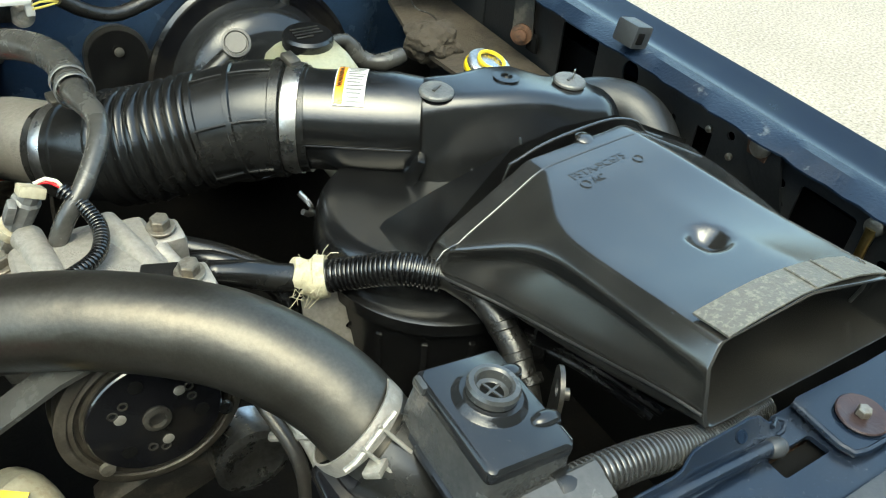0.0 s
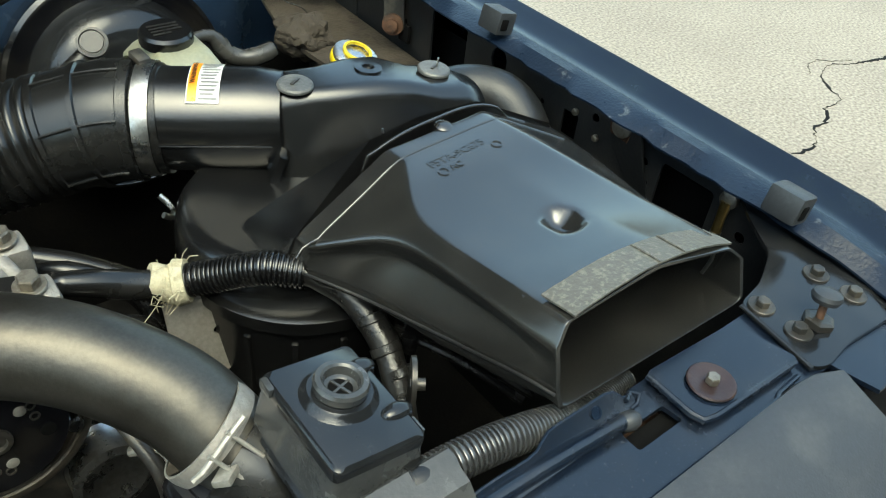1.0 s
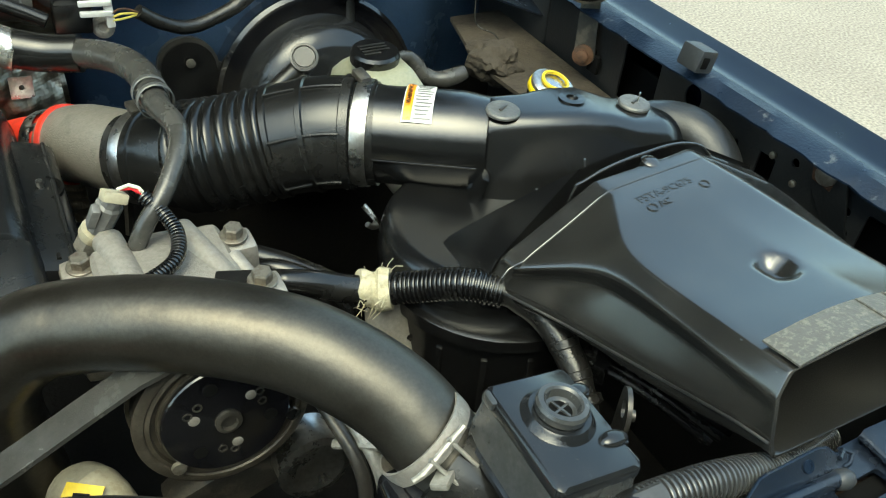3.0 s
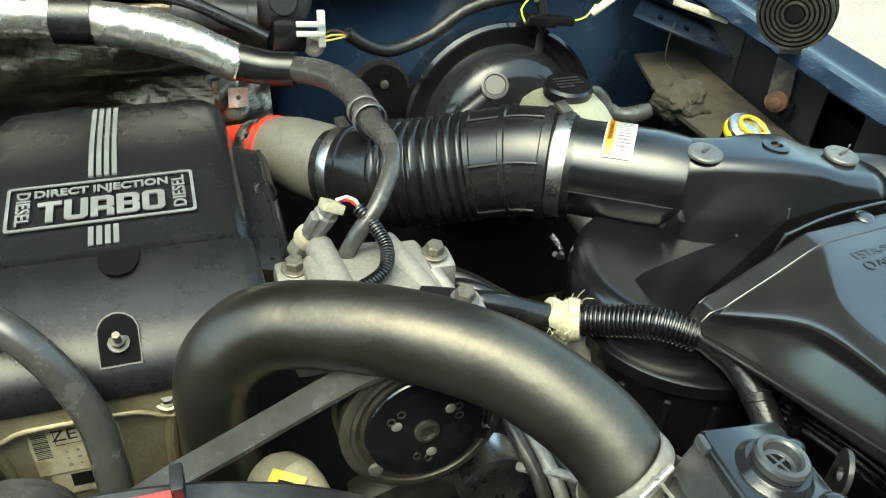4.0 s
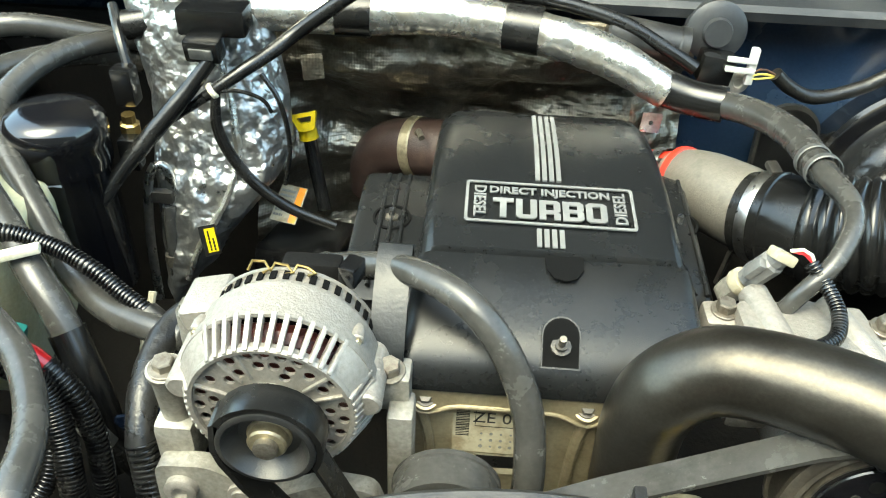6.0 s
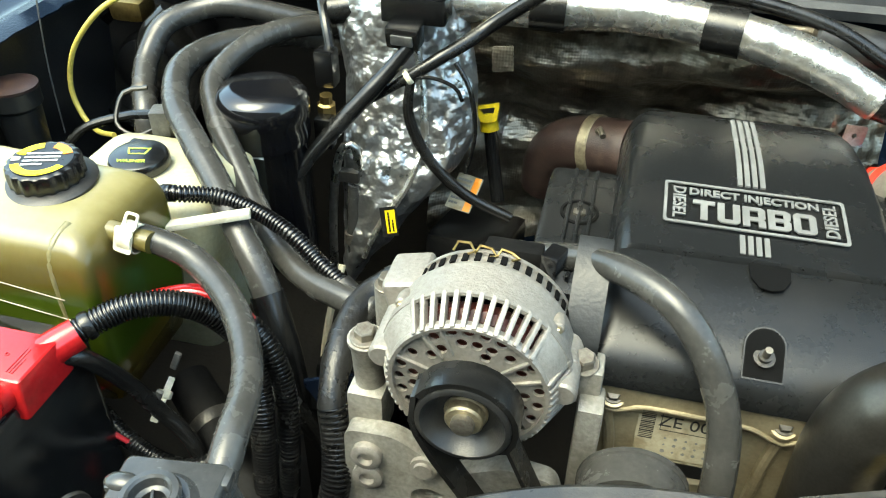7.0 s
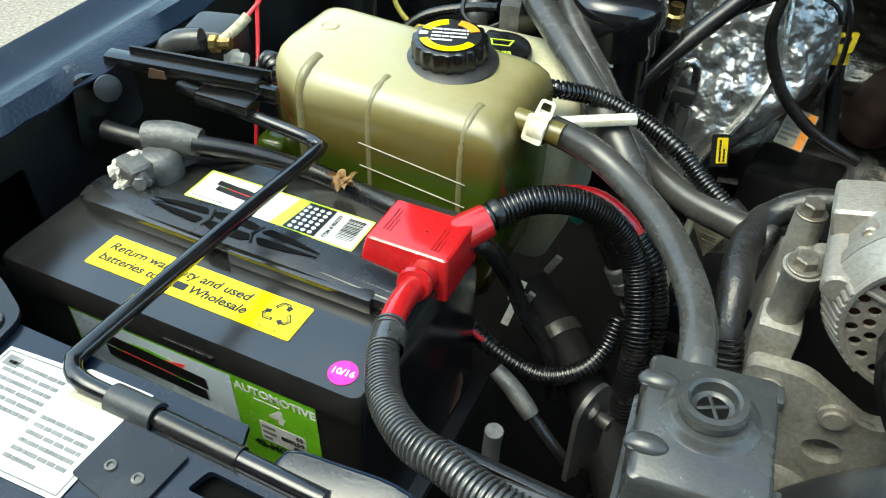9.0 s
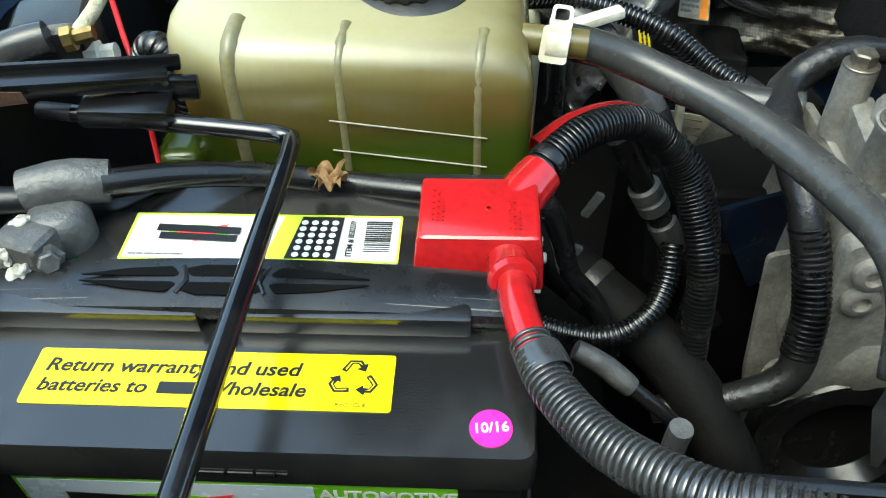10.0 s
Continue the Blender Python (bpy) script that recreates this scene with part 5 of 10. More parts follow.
    pu = part("pulley", L(at(0.408), ax, [(0.016, 0.0), (0.0335, 0.0), (0.0345, 0.001), (0.0345, 0.026), (0.0325, 0.027), (0.0305, 0.027), (0.0285, 0.022), (0.022, 0.013), (0.015, 0.012)], 56), M_PLASTIC_DUSTY, d, "black steel grooved pulley")
    part("pulley_nut", L(at(0.397), ax, [(0.016, 0), (0.016, 0.003), (0.0145, 0.004), (0.0140, 0.010), (0.0125, 0.0115), (0.0095, 0.0115)], 32), M_PLATED, pu, "yellow plated flange nut")
    part("shaft_end", L(at(0.388), ax, [(0.0085, 0), (0.0085, 0.0075), (0.0075, 0.008)], 24), M_BOLT, pu)
    # ears
    for sx, z0 in ((-1, 1.095), (1, 1.09)):
        x = cx + sx * 0.068
        e = part("mounting_ear", L((x, 0.47, z0 - 0.03), (0, -1, 0), [(0.011, -0.03), (0.011, 0.045), (0.009, 0.047)], 24), M_ALU, d)
        part("ear_web", B((cx + sx * 0.058, 0.475, z0 - 0.028), (0.024, 0.05, 0.02), 0.004), M_ALU, d)
    for a in (36, 8, 146, 172):
        u = V(math.cos(radians(a)), 0, math.sin(radians(a)))
        part("bolt_boss", L(at(0.462) + u * 0.0715, ax, [(0.003, -0.004), (0.0052, 0.002), (0.0055, 0.011), (0.0045, 0.012)], 20), M_ALU, d)
        part("through_bolt", L(at(0.4505) + u * 0.0715, ax, [(0.0038, 0), (0.0038, 0.003), (0.0028, 0.004)], 6), M_PLATED, d)
    part("mounting_block", B((cx - 0.064, 0.495, cz + 0.026), (0.036, 0.044, 0.028), 0.006, (0, -14, 0), 3), M_ALU, d, "squared cast lug")
    # regulator with brass terminals on top
    part("regulator", B((cx + 0.014, 0.514, cz + 0.056), (0.046, 0.02, 0.014), 0.003, (-8, 0, 0)), M_GRIME_SHADE, d)
    pl = part("plug", B((cx + 0.046, 0.506, cz + 0.060), (0.014, 0.02, 0.018), 0.002, (0, 0, -20)), M_PLASTIC, d, "dark grey connector plug")
    for k in range(3):
        part("terminal", T([(cx - 0.030 + 0.017 * k, 0.492, cz + 0.066), (cx - 0.029 + 0.017 * k, 0.495, cz + 0.071), (cx - 0.021 + 0.017 * k, 0.497, cz + 0.073 - 0.002 * k), (cx - 0.012 + 0.017 * k, 0.492, cz + 0.070 - 0.002 * k), (cx - 0.018 + 0.017 * k, 0.489, cz + 0.067)], 0.0011, 8), M_BRASS, d)
    for o in d.children:
        if o != pu:
            o.data.transform(Matrix.Translation((0, 0, 0.07)) @ Matrix.Diagonal((0.985, 1, 0.985, 1)) @ Matrix.Translation((-0.004, 0, -0.07)))
    return d


alternator()


def alternator_bracket():
    d = thing("alternator_bracket", (-0.28, 0.42, 0.85), "dirty grey cast aluminium accessory bracket", "bracket")
    part("tower", L((-0.309, 0.455, 0.995), (0, -0.10, 1), [(0.0125, 0), (0.0125, 0.055), (0.0145, 0.058), (0.0145, 0.062)], 28), M_ALU_DIRTY, d)
    hexbolt(d, (-0.309, 0.449, 1.057), (0, -0.1, 1), 0.0085, 0.008, M_BOLT, 0.0125)
    part("foot", B((-0.309, 0.452, 0.980), (0.032, 0.034, 0.05), 0.006), M_ALU_DIRTY, d)
    part("rear_post", L((-0.311, 0.515, 1.0), (0, 0, 1), [(0.012, 0), (0.012, 0.055)], 24), M_ALU_DIRTY, d)
    hexbolt(d, (-0.311, 0.515, 1.055), (0, 0, 1), 0.0085, 0.009, M_BOLT, 0.012)
    part("web", B((-0.304, 0.487, 1.005), (0.018, 0.06, 0.05), 0.005, (8, 0, 0), 3), M_ALU_DIRTY, d, "cast web between the posts")
    part("rib_post", L((-0.296, 0.489, 0.99), (0, 0, 1), [(0.009, 0), (0.009, 0.052), (0.007, 0.056), (0.003, 0.057)], 24), M_ALU_DIRTY, d)
    part("side_wall", B((-0.322, 0.50, 0.93), (0.009, 0.11, 0.14), 0.003, (0, 6, 4), 2), M_ALU_DIRTY, d, "flat cast side wall")
    m = basis((-0.25, 0.432, 0.92), (1, 0, 0), (0, 0.06, 1))
    out = round_poly([(-0.072, -0.10), (0.10, -0.10), (0.12, -0.02), (0.10, 0.045), (0.06, 0.05), (0.02, 0.03), (-0.03, 0.06), (-0.072, 0.058)], 0.01)
    part("front_plate", P(m, out, 0.016, [disc(0.012, (0.0, -0.005), 18, sx=1.3)]), M_ALU_DIRTY, d, "")
    for x, z in ((-0.302, 0.957), (-0.302, 0.932)):
        part("boss", L((x, 0.418, z), (0, -1, 0.06), [(0.013, -0.004), (0.013, 0.006), (0.010, 0.008), (0.0065, 0.008), (0.0058, 0.003), (0, 0.003)], 28), M_ALU, d)
    part("plug", L((-0.254, 0.418, 0.955), (0, -1, 0.06), [(0.0115, 0), (0.0115, 0.004), (0.008, 0.004), (0.0078, 0.007), (0, 0.007)], 24), M_ALU, d)
    em = basis((-0.233, 0.4232, 0.952), (0.97, 0, -0.12), (0.12, 0.06, 1))
    part("oval_emblem", P(em @ Matrix.Diagonal((1, 0.45, 1, 1)), disc(0.009, n=28), 0.0012, [disc(0.0075, n=24)]), M_ALU_DIRTY, d, "raised plain oval mark", smooth=0)
    bars(d, shift(em, -0.002, -0.010), 1, 0.026, 0.0035, M_ALU, name="cast_line", thick=0.0010, seed=52)
    bm = bmesh.new()
    sec = [(0.556, 1.092), (0.552, 1.110), (0.543, 1.116), (0.530, 1.114), (0.508, 1.100), (0.474, 1.066), (0.471, 1.058)]
    outer = [(y, z) for y, z in sec]
    inner = [(y + 0.001, z - 0.004) for y, z in reversed(sec)]
    ring_loft(bm, [[V(x, y, z) for y, z in outer + inner] for x in (-0.160, -0.157, -0.136, -0.133)])
    part("heat_strap", bm, M_APRON, d, "dark bent hose strap")
    part("strap_foot", B((-0.140, 0.466, 1.040), (0.028, 0.026, 0.034), 0.004), M_ALU_DIRTY, d)
    hexbolt(d, (-0.142, 0.462, 1.057), (0, -0.2, 1), 0.0085, 0.009, M_BOLT, 0.012)
    part("side_arm", B((-0.132, 0.45, 0.985), (0.02, 0.03, 0.10), 0.004), M_ALU_DIRTY, d)
    return d


alternator_bracket()


def ac_compressor():
    cx, cz = 0.189, 1.043
    d = thing("ac_compressor", (cx, 0.46, 0.95), "grey cast aluminium compressor with a black clutch plate", "compressor")
    ax = V(0.0, -1, 0.12).normalized()

    def at(k):
        return V(cx, 0.372, cz) - ax * k

    part("pulley", L(at(0.036), ax, [(0.054, 0), (0.062, 0.001), (0.062, 0.004), (0.0595, 0.006), (0.0595, 0.022), (0.062, 0.024), (0.062, 0.028), (0.0585, 0.030), (0.055, 0.030), (0.054, 0.0285), (0.051, 0.030), (0.050, 0.026), (0.0465, 0.026), (0.046, 0.030), (0.03, 0.030)], 64), M_PULLEY, d, "worn black belt pulley")
    cp = part("clutch_plate", L(at(0.006), ax, [(0.0445, 0), (0.045, 0.001), (0.045, 0.004), (0.044, 0.005), (0.016, 0.0055), (0.013, 0.0065), (0.0, 0.0065)], 56), M_GLOSSBLACK, d, "glossy black clutch plate")
    u, v, a = frame_of(ax)
    for k in range(3):
        t = radians(100 + 120 * k)
        part("rivet", L(at(0.001) + (u * math.cos(t) + v * math.sin(t)) * 0.0235, ax, [(0.0040, 0), (0.0040, 0.0008), (0.0034, 0.0011), (0, 0.0012)], 18), M_ALU, cp)
        t2 = radians(45 + 120 * k)
        # Black discs on the clutch plate stand for the shade in its holes.
        part("plate_hole_shade", L(at(0.0012) + (u * math.cos(t2) + v * math.sin(t2)) * 0.031, ax, [(0.005, 0), (0.005, 0.0012), (0, 0.0012)], 16), M_DARK, cp)
        t3 = radians(160 + 120 * k)
        part("rim_weight", L(at(0.004) + (u * math.cos(t3) + v * math.sin(t3)) * 0.049, ax, [(0.0055, 0), (0.005, 0.003), (0, 0.0032)], 16), M_STEEL if k < 2 else M_BOLT, d)
        for j in range(2):
            t4 = radians(75 + 120 * k + 18 * j)
            part("stamped_ring", L(at(0.0008) + (u * math.cos(t4) + v * math.sin(t4)) * (0.026 + 0.003 * (j % 2)), ax, [(0.0034, 0), (0.0034, 0.0008), (0.0022, 0.0008), (0.0022, 0.0)], 14, cap0=False, cap1=False), M_DARKSTEEL, cp)
    part("hub_nut", L(at(0.0), ax, [(0.0095, 0), (0.0095, 0.003), (0.0075, 0.004), (0.006, 0.004), (0.0055, 0.001), (0, 0.001)], 18), M_DARKSTEEL, cp)
    # body
    part("body", L(at(0.195), ax, [(0.044, 0), (0.048, 0.004), (0.048, 0.07), (0.046, 0.072), (0.048, 0.076), (0.048, 0.155)], 48), M_ALU, d)
    part("crown", B((0.185, 0.503, 1.062), (0.105, 0.115, 0.028), 0.010, (-4, 0, 0), 3), M_ALU, d)
    for p, h in (((0.126, 0.556, 1.040), 0.02), ((0.244, 0.533, 1.050), 0.022), ((0.244, 0.456, 1.062), 0.022), ((0.126, 0.47, 1.045), 0.018)):
        part("bolt_lug", B(V(*p) + V(0, 0, 0.002), (0.034, 0.032, 0.034), 0.007), M_ALU, d)
        hexbolt(d, V(*p) + V(0, 0, h), (0, -0.1, 1), 0.008, 0.009, M_BOLT, 0.0115)
    for a0, b0, r in (((0.150, 0.572, 1.068), (0.162, 0.475, 1.072), 0.0125), ((0.206, 0.562, 1.070), (0.230, 0.470, 1.070), 0.0115), ((0.236, 0.512, 1.070), (0.246, 0.472, 1.066), 0.007)):
        part("cast_lobe", C(a0, b0, r, r * 0.8, 20, 0.003), M_ALU, d)
    part("black_sensor", B((0.226, 0.468, 1.078), (0.03, 0.02, 0.012), 0.003, (0, 0, -20)), M_GRIME_SHADE, d)
    return d


ac_compressor()


def intercooler_pipe():
    d = thing("charge_air_pipe", (0.15, 0.40, 1.08), "dark grey coated metal charge pipe with a thick bend", "pipe")
    c = [(0.054, 0.456, 0.88), (0.050, 0.453, 0.98), (0.049, 0.449, 1.040), (0.058, 0.444, 1.078), (0.084, 0.440, 1.103), (0.118, 0.427, 1.113), (0.16, 0.404, 1.119), (0.20, 0.379, 1.119), (0.237, 0.353, 1.113), (0.265, 0.326, 1.102), (0.286, 0.300, 1.088), (0.299, 0.275, 1.070), (0.306, 0.258, 1.056)]
    part("pipe", T(c, [0.031, 0.031, 0.031, 0.0315, 0.031], 48, step=0.004), M_PIPE, d)
    cl = thing("hose_clamp", (0.30, 0.265, 1.07), "pale aluminium hose clamp with a lever latch", "clamp")
    ax = V(0.52, -0.55, -0.62).normalized()
    o = V(0.2985, 0.2705, 1.069)
    for k, w in ((-0.014, 0.006), (0.010, 0.006)):
        part("band", L(o + ax * k, ax, [(0.0325, -w), (0.0342, -w), (0.0348, 0), (0.0342, w), (0.0325, w)], 48, cap0=False, cap1=False), M_ALU, cl)
    out = (V(-0.35, -0.45, 0.82) - ax * V(-0.35, -0.45, 0.82).dot(ax)).normalized()
    side = ax.cross(out).normalized()
    base = o + out * 0.0358 - ax * 0.002
    for k in (-1, 1):
        part("latch_rail", T([base + side * 0.008 * k - ax * 0.016 + out * 0.004, base + side * 0.008 * k + out * 0.001, base + side * 0.008 * k + ax * 0.014 + out * 0.001], 0.0014, 8), M_ALU_DIRTY, cl)
    part("latch", B(base + side * 0.012 + out * 0.001, (0.014, 0.012, 0.005), 0.0015, (-25, 10, 40)), M_ALU_DIRTY, cl)
    part("lever", T([base - side * 0.020 - ax * 0.012 + out * 0.001, base - side * 0.004 - ax * 0.013 + out * 0.003, base + side * 0.018 - ax * 0.012 + out * 0.001, base + side * 0.026 - ax * 0.014 - out * 0.001], 0.0022, 8), M_ALU_DIRTY, cl, "pale bent lever")
    hs = thing("intercooler_neck", (0.32, 0.23, 1.0), "glossy black moulded intercooler neck beside the mount cover", "hose")
    part("neck", T([(0.298, 0.266, 1.064), (0.312, 0.246, 1.05), (0.322, 0.225, 1.02), (0.322, 0.21, 0.94)], [0.036, 0.037, 0.045, 0.055], 40), M_RUBBER, hs)
    part("tank", B((0.291, 0.214, 1.036), (0.078, 0.120, 0.060), 0.009, (0, 0, -3), 4), M_GLOSSBLACK, hs, "glossy black flat-topped end tank")
    part("mould_seam", T([(0.3125, 0.268, 1.0655), (0.314, 0.24, 1.0665), (0.316, 0.165, 1.0665)], 0.0016, 8), M_GLOSSBLACK, hs)
    part("mould_ring", L((0.284, 0.236, 1.0655), (0, 0, 1), [(0.0072, 0), (0.0072, 0.0008), (0.0064, 0.0008), (0.0064, 0)], 28, cap0=False, cap1=False), M_GLOSSBLACK, hs)
    return d


intercooler_pipe()


def mount_cover(name, cx, cy, top, label, turn, tilt, skin, wall, w, l, vent, side):
    """A radiator mount cover: a boxy plastic cap with flared dusty walls, a foot lip and a ringed vent."""
    d = thing(name, (cx, cy, top - 0.05), label, "mount cover", "radiator mount covers")
    m = Matrix.Translation((cx, cy, top)) @ Matrix.Rotation(radians(turn), 4, "Z") @ Matrix.Rotation(radians(tilt), 4, "Y")

    def tr(bm):
        bmesh.ops.transform(bm, matrix=m, verts=bm.verts)
        return bm

    def sheath(rows, r=0.005):
        return ring_loft(bmesh.new(), [[V(x, y, z) for x, y in rect(w + g, l + g, r)] for g, z in rows])

    part("lid", tr(sheath(((0.0022, -0.0085), (0.0022, -0.0040), (0.0008, -0.0014), (-0.0025, 0.0)))), skin, d)
    part("wall", tr(sheath(((0.0062, -0.040), (0.0052, -0.032), (0.0010, -0.0086)))), wall, d, "dust-greyed side wall")
    part("foot_lip", tr(sheath(((0.010, -0.045), (0.0115, -0.044), (0.0115, -0.0405), (0.007, -0.0395)))), skin, d)
    vx, vy = vent
    part("vent_base", tr(L((vx, vy, -0.001), (0, 0, 1), [(0.0245, 0), (0.0222, 0.0016), (0.0202, 0.0046), (0.0190, 0.0058), (0.0150, 0.006)], 40)), skin, d)
    v = part("vent_ring", tr(L((vx, vy, 0.0035), (0, 0, 1), [(0.0142, 0), (0.0142, 0.0015), (0.0158, 0.0022), (0.0164, 0.0070), (0.0152, 0.0092), (0.0122, 0.0095), (0.0108, 0.0082), (0.0098, 0.0030), (0.0076, 0.0024), (0.0070, 0.0018)], 40, cap1=False)), wall, d, "ringed rubber vent")
    # Black disc for the shade down inside the vent.
    part("vent_shade", tr(L((vx, vy, 0.0048), (0, 0, 1), [(0.0072, 0), (0.0072, 0.0007), (0, 0.0007)], 28)), M_DARK, v)
    for a in (20, 110):
        part("cross_bar", tr(B((vx, vy, 0.0061), (0.0148, 0.0018, 0.0014), 0.0004, (0, 0, a))), wall, v)
    for y in (0.020, -0.019):
        bm = bmesh.new()
        bmesh.ops.create_icosphere(bm, subdivisions=3, radius=1.0, matrix=Matrix.Translation((side * w * 0.41, y, -0.0008)) @ Matrix.Diagonal((0.0105, 0.0062, 0.0050, 1)))
        box(bm, (side * (w / 2 - 0.001), y, -0.012), (0.0075, 0.0115, 0.026), 0.002)
        part("snap_tab", tr(bm), skin, d)
    part("corner_notch", tr(B((-side * w * 0.47, l * 0.40, -0.004), (0.010, 0.012, 0.007), 0.002)), wall, d)
    part("front_ledge", tr(B((0.0, -l / 2 - 0.008, -0.046), (w * 1.25, 0.020, 0.004), 0.0015)), skin, d)
    part("side_latch", tr(B((w / 2 + 0.003, -l * 0.36, -0.018), (0.004, 0.012, 0.026), 0.0012)), wall, d)
    return d


mount_cover("radiator_mount_cover", 0.347, 0.219, 1.128, "dusty black plastic mount cover with a round vent", -1, 8, M_BOX, M_BOXGREY, 0.058, 0.080, (0.001, 0.006), 1)
mount_cover("radiator_mount_cover", -0.347, 0.224, 1.127, "weathered grey plastic mount cover with a round vent", 5, -3, M_BOXGREY, M_BOXGREY, 0.060, 0.076, (0.001, 0.006), -1)


# ---- passenger side: battery ----
def battery():
    x0, x1, y0, y1, zt = -0.841, -0.536, 0.221, 0.418, 1.038
    cx, cy = (x0 + x1) / 2, (y0 + y1) / 2
    d = thing("battery", (cx, cy, 0.85), "black car battery with yellow, white and green stickers", "battery")
    bm = bmesh.new()
    secs = [[V(cx + x, cy + y, z) for x, y in rect((x1 - x0) * k, (y1 - y0) * k2, 0.008)] for k, k2, z in ((0.985, 0.975, 0.85), (0.985, 0.975, 1.012), (1.0, 1.0, 1.013), (1.0, 1.0, 1.034), (0.99, 0.985, zt))]
    part("case", ring_loft(bmesh.new(), secs), M_BATT, d, "")
    top = basis((cx, cy, zt), (1, 0, 0), (0, 1, 0))
    # vent covers and the folded handle
    for k in (-1, 1):
        part("vent_cover", B((cx - 0.005 + k * 0.068, 0.306, zt + 0.006), (0.118, 0.034, 0.014), 0.003), M_BATT, d)
    bm = bmesh.new()
    secs = []
    for i in range(25):
        u = i / 24
        x = x0 + 0.012 + (x1 - x0 - 0.016) * u
        lift = 0.0055 + 0.006 * math.sin(math.pi * u)
        w = 0.0155 + 0.0030 * math.sin(math.pi * u)
        secs.append([V(x, 0.309 + dy * w, zt + lift + dz) for dy, dz in ((-1, 0.0), (-0.9, 0.004), (-0.3, 0.0065), (0.3, 0.0065), (0.9, 0.005), (1, 0.0), (0.9, -0.005), (-0.9, -0.005))])
    hd = part("handle", ring_loft(bm, secs), M_BATT_HANDLE, d, "black ribbed strap handle")
    for j in range(5):
        dy = -0.011 + 0.0055 * j
        for ua, ub in ((0.02, 0.24), (0.76, 0.98)):
            line = []
            for i in range(8):
                u = ua + (ub - ua) * i / 7
                line.append(V(x0 + 0.012 + (x1 - x0 - 0.016) * u, 0.309 + dy, zt + 0.0110 - 0.0012 * (abs(dy) > 0.009) + 0.006 * math.sin(math.pi * u)))
            part("grip_rib", T(line, 0.0009, 6), M_BATT_HANDLE, hd)
    xm, ym, zm = (x0 + x1) / 2 - 0.004, 0.309, zt + 0.0172
    for sy in (1, -1):
        m = basis((xm, ym, zm), (1, 0, 0), (0, 1, 0)) @ Matrix.Diagonal((1, 1.2, 1, 1))
        # Flat black patches stand for the shade inside the grip recesses.
        for cell in ([(-0.075, 0.0016), (-0.050, 0.0058), (-0.028, 0.0074), (-0.0235, 0.0030), (-0.026, 0.0016)], [(-0.0215, 0.0060), (-0.012, 0.0085), (0.012, 0.0085), (0.0215, 0.0060), (0.017, 0.0016), (-0.017, 0.0016)], [(0.075, 0.0016), (0.050, 0.0058), (0.028, 0.0074), (0.0235, 0.0030), (0.026, 0.0016)]):
            out = [(x, sy * y) for x, y in cell]
            part("grip_shade", P(m, round_poly(out if (sy > 0) else out[::-1], 0.002), 0.0008), M_DARK, hd, "pointed black patch for the shade in a grip recess", smooth=0)
    for sx in (-1, 1):
        part("grip_web", T([(xm + sx * 0.0225, ym - 0.009, zm + 0.0002), (xm + sx * 0.0185, ym, zm + 0.0012), (xm + sx * 0.0225, ym + 0.009, zm + 0.0002)], 0.0012, 6), M_BATT_HANDLE, hd)
    # top stickers
    m = basis((cx + 0.0005, 0.2605, zt), (1, 0.0, 0), (0, 1, 0)) @ Matrix.Diagonal((1, 0.9, 1, 1))
    y = sticker(d, "yellow_sticker", shift(m, -0.003, 0.0, 0.0002), rect(0.176, 0.036, 0.002), M_STICK_Y, "bright yellow return sticker")
    part("lettering", words(shift(m, -0.085, 0.0065, 0.0009), "Return warranty and used", 0.0120, 0.0002, "LEFT", 0.0002, 0.98, 0.2), M_INK, y, smooth=0)
    part("lettering", words(shift(m, -0.085, -0.0065, 0.0009), "batteries to", 0.0115, 0.0002, "LEFT", 0.0002, 0.98, 0.2), M_INK, y, smooth=0)
    part("lettering", words(shift(m, 0.044, -0.0065, 0.0009), "Wholesale", 0.0115, 0.0002, "RIGHT", 0.0002, 0.98, 0.2), M_INK, y, smooth=0)
    part("plain_bar", P(shift(m, -0.0165, -0.0065, 0.0009), rect(0.020, 0.0075, 0.001), 0.0002), M_INK, y, smooth=0)
    for k in range(3):
        a = radians(90 + 120 * k)
        c = (0.066 + 0.0085 * math.cos(a), 0.002 + 0.0085 * math.sin(a))
        mm = shift(m, c[0], c[1], 0.0009) @ Matrix.Rotation(a - radians(90), 4, "Z")
        part("recycle_arrow", P(mm, [(-0.0065, -0.003), (-0.003, 0.0035), (0.003, 0.0035), (0.0045, 0.0008), (0.0062, 0.0015), (0.0052, -0.0038), (0.0008, -0.0022), (0.0025, -0.0012), (0.0012, 0.0012), (-0.0012, 0.0012), (-0.004, -0.0042)], 0.0002,
                                [[(-0.0048, -0.0022), (-0.0024, 0.0024), (0.0022, 0.0024), (0.0036, 0.0002), (0.0014, 0.0018), (-0.0018, 0.0018), (-0.0042, -0.0030)]]), M_INK, y, smooth=0)
    part("lettering", words(shift(m, 0.066, -0.0145, 0.0009), "RECYCLE", 0.0035, 0.0002), M_INK, y, smooth=0)
    part("rear_deck", B((-0.690, 0.3515, zt + 0.0025), (0.185, 0.042, 0.007), 0.002), M_BATT, d)
    m = basis((-0.683, 0.3515, zt + 0.006), (1, 0.0, 0), (0, 1, 0)) @ Matrix.Diagonal((1.03, 0.97, 1, 1))
    w = sticker(d, "top_label", up(m, 0.0002), rect(0.148, 0.038, 0.001), M_STICK_W, "white and lime printed top label")
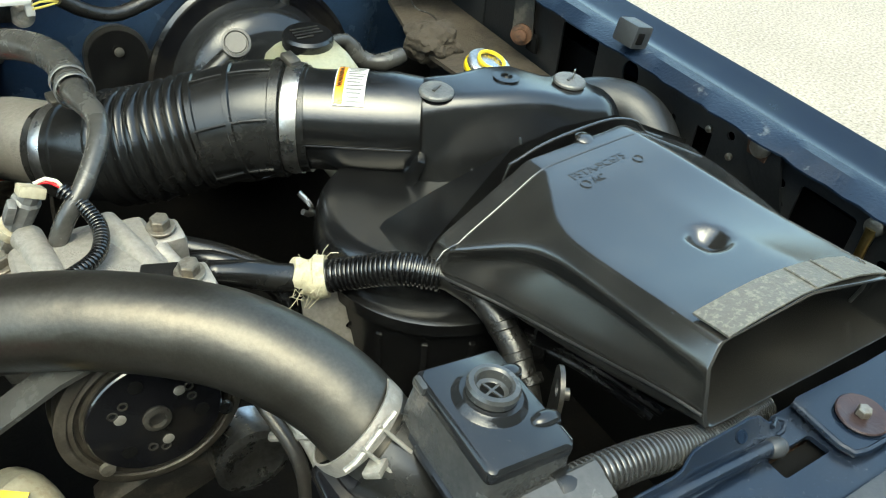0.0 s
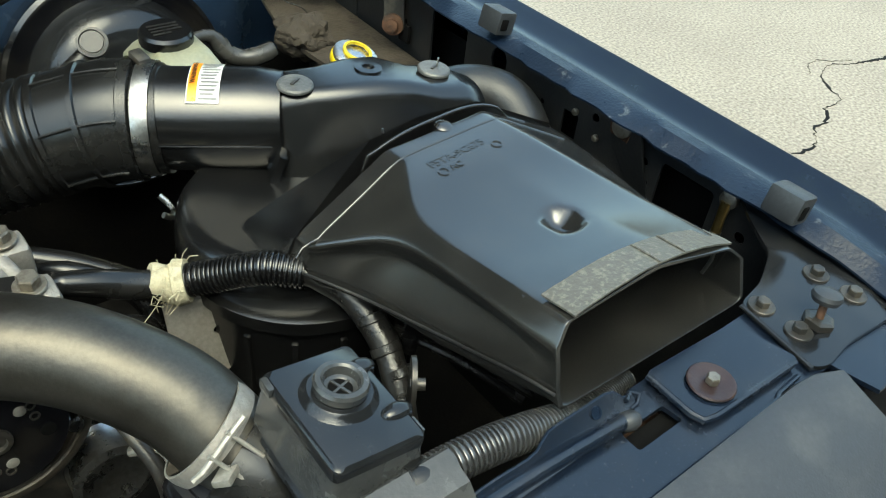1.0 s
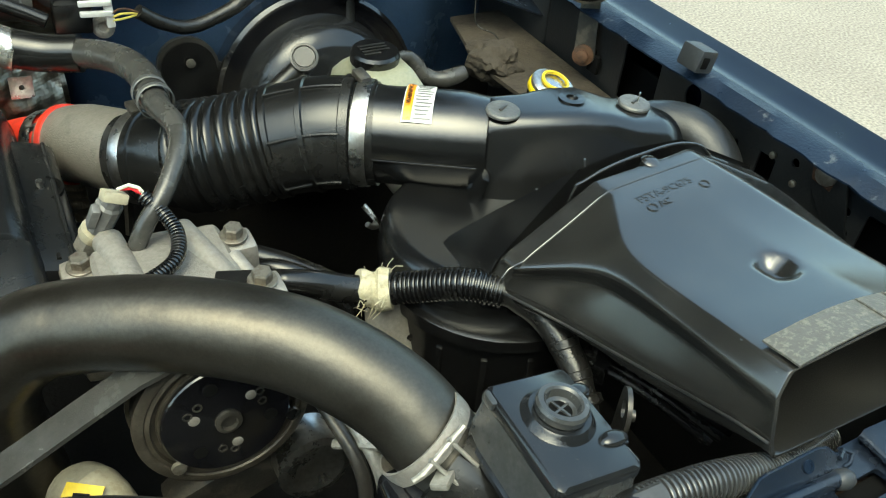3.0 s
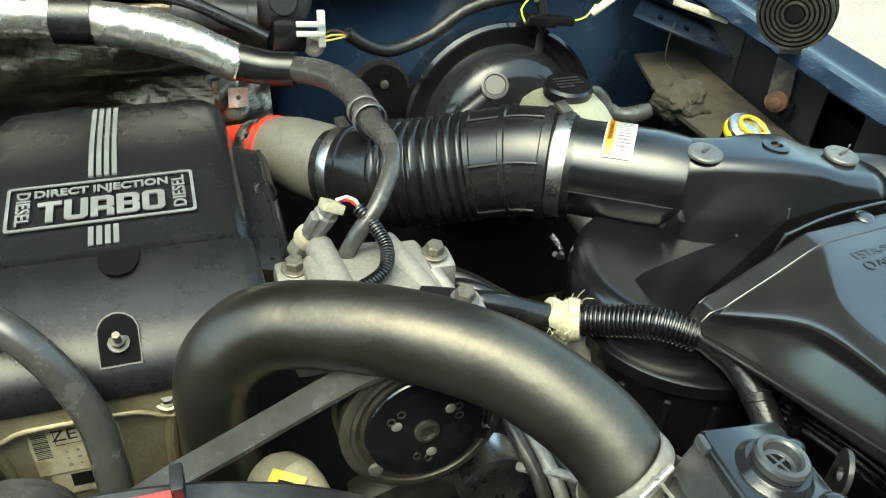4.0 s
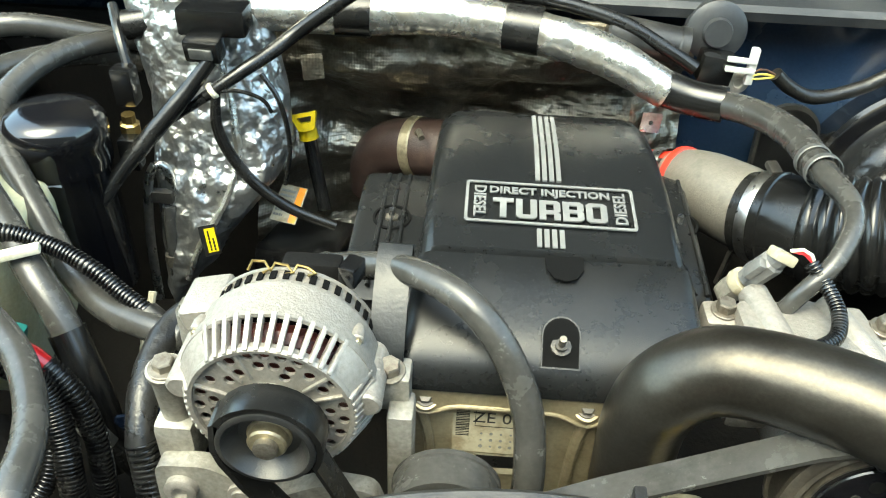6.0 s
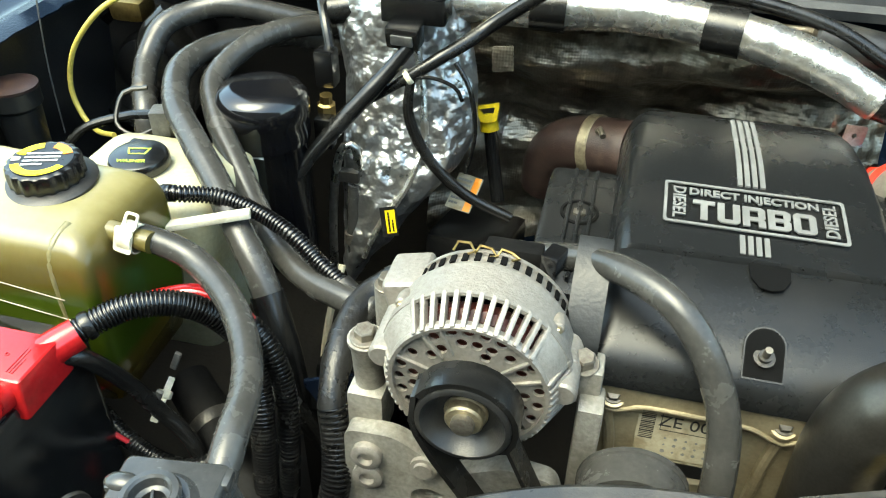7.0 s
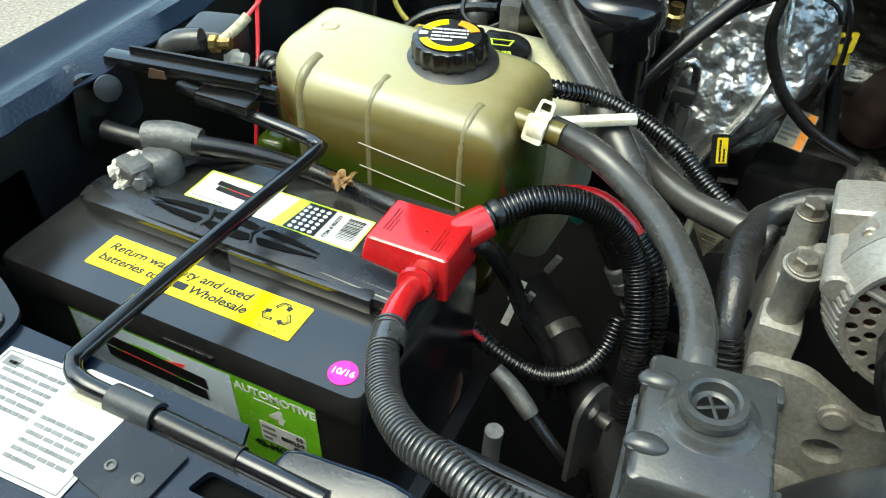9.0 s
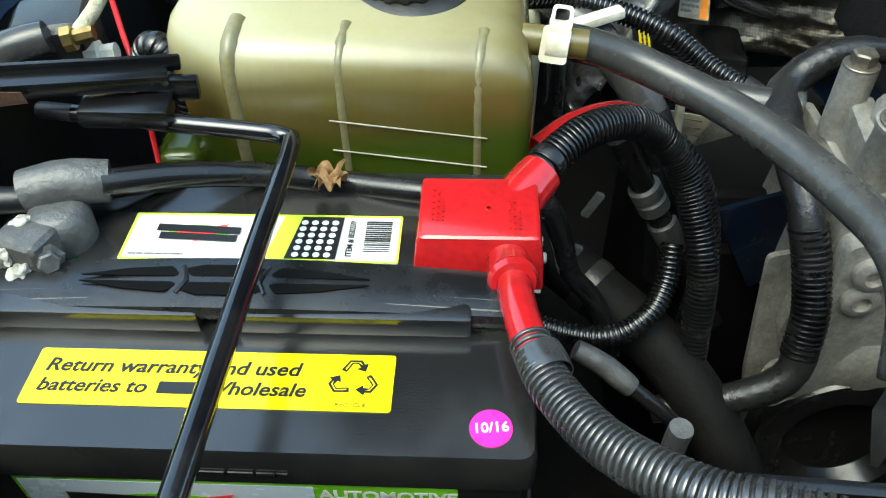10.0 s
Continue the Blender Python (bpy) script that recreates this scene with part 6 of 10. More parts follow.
    part("lime_edge", P(up(m, 0.0009), rect(0.148, 0.038, 0.001), 0.0002, [rect(0.1455, 0.0355, 0.001)]), M_STICK_LIME, w, smooth=0)
    part("lime_panel", P(shift(m, 0.013, 0, 0.0009), [(-0.010, -0.018), (0.024, -0.018), (0.028, 0.018), (-0.004, 0.018)], 0.0002), M_STICK_LIME, w, smooth=0)
    part("dot_panel", P(shift(m, 0.0275, 0, 0.0013), [(-0.0135, -0.017), (0.0135, -0.017), (0.0145, 0.017), (-0.0085, 0.017)], 0.0002), M_INK, w, smooth=0)
    bm = bmesh.new()
    for i in range(4):
        for j in range(6):
            plate(bm, shift(m, 0.0195 + 0.0056 * i + 0.0003 * j, -0.0142 + 0.0052 * j, 0.0017), disc(0.0019, n=12), 0.0002)
    part("dot", bm, M_STICK_W, w, smooth=0)
    part("lettering", words(shift(m, 0.0475, 0, 0.0009) @ Matrix.Rotation(radians(90), 4, "Z"), "ITEM # 850259", 0.0046, 0.0002, bold=0.0001), M_INK, w, smooth=0)
    bm = bmesh.new()
    rng = random.Random(2)
    for i in range(15):
        plate(bm, shift(m, 0.0617, -0.010 + 0.0017 * i, 0.0009), rect(0.014, rng.choice((0.0005, 0.0009, 0.0012))), 0.0002)
    part("barcode", bm, M_INK, w, smooth=0)
    logo(w, shift(m, -0.036, 0.003, 0.0009), 0.046)
    bars(w, shift(m, -0.045, -0.0145, 0.0009), 1, 0.05, 0.002, M_INKGREY, seed=4)
    mw = basis((x0 + 0.098, 0.3315, zt), (1, -0.0, 0), (0, 1, 0))
    part("lettering", words(up(mw, 0.0003), "DANGER / POISON", 0.0062, 0.0003, bold=0.0001), M_WHITEINK, d, smooth=0)
    part("warning_mark", P(shift(mw, -0.038, 0, 0.0003), [(-0.003, -0.0025), (0.003, -0.0025), (0, 0.003)], 0.0003), M_WHITEINK, d, smooth=0)
    bars(d, basis((x1 - 0.05, 0.3335, zt + 0.0003), (1, 0, 0), (0, 1, 0)), 2, 0.065, 0.005, M_WHITEINK, seed=9)
    m = basis((-0.557, 0.2375, zt + 0.0002), (1, 0.1, 0), (-0.1, 1, 0))
    pk = sticker(d, "date_sticker", m, disc(0.0098, n=32), M_STICK_PINK, "round magenta date sticker")
    part("lettering", words(up(m, 0.0007), "10/16", 0.0072, 0.0002, bold=0.00012), M_WHITEINK, pk, smooth=0)
    # front label
    f = basis((-0.6775, y0 + 0.0018, 0.9655), (1, 0, 0), (0, 0, 1))
    fl = sticker(d, "front_label", f, rect(0.212, 0.098, 0.001), M_STICK_G, "green and pale grey front label")
    part("pale_panel", P(shift(f, -0.033, -0.002, 0.0006), rect(0.142, 0.090), 0.0002), M_STICK_PALE, fl, smooth=0)
    logo(fl, shift(f, -0.034, 0.020, 0.0010), 0.098)
    g = shift(f, 0.073, 0, 0.0006)
    part("lettering", words(shift(g, 0, 0.036), "AUTOMOTIVE", 0.0112, 0.0002, bold=0.0003, width=0.92), M_STICK_W, fl, smooth=0)
    bars(fl, shift(g, 0, 0.0285), 1, 0.036, 0.0025, M_STICK_W, seed=3)
    part("lettering", words(shift(g, 0, 0.0165), "4", 0.020, 0.0002, bold=0.0008, width=1.2), M_STICK_W, fl, smooth=0)
    wp = part("white_panel", P(shift(g, 0.002, -0.006), rect(0.038, 0.022, 0.0008), 0.0002), M_STICK_W, fl, smooth=0)
    for k, tx in enumerate(("65", "850259", "850")):
        part("lettering", words(shift(g, 0.0195, 0.001 - 0.007 * k, 0.0004), tx, 0.0064, 0.0002, "RIGHT", 0.0002), M_INK, wp, smooth=0)
    bars(wp, shift(g, -0.009, -0.006, 0.0004), 3, 0.012, 0.019, M_INKGREY, seed=8)
    part("lettering", words(shift(g, 0, -0.024), "42-MONTH", 0.0105, 0.0002, bold=0.0004, width=0.95), M_INK, fl, smooth=0)
    bars(d, basis((-0.655, y0 - 0.0005, 1.0225), (1, 0, 0), (0, 0, 1)), 1, 0.07, 0.006, M_BATT_HANDLE, name="embossed_line", thick=0.0008, seed=6)
    return d


def logo(parent, m, w):
    """A trade mark as plain shapes: a green lens, a red wedge and two dark slabs."""
    part("green_lens", P(m, [(w * 0.36 * math.cos(a), w * 0.135 * math.sin(a)) for a in (2 * math.pi * i / 28 for i in range(28))], 0.0002), M_STICK_G, parent, smooth=0)
    part("red_wedge", P(up(m, 0.0003), [(-w * 0.30, -w * 0.02), (w * 0.34, w * 0.15), (w * 0.22, -w * 0.02), (w * 0.0, -w * 0.16)], 0.0002), M_STICK_RED, parent, smooth=0)
    part("dark_slab", P(up(m, 0.0006), [(-w * 0.5, w * 0.135), (w * 0.5, w * 0.085), (w * 0.5, -w * 0.035), (-w * 0.5, w * 0.015)], 0.0002), M_INK, parent, smooth=0)
    part("dark_slab", P(up(m, 0.0006), [(-w * 0.44, -w * 0.01), (w * 0.48, -w * 0.056), (w * 0.48, -w * 0.17), (-w * 0.44, -w * 0.125)], 0.0002), M_INK, parent, smooth=0)


M_BATT = mat("black_battery_case", (0.012, 0.0118, 0.0115), 0.16, spot=(0.035, 0.0335, 0.030), spot_scale=16, spot_at=(0.45, 0.85), bump=0.05, bump_scale=900, rough_var=0.08, spec=0.9)
M_BATT_HANDLE = mat("black_strap_handle", (0.008, 0.008, 0.0085), 0.27, spot=(0.02, 0.02, 0.02), spot_scale=30, spot_at=(0.45, 0.8), bump=0.05, spec=0.6)
battery()


def coolant_bottle():
    d = thing("coolant_bottle", (-0.63, 0.50, 0.93), "translucent amber coolant bottle, half full, with a black cap", "coolant bottle")
    bm = bmesh.new()
    secs = []
    for z, x0, x1, y0, y1, ch, r in ((0.93, -0.60, -0.547, 0.440, 0.545, 0.012, 0.014), (0.935, -0.612, -0.541, 0.434, 0.552, 0.012, 0.015), (0.965, -0.615, -0.537, 0.432, 0.555, 0.014, 0.015), (0.975, -0.735, -0.535, 0.431, 0.557, 0.026, 0.012), (0.983, -0.754, -0.534, 0.430, 0.558, 0.032, 0.012),
                                     (0.996, -0.759, -0.533, 0.4295, 0.559, 0.034, 0.012), (1.06, -0.760, -0.533, 0.430, 0.560, 0.034, 0.012), (1.090, -0.760, -0.533, 0.431, 0.560, 0.034, 0.012), (1.100, -0.759, -0.534, 0.4325, 0.559, 0.034, 0.013), (1.1085, -0.756, -0.537, 0.437, 0.557, 0.033, 0.014),
                                     (1.1145, -0.751, -0.542, 0.444, 0.553, 0.031, 0.015), (1.1185, -0.743, -0.551, 0.454, 0.547, 0.028, 0.015), (1.1205, -0.730, -0.565, 0.468, 0.539, 0.022, 0.014), (1.1215, -0.71, -0.59, 0.482, 0.528, 0.012, 0.008)):
        tilt = 0.05 * min(1.0, max(0.0, (z - 1.05) / 0.05))
        secs.append([V(x, y, z - tilt * (x + 0.742)) for x, y in round_poly([(x0 + 1.4 * ch, y0), (x1, y0), (x1, y1), (x0, y1), (x0, y0 + ch)], r, 6)])
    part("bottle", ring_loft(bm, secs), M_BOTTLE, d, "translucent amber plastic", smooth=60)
    for x, dz, r in ((-0.647, 0.0, 0.0042), (-0.566, -0.004, 0.0042), (-0.711, 0.003, 0.0055)):
        part("moulded_rib", T([(x, 0.4296 + 0.85 * r, 0.985), (x, 0.4298 + 0.85 * r, 1.05), (x, 0.4312 + 0.85 * r, 1.088 + dz), (x, 0.4368 + 0.5 * r, 1.1000 + dz), (x + 0.001, 0.447, 1.1080 + dz), (x + 0.003, 0.463, 1.1120 + dz)], r, 16), M_BOTTLERIB, d, "pale thick moulded rib")
    for z in (1.046, 1.068):
        part("level_mark", T([(-0.655, 0.4288, z), (-0.60, 0.4288, z - 0.007), (-0.560, 0.4288, z - 0.012)], 0.0005, 6), M_CREAMLABEL, d)
    part("foot", B((-0.768, 0.475, 1.004), (0.034, 0.05, 0.036), 0.012, (0, 0, 0), 4), M_BOTTLE, d, "pale mounting lug")
    part("foot_lip", B((-0.775, 0.472, 0.987), (0.050, 0.055, 0.008), 0.003, (0, 0, 0), 2), M_BOTTLE, d)
    part("moulding_dot", L((-0.725, 0.507, 1.1190), (-0.05, 0, 1), [(0.0085, 0), (0.0085, 0.0014), (0.007, 0.0020), (0.0058, 0.0010), (0.0, 0.0006)], 24), M_BOTTLE, d)
    c = V(-0.6115, 0.509, 1.1128)
    cap = part("cap_flange", L(c, (0, -0.05, 1), [(0.036, -0.006), (0.0390, -0.002), (0.0402, 0.0005), (0.0402, 0.0022), (0.0385, 0.0034), (0.033, 0.0055), (0.030, 0.006)], 56), M_PLASTIC_DUSTY, d, "wide black collar")
    part("cap", L(c + V(0, 0, 0.005), (0, -0.05, 1), [(0.0300, 0), (0.0300, 0.0135), (0.0290, 0.0165), (0.0268, 0.0177), (0.0, 0.0179)], 72, teeth=18, tooth=0.0016), M_PLASTIC, cap, "black ridged cap")
    top = basis(c + V(0, -0.0014, 0.0232), (0.95, 0.3, 0), (-0.3, 0.95, 0.05))
    cr = part("cap_print", P(top, disc(0.0255, n=40), 0.0004), M_INK, cap, "black cap face with yellow and white print", smooth=0)
    for a0, a1, r0, r1, mt in ((20, 75, 0.017, 0.025, M_STICK_O), (100, 160, 0.017, 0.025, M_STICK_Y), (200, 330, 0.018, 0.025, M_STICK_Y), (170, 185, 0.018, 0.025, M_STICK_W)):
        arc = [(r1 * math.cos(radians(a)), r1 * math.sin(radians(a))) for a in range(a0, a1 + 1, 5)] + [(r0 * math.cos(radians(a)), r0 * math.sin(radians(a))) for a in range(a1, a0 - 1, -5)]
        part("print_arc", P(up(top, 0.0006), arc, 0.0003), mt, cr, smooth=0)
    bars(cr, up(top, 0.0006), 4, 0.03, 0.022, M_STICK_W, seed=11)
    # outlet spout and spring clamp
    part("spout", C((-0.540, 0.480, 1.0945), (-0.500, 0.476, 1.092), 0.0095), M_BOTTLE, d)
    return d


coolant_bottle()


def washer_bottle():
    d = thing("washer_bottle", (-0.61, 0.64, 0.9), "yellowed white washer fluid bottle with a black printed cap", "washer bottle")
    bm = bmesh.new()
    secs = [[V(x, y, z) for x, y in rect(w, l, r, (-0.605, 0.645), 6)] for w, l, z, r in ((0.14, 0.12, 0.86, 0.02), (0.17, 0.135, 0.9, 0.025), (0.175, 0.138, 1.02, 0.025), (0.17, 0.134, 1.04, 0.025), (0.155, 0.12, 1.049, 0.025), (0.10, 0.09, 1.053, 0.02))]
    part("bottle", ring_loft(bm, secs), M_WASHER, d, "", smooth=60)
    c = V(-0.616, 0.637, 1.053)
    cap = part("cap", L(c, (0, -0.05, 1), [(0.029, 0), (0.031, 0.003), (0.031, 0.010), (0.029, 0.014), (0.026, 0.0155), (0.0, 0.016)], 48), M_PLASTIC, d, "black hinged cap with yellow print")
    m = basis(c + V(0, -0.0008, 0.0162), (0.97, 0.22, 0), (-0.22, 0.97, 0.05))
    part("lettering", words(shift(m, -0.002, -0.015), "WASHER", 0.0075, 0.0003), M_STICK_LIME, cap, smooth=0)
    part("screen_mark", P(shift(m, 0, 0.003), [(-0.009, -0.005), (0.009, -0.005), (0.012, 0.006), (-0.012, 0.006)], 0.0003, [[(-0.0075, -0.004), (0.0075, -0.004), (0.010, 0.005), (-0.010, 0.005)]]), M_STICK_LIME, cap, smooth=0)
    part("hinge", B(c + V(-0.02, 0.027, 0.006), (0.014, 0.014, 0.012), 0.003), M_PLASTIC, d)
    bk = part("bracket_bar", B((-0.50, 0.56, 1.058), (0.080, 0.011, 0.007), 0.002, (0, -6, 22)), M_CREAM, d, "cream plastic strap")
    return d


washer_bottle()


# ---- hoses and looms ----
def hose(name, pts, r, material, label, rib=None, seg=16, parts=(), group="", step=0.008, wob=0.0, category="hose"):
    p = path(pts, 0.02)
    d = thing(name, tuple(p[len(p) // 2]), label, category, group)
    part("hose" if not rib else "sleeve", T(pts, r, seg, rib, step, wob=wob), material, d, smooth=180 if not rib else 40)
    return d


FOIL_LINE = [(-0.36, 0.93, 1.150), (-0.244, 0.955, 1.143), (-0.14, 0.955, 1.148), (-0.043, 0.937, 1.143), (0.05, 0.912, 1.128), (0.124, 0.885, 1.100)]
fh = hose("foil_wrapped_hose", FOIL_LINE, [0.024, 0.025, 0.025, 0.025, 0.024, 0.021], M_FOILSLEEVE, "silver foil sleeved hose across the firewall", seg=28, step=0.004, wob=0.05)
for x, y, z, dy in ((-0.244, 0.955, 1.143, 0.02), (-0.043, 0.937, 1.143, -0.22)):
    part("strap", L((x, y, z), (1, dy, -0.02), [(0.0262, -0.021), (0.0275, -0.021), (0.0275, 0.021), (0.0262, 0.021)], 32, cap0=False, cap1=False), M_RUBBER, fh, "black rubber strap")
part("black_end", T([(-0.50, 0.90, 1.135), (-0.43, 0.915, 1.145), (-0.36, 0.93, 1.150)], 0.017, 20), M_RUBBER, fh)
part("joint_sleeve", T([(0.118, 0.888, 1.103), (0.15, 0.876, 1.098), (0.182, 0.862, 1.099)], [0.021, 0.020, 0.020], 24), M_RUBBER, fh, "thick black rubber sleeve")
part("rubber_end", T([(0.178, 0.864, 1.099), (0.20, 0.83, 1.108), (0.217, 0.79, 1.115), (0.224, 0.74, 1.122), (0.222, 0.69, 1.126)], [0.0155, 0.0152, 0.0150, 0.0150], 24), M_HOSE, fh, "bent black rubber hose")

cv = hose("breather_hose", [(0.222, 0.70, 1.126), (0.221, 0.66, 1.132), (0.226, 0.62, 1.133), (0.220, 0.59, 1.128), (0.20, 0.56, 1.112), (0.178, 0.548, 1.09), (0.165, 0.55, 1.06)], [0.0150, 0.0110, 0.0090, 0.0080, 0.0075, 0.0075], M_HOSE, "grey-black breather hose over the intake boot")
for y, z in ((0.70, 1.126), (0.675, 1.130)):
    part("spring_clamp", L((0.2215, y, z), (0, -1, 0.12), [(0.0156, -0.004), (0.0166, -0.003), (0.0166, 0.003), (0.0156, 0.004)], 28, cap0=False, cap1=False), M_LEAD, cv)

c1_ = hose("coolant_hose", [(-0.225, 0.575, 1.060), (-0.185, 0.553, 1.083), (-0.149, 0.535, 1.099), (-0.127, 0.516, 1.109), (-0.102, 0.498, 1.111), (-0.081, 0.482, 1.106), (-0.062, 0.469, 1.088), (-0.047, 0.459, 1.063), (-0.037, 0.449, 1.037), (-0.033, 0.438, 1.010), (-0.032, 0.428, 0.975), (-0.035, 0.42, 0.92), (-0.04, 0.415, 0.86)], [0.0115, 0.0118, 0.0118, 0.0118, 0.0120, 0.0122, 0.0125, 0.0128, 0.0128, 0.0128], M_HOSE, "thick dark rubber coolant hose curving over the engine cover", seg=24)

dh = hose("overflow_hose", [(-0.522, 0.482, 1.093), (-0.498, 0.484, 1.087), (-0.472, 0.482, 1.079), (-0.445, 0.468, 1.073), (-0.420, 0.447, 1.070), (-0.400, 0.424, 1.068), (-0.381, 0.394, 1.066), (-0.367, 0.360, 1.067), (-0.360, 0.328, 1.069), (-0.357, 0.300, 1.058), (-0.360, 0.275, 1.03)], 0.0115, M_HOSE, "grey rubber hose from the coolant bottle", seg=24)
sc = part("spring_clamp", L((-0.5185, 0.4775, 1.0935), (0.97, -0.1, -0.12), [(0.0118, -0.0065), (0.0130, -0.0065), (0.0130, 0.0065), (0.0118, 0.0065)], 28, cap0=False, cap1=False), M_CREAM, dh, "pale plated spring clamp")
part("clamp_window", P(basis((-0.5205, 0.4685, 1.0965), (0.96, -0.1, -0.1), (0, 0.35, 1)), round_poly([(-0.0085, -0.011), (0.0085, -0.011), (0.0085, 0.011), (-0.0085, 0.011)], 0.003), 0.0014, [rect(0.010, 0.014, 0.002)]), M_CREAM, sc, smooth=0)
part("clamp_ear", P(basis((-0.517, 0.4765, 1.1060), (0.96, -0.1, -0.1), (0, 0.6, 0.8)), round_poly([(-0.0070, -0.003), (0.0070, -0.003), (0.0062, 0.011), (-0.0062, 0.011)], 0.003), 0.0014, [rect(0.0085, 0.0085, 0.002, (0, 0.0045))]), M_CREAM, sc, smooth=0)

bl = hose("battery_cable_loom", [(-0.547, 0.330, 1.047), (-0.545, 0.300, 1.056), (-0.5400, 0.271, 1.060), (-0.531, 0.244, 1.062), (-0.511, 0.211, 1.070), (-0.482, 0.185, 1.082), (-0.455, 0.174, 1.090), (-0.425, 0.164, 1.093), (-0.38, 0.160, 1.092), (-0.33, 0.162, 1.089)], [0.0092, 0.0088, 0.0085, 0.0072, 0.0070, 0.0070, 0.0070, 0.0070], M_RED, "red booted cable in grey-black split loom", seg=20, category="cable")
part("loom", T([(-0.5400, 0.271, 1.060), (-0.531, 0.244, 1.062), (-0.511, 0.211, 1.070), (-0.482, 0.185, 1.082), (-0.455, 0.174, 1.090), (-0.425, 0.164, 1.093), (-0.38, 0.160, 1.092), (-0.33, 0.162, 1.089)], [0.0102, 0.0106, 0.0108, 0.0110, 0.0112], 24, rib=(0.0029, 0.0021)), M_LOOMGREY, bl, "ribbed grey-black split loom")
band_on("tape_wrap", [(-0.5385, 0.271, 1.061), (-0.529, 0.246, 1.062), (-0.508, 0.214, 1.070)], 0.32, 0.0108, 0.014, M_LOOMGREY, bl, "smooth grey tape turn")
part("boot_collar", L((-0.5465, 0.316, 1.0525), (0.1, -0.9, 0.3), [(0.0115, -0.004), (0.013, 0), (0.0115, 0.004)], 24), M_RED, bl)


def red_terminal():
    d = thing("terminal_boot", (-0.565, 0.36, 1.04), "bright red plastic boot over the battery terminal", "terminal cover")
    bm = bmesh.new()
    ring_loft(bm, [[V(x, y, z) for x, y in rect(w, l, 0.003, (-0.564 + dx, 0.361 + dy), 4)] for w, l, dx, dy, z in ((0.070, 0.056, 0, -0.003, 1.030), (0.069, 0.054, 0, -0.002, 1.046), (0.066, 0.051, 0, 0, 1.0575), (0.064, 0.049, 0, 0, 1.0605), (0.061, 0.046, 0, 0, 1.0615))])
    part("boot", bm, M_RED, d, smooth=30)
    part("neck", T([(-0.548, 0.372, 1.046), (-0.538, 0.388, 1.050), (-0.529, 0.400, 1.053)], [0.0145, 0.0145, 0.0135], 24), M_RED, d)
    part("foot", T([(-0.549, 0.345, 1.044), (-0.548, 0.330, 1.047), (-0.547, 0.314, 1.052)], [0.0125, 0.0122, 0.0118], 24), M_RED, d)
    bars(d, basis((-0.586, 0.362, 1.0617), (0, 1, 0), (-1, 0, 0.0)), 3, 0.026, 0.008, M_RED, name="embossed_line", thick=0.0006, seed=5)
    bars(d, basis((-0.545, 0.356, 1.0617), (0, 1, 0), (-1, 0, 0.0)), 3, 0.026, 0.008, M_RED, name="embossed_line", thick=0.0006, seed=15)
    part("pin_mark", L((-0.559, 0.360, 1.0615), (0, 0, 1), [(0.0022, 0), (0.0022, 0.0006), (0.0012, 0.0006), (0.0010, 0.0), (0, 0)], 16), M_RED, d)
    return d


red_terminal()
c2_ = hose("starter_cable_loom", [(-0.534, 0.396, 1.052), (-0.520, 0.413, 1.057), (-0.500, 0.431, 1.061), (-0.474, 0.450, 1.054), (-0.449, 0.464, 1.034), (-0.427, 0.468, 1.002), (-0.412, 0.452, 0.966), (-0.405, 0.435, 0.935), (-0.403, 0.420, 0.88), (-0.402, 0.400, 0.806), (-0.402, 0.39, 0.74)], 0.0112, M_LOOM, "glossy black split loom looping from the red boot", rib=(0.0030, 0.0019), seg=20, category="cable")
band_on("loom_end", [(-0.534, 0.396, 1.052), (-0.520, 0.413, 1.057), (-0.500, 0.431, 1.061)], 0.30, 0.0117, 0.007, M_RUBBER, c2_, "smooth black end turn")
c3_ = hose("engine_harness_loom", [(-0.552, 0.575, 1.070), (-0.535, 0.573, 1.073), (-0.503, 0.590, 1.064), (-0.462, 0.588, 1.054), (-0.425, 0.577, 1.042), (-0.395, 0.567, 1.022), (-0.362, 0.553, 1.006), (-0.345, 0.54, 0.995)], 0.0085, M_LOOM, "black split loom running from the washer bottle", rib=(0.0036, 0.0020), seg=16, category="cable")
c5_ = hose("heater_hose", [(-0.44, 0.97, 1.04), (-0.54, 0.93, 1.085), (-0.61, 0.86, 1.10), (-0.640, 0.79, 1.098), (-0.612, 0.715, 1.090), (-0.565, 0.662, 1.077), (-0.522, 0.620, 1.060), (-0.476, 0.572, 1.038), (-0.449, 0.548, 1.014), (-0.432, 0.532, 0.985)], 0.0145, M_HOSE, "grey-black rubber heater hose", seg=22)
c6_ = hose("heater_hose", [(-0.44, 0.99, 1.06), (-0.51, 0.94, 1.10), (-0.572, 0.87, 1.108), (-0.602, 0.79, 1.088), (-0.577, 0.733, 1.067), (-0.535, 0.685, 1.044), (-0.497, 0.644, 1.022), (-0.458, 0.602, 1.010), (-0.41, 0.565, 1.004), (-0.365, 0.545, 1.005), (-0.33, 0.535, 1.005)], 0.0135, M_HOSE, "grey-black rubber heater hose", seg=22)
tl = hose("taped_harness", [(-0.25, 0.575, 1.03), (-0.30, 0.572, 1.03), (-0.337, 0.556, 1.012), (-0.348, 0.516, 1.006), (-0.346, 0.474, 0.996), (-0.342, 0.445, 0.975), (-0.334, 0.422, 0.93), (-0.333, 0.402, 0.885)], [0.009, 0.0115, 0.013, 0.0135, 0.0132, 0.0110, 0.0095, 0.009], M_TAPE, "harness wrapped in dusty black tape", seg=18, wob=0.12, category="cable")
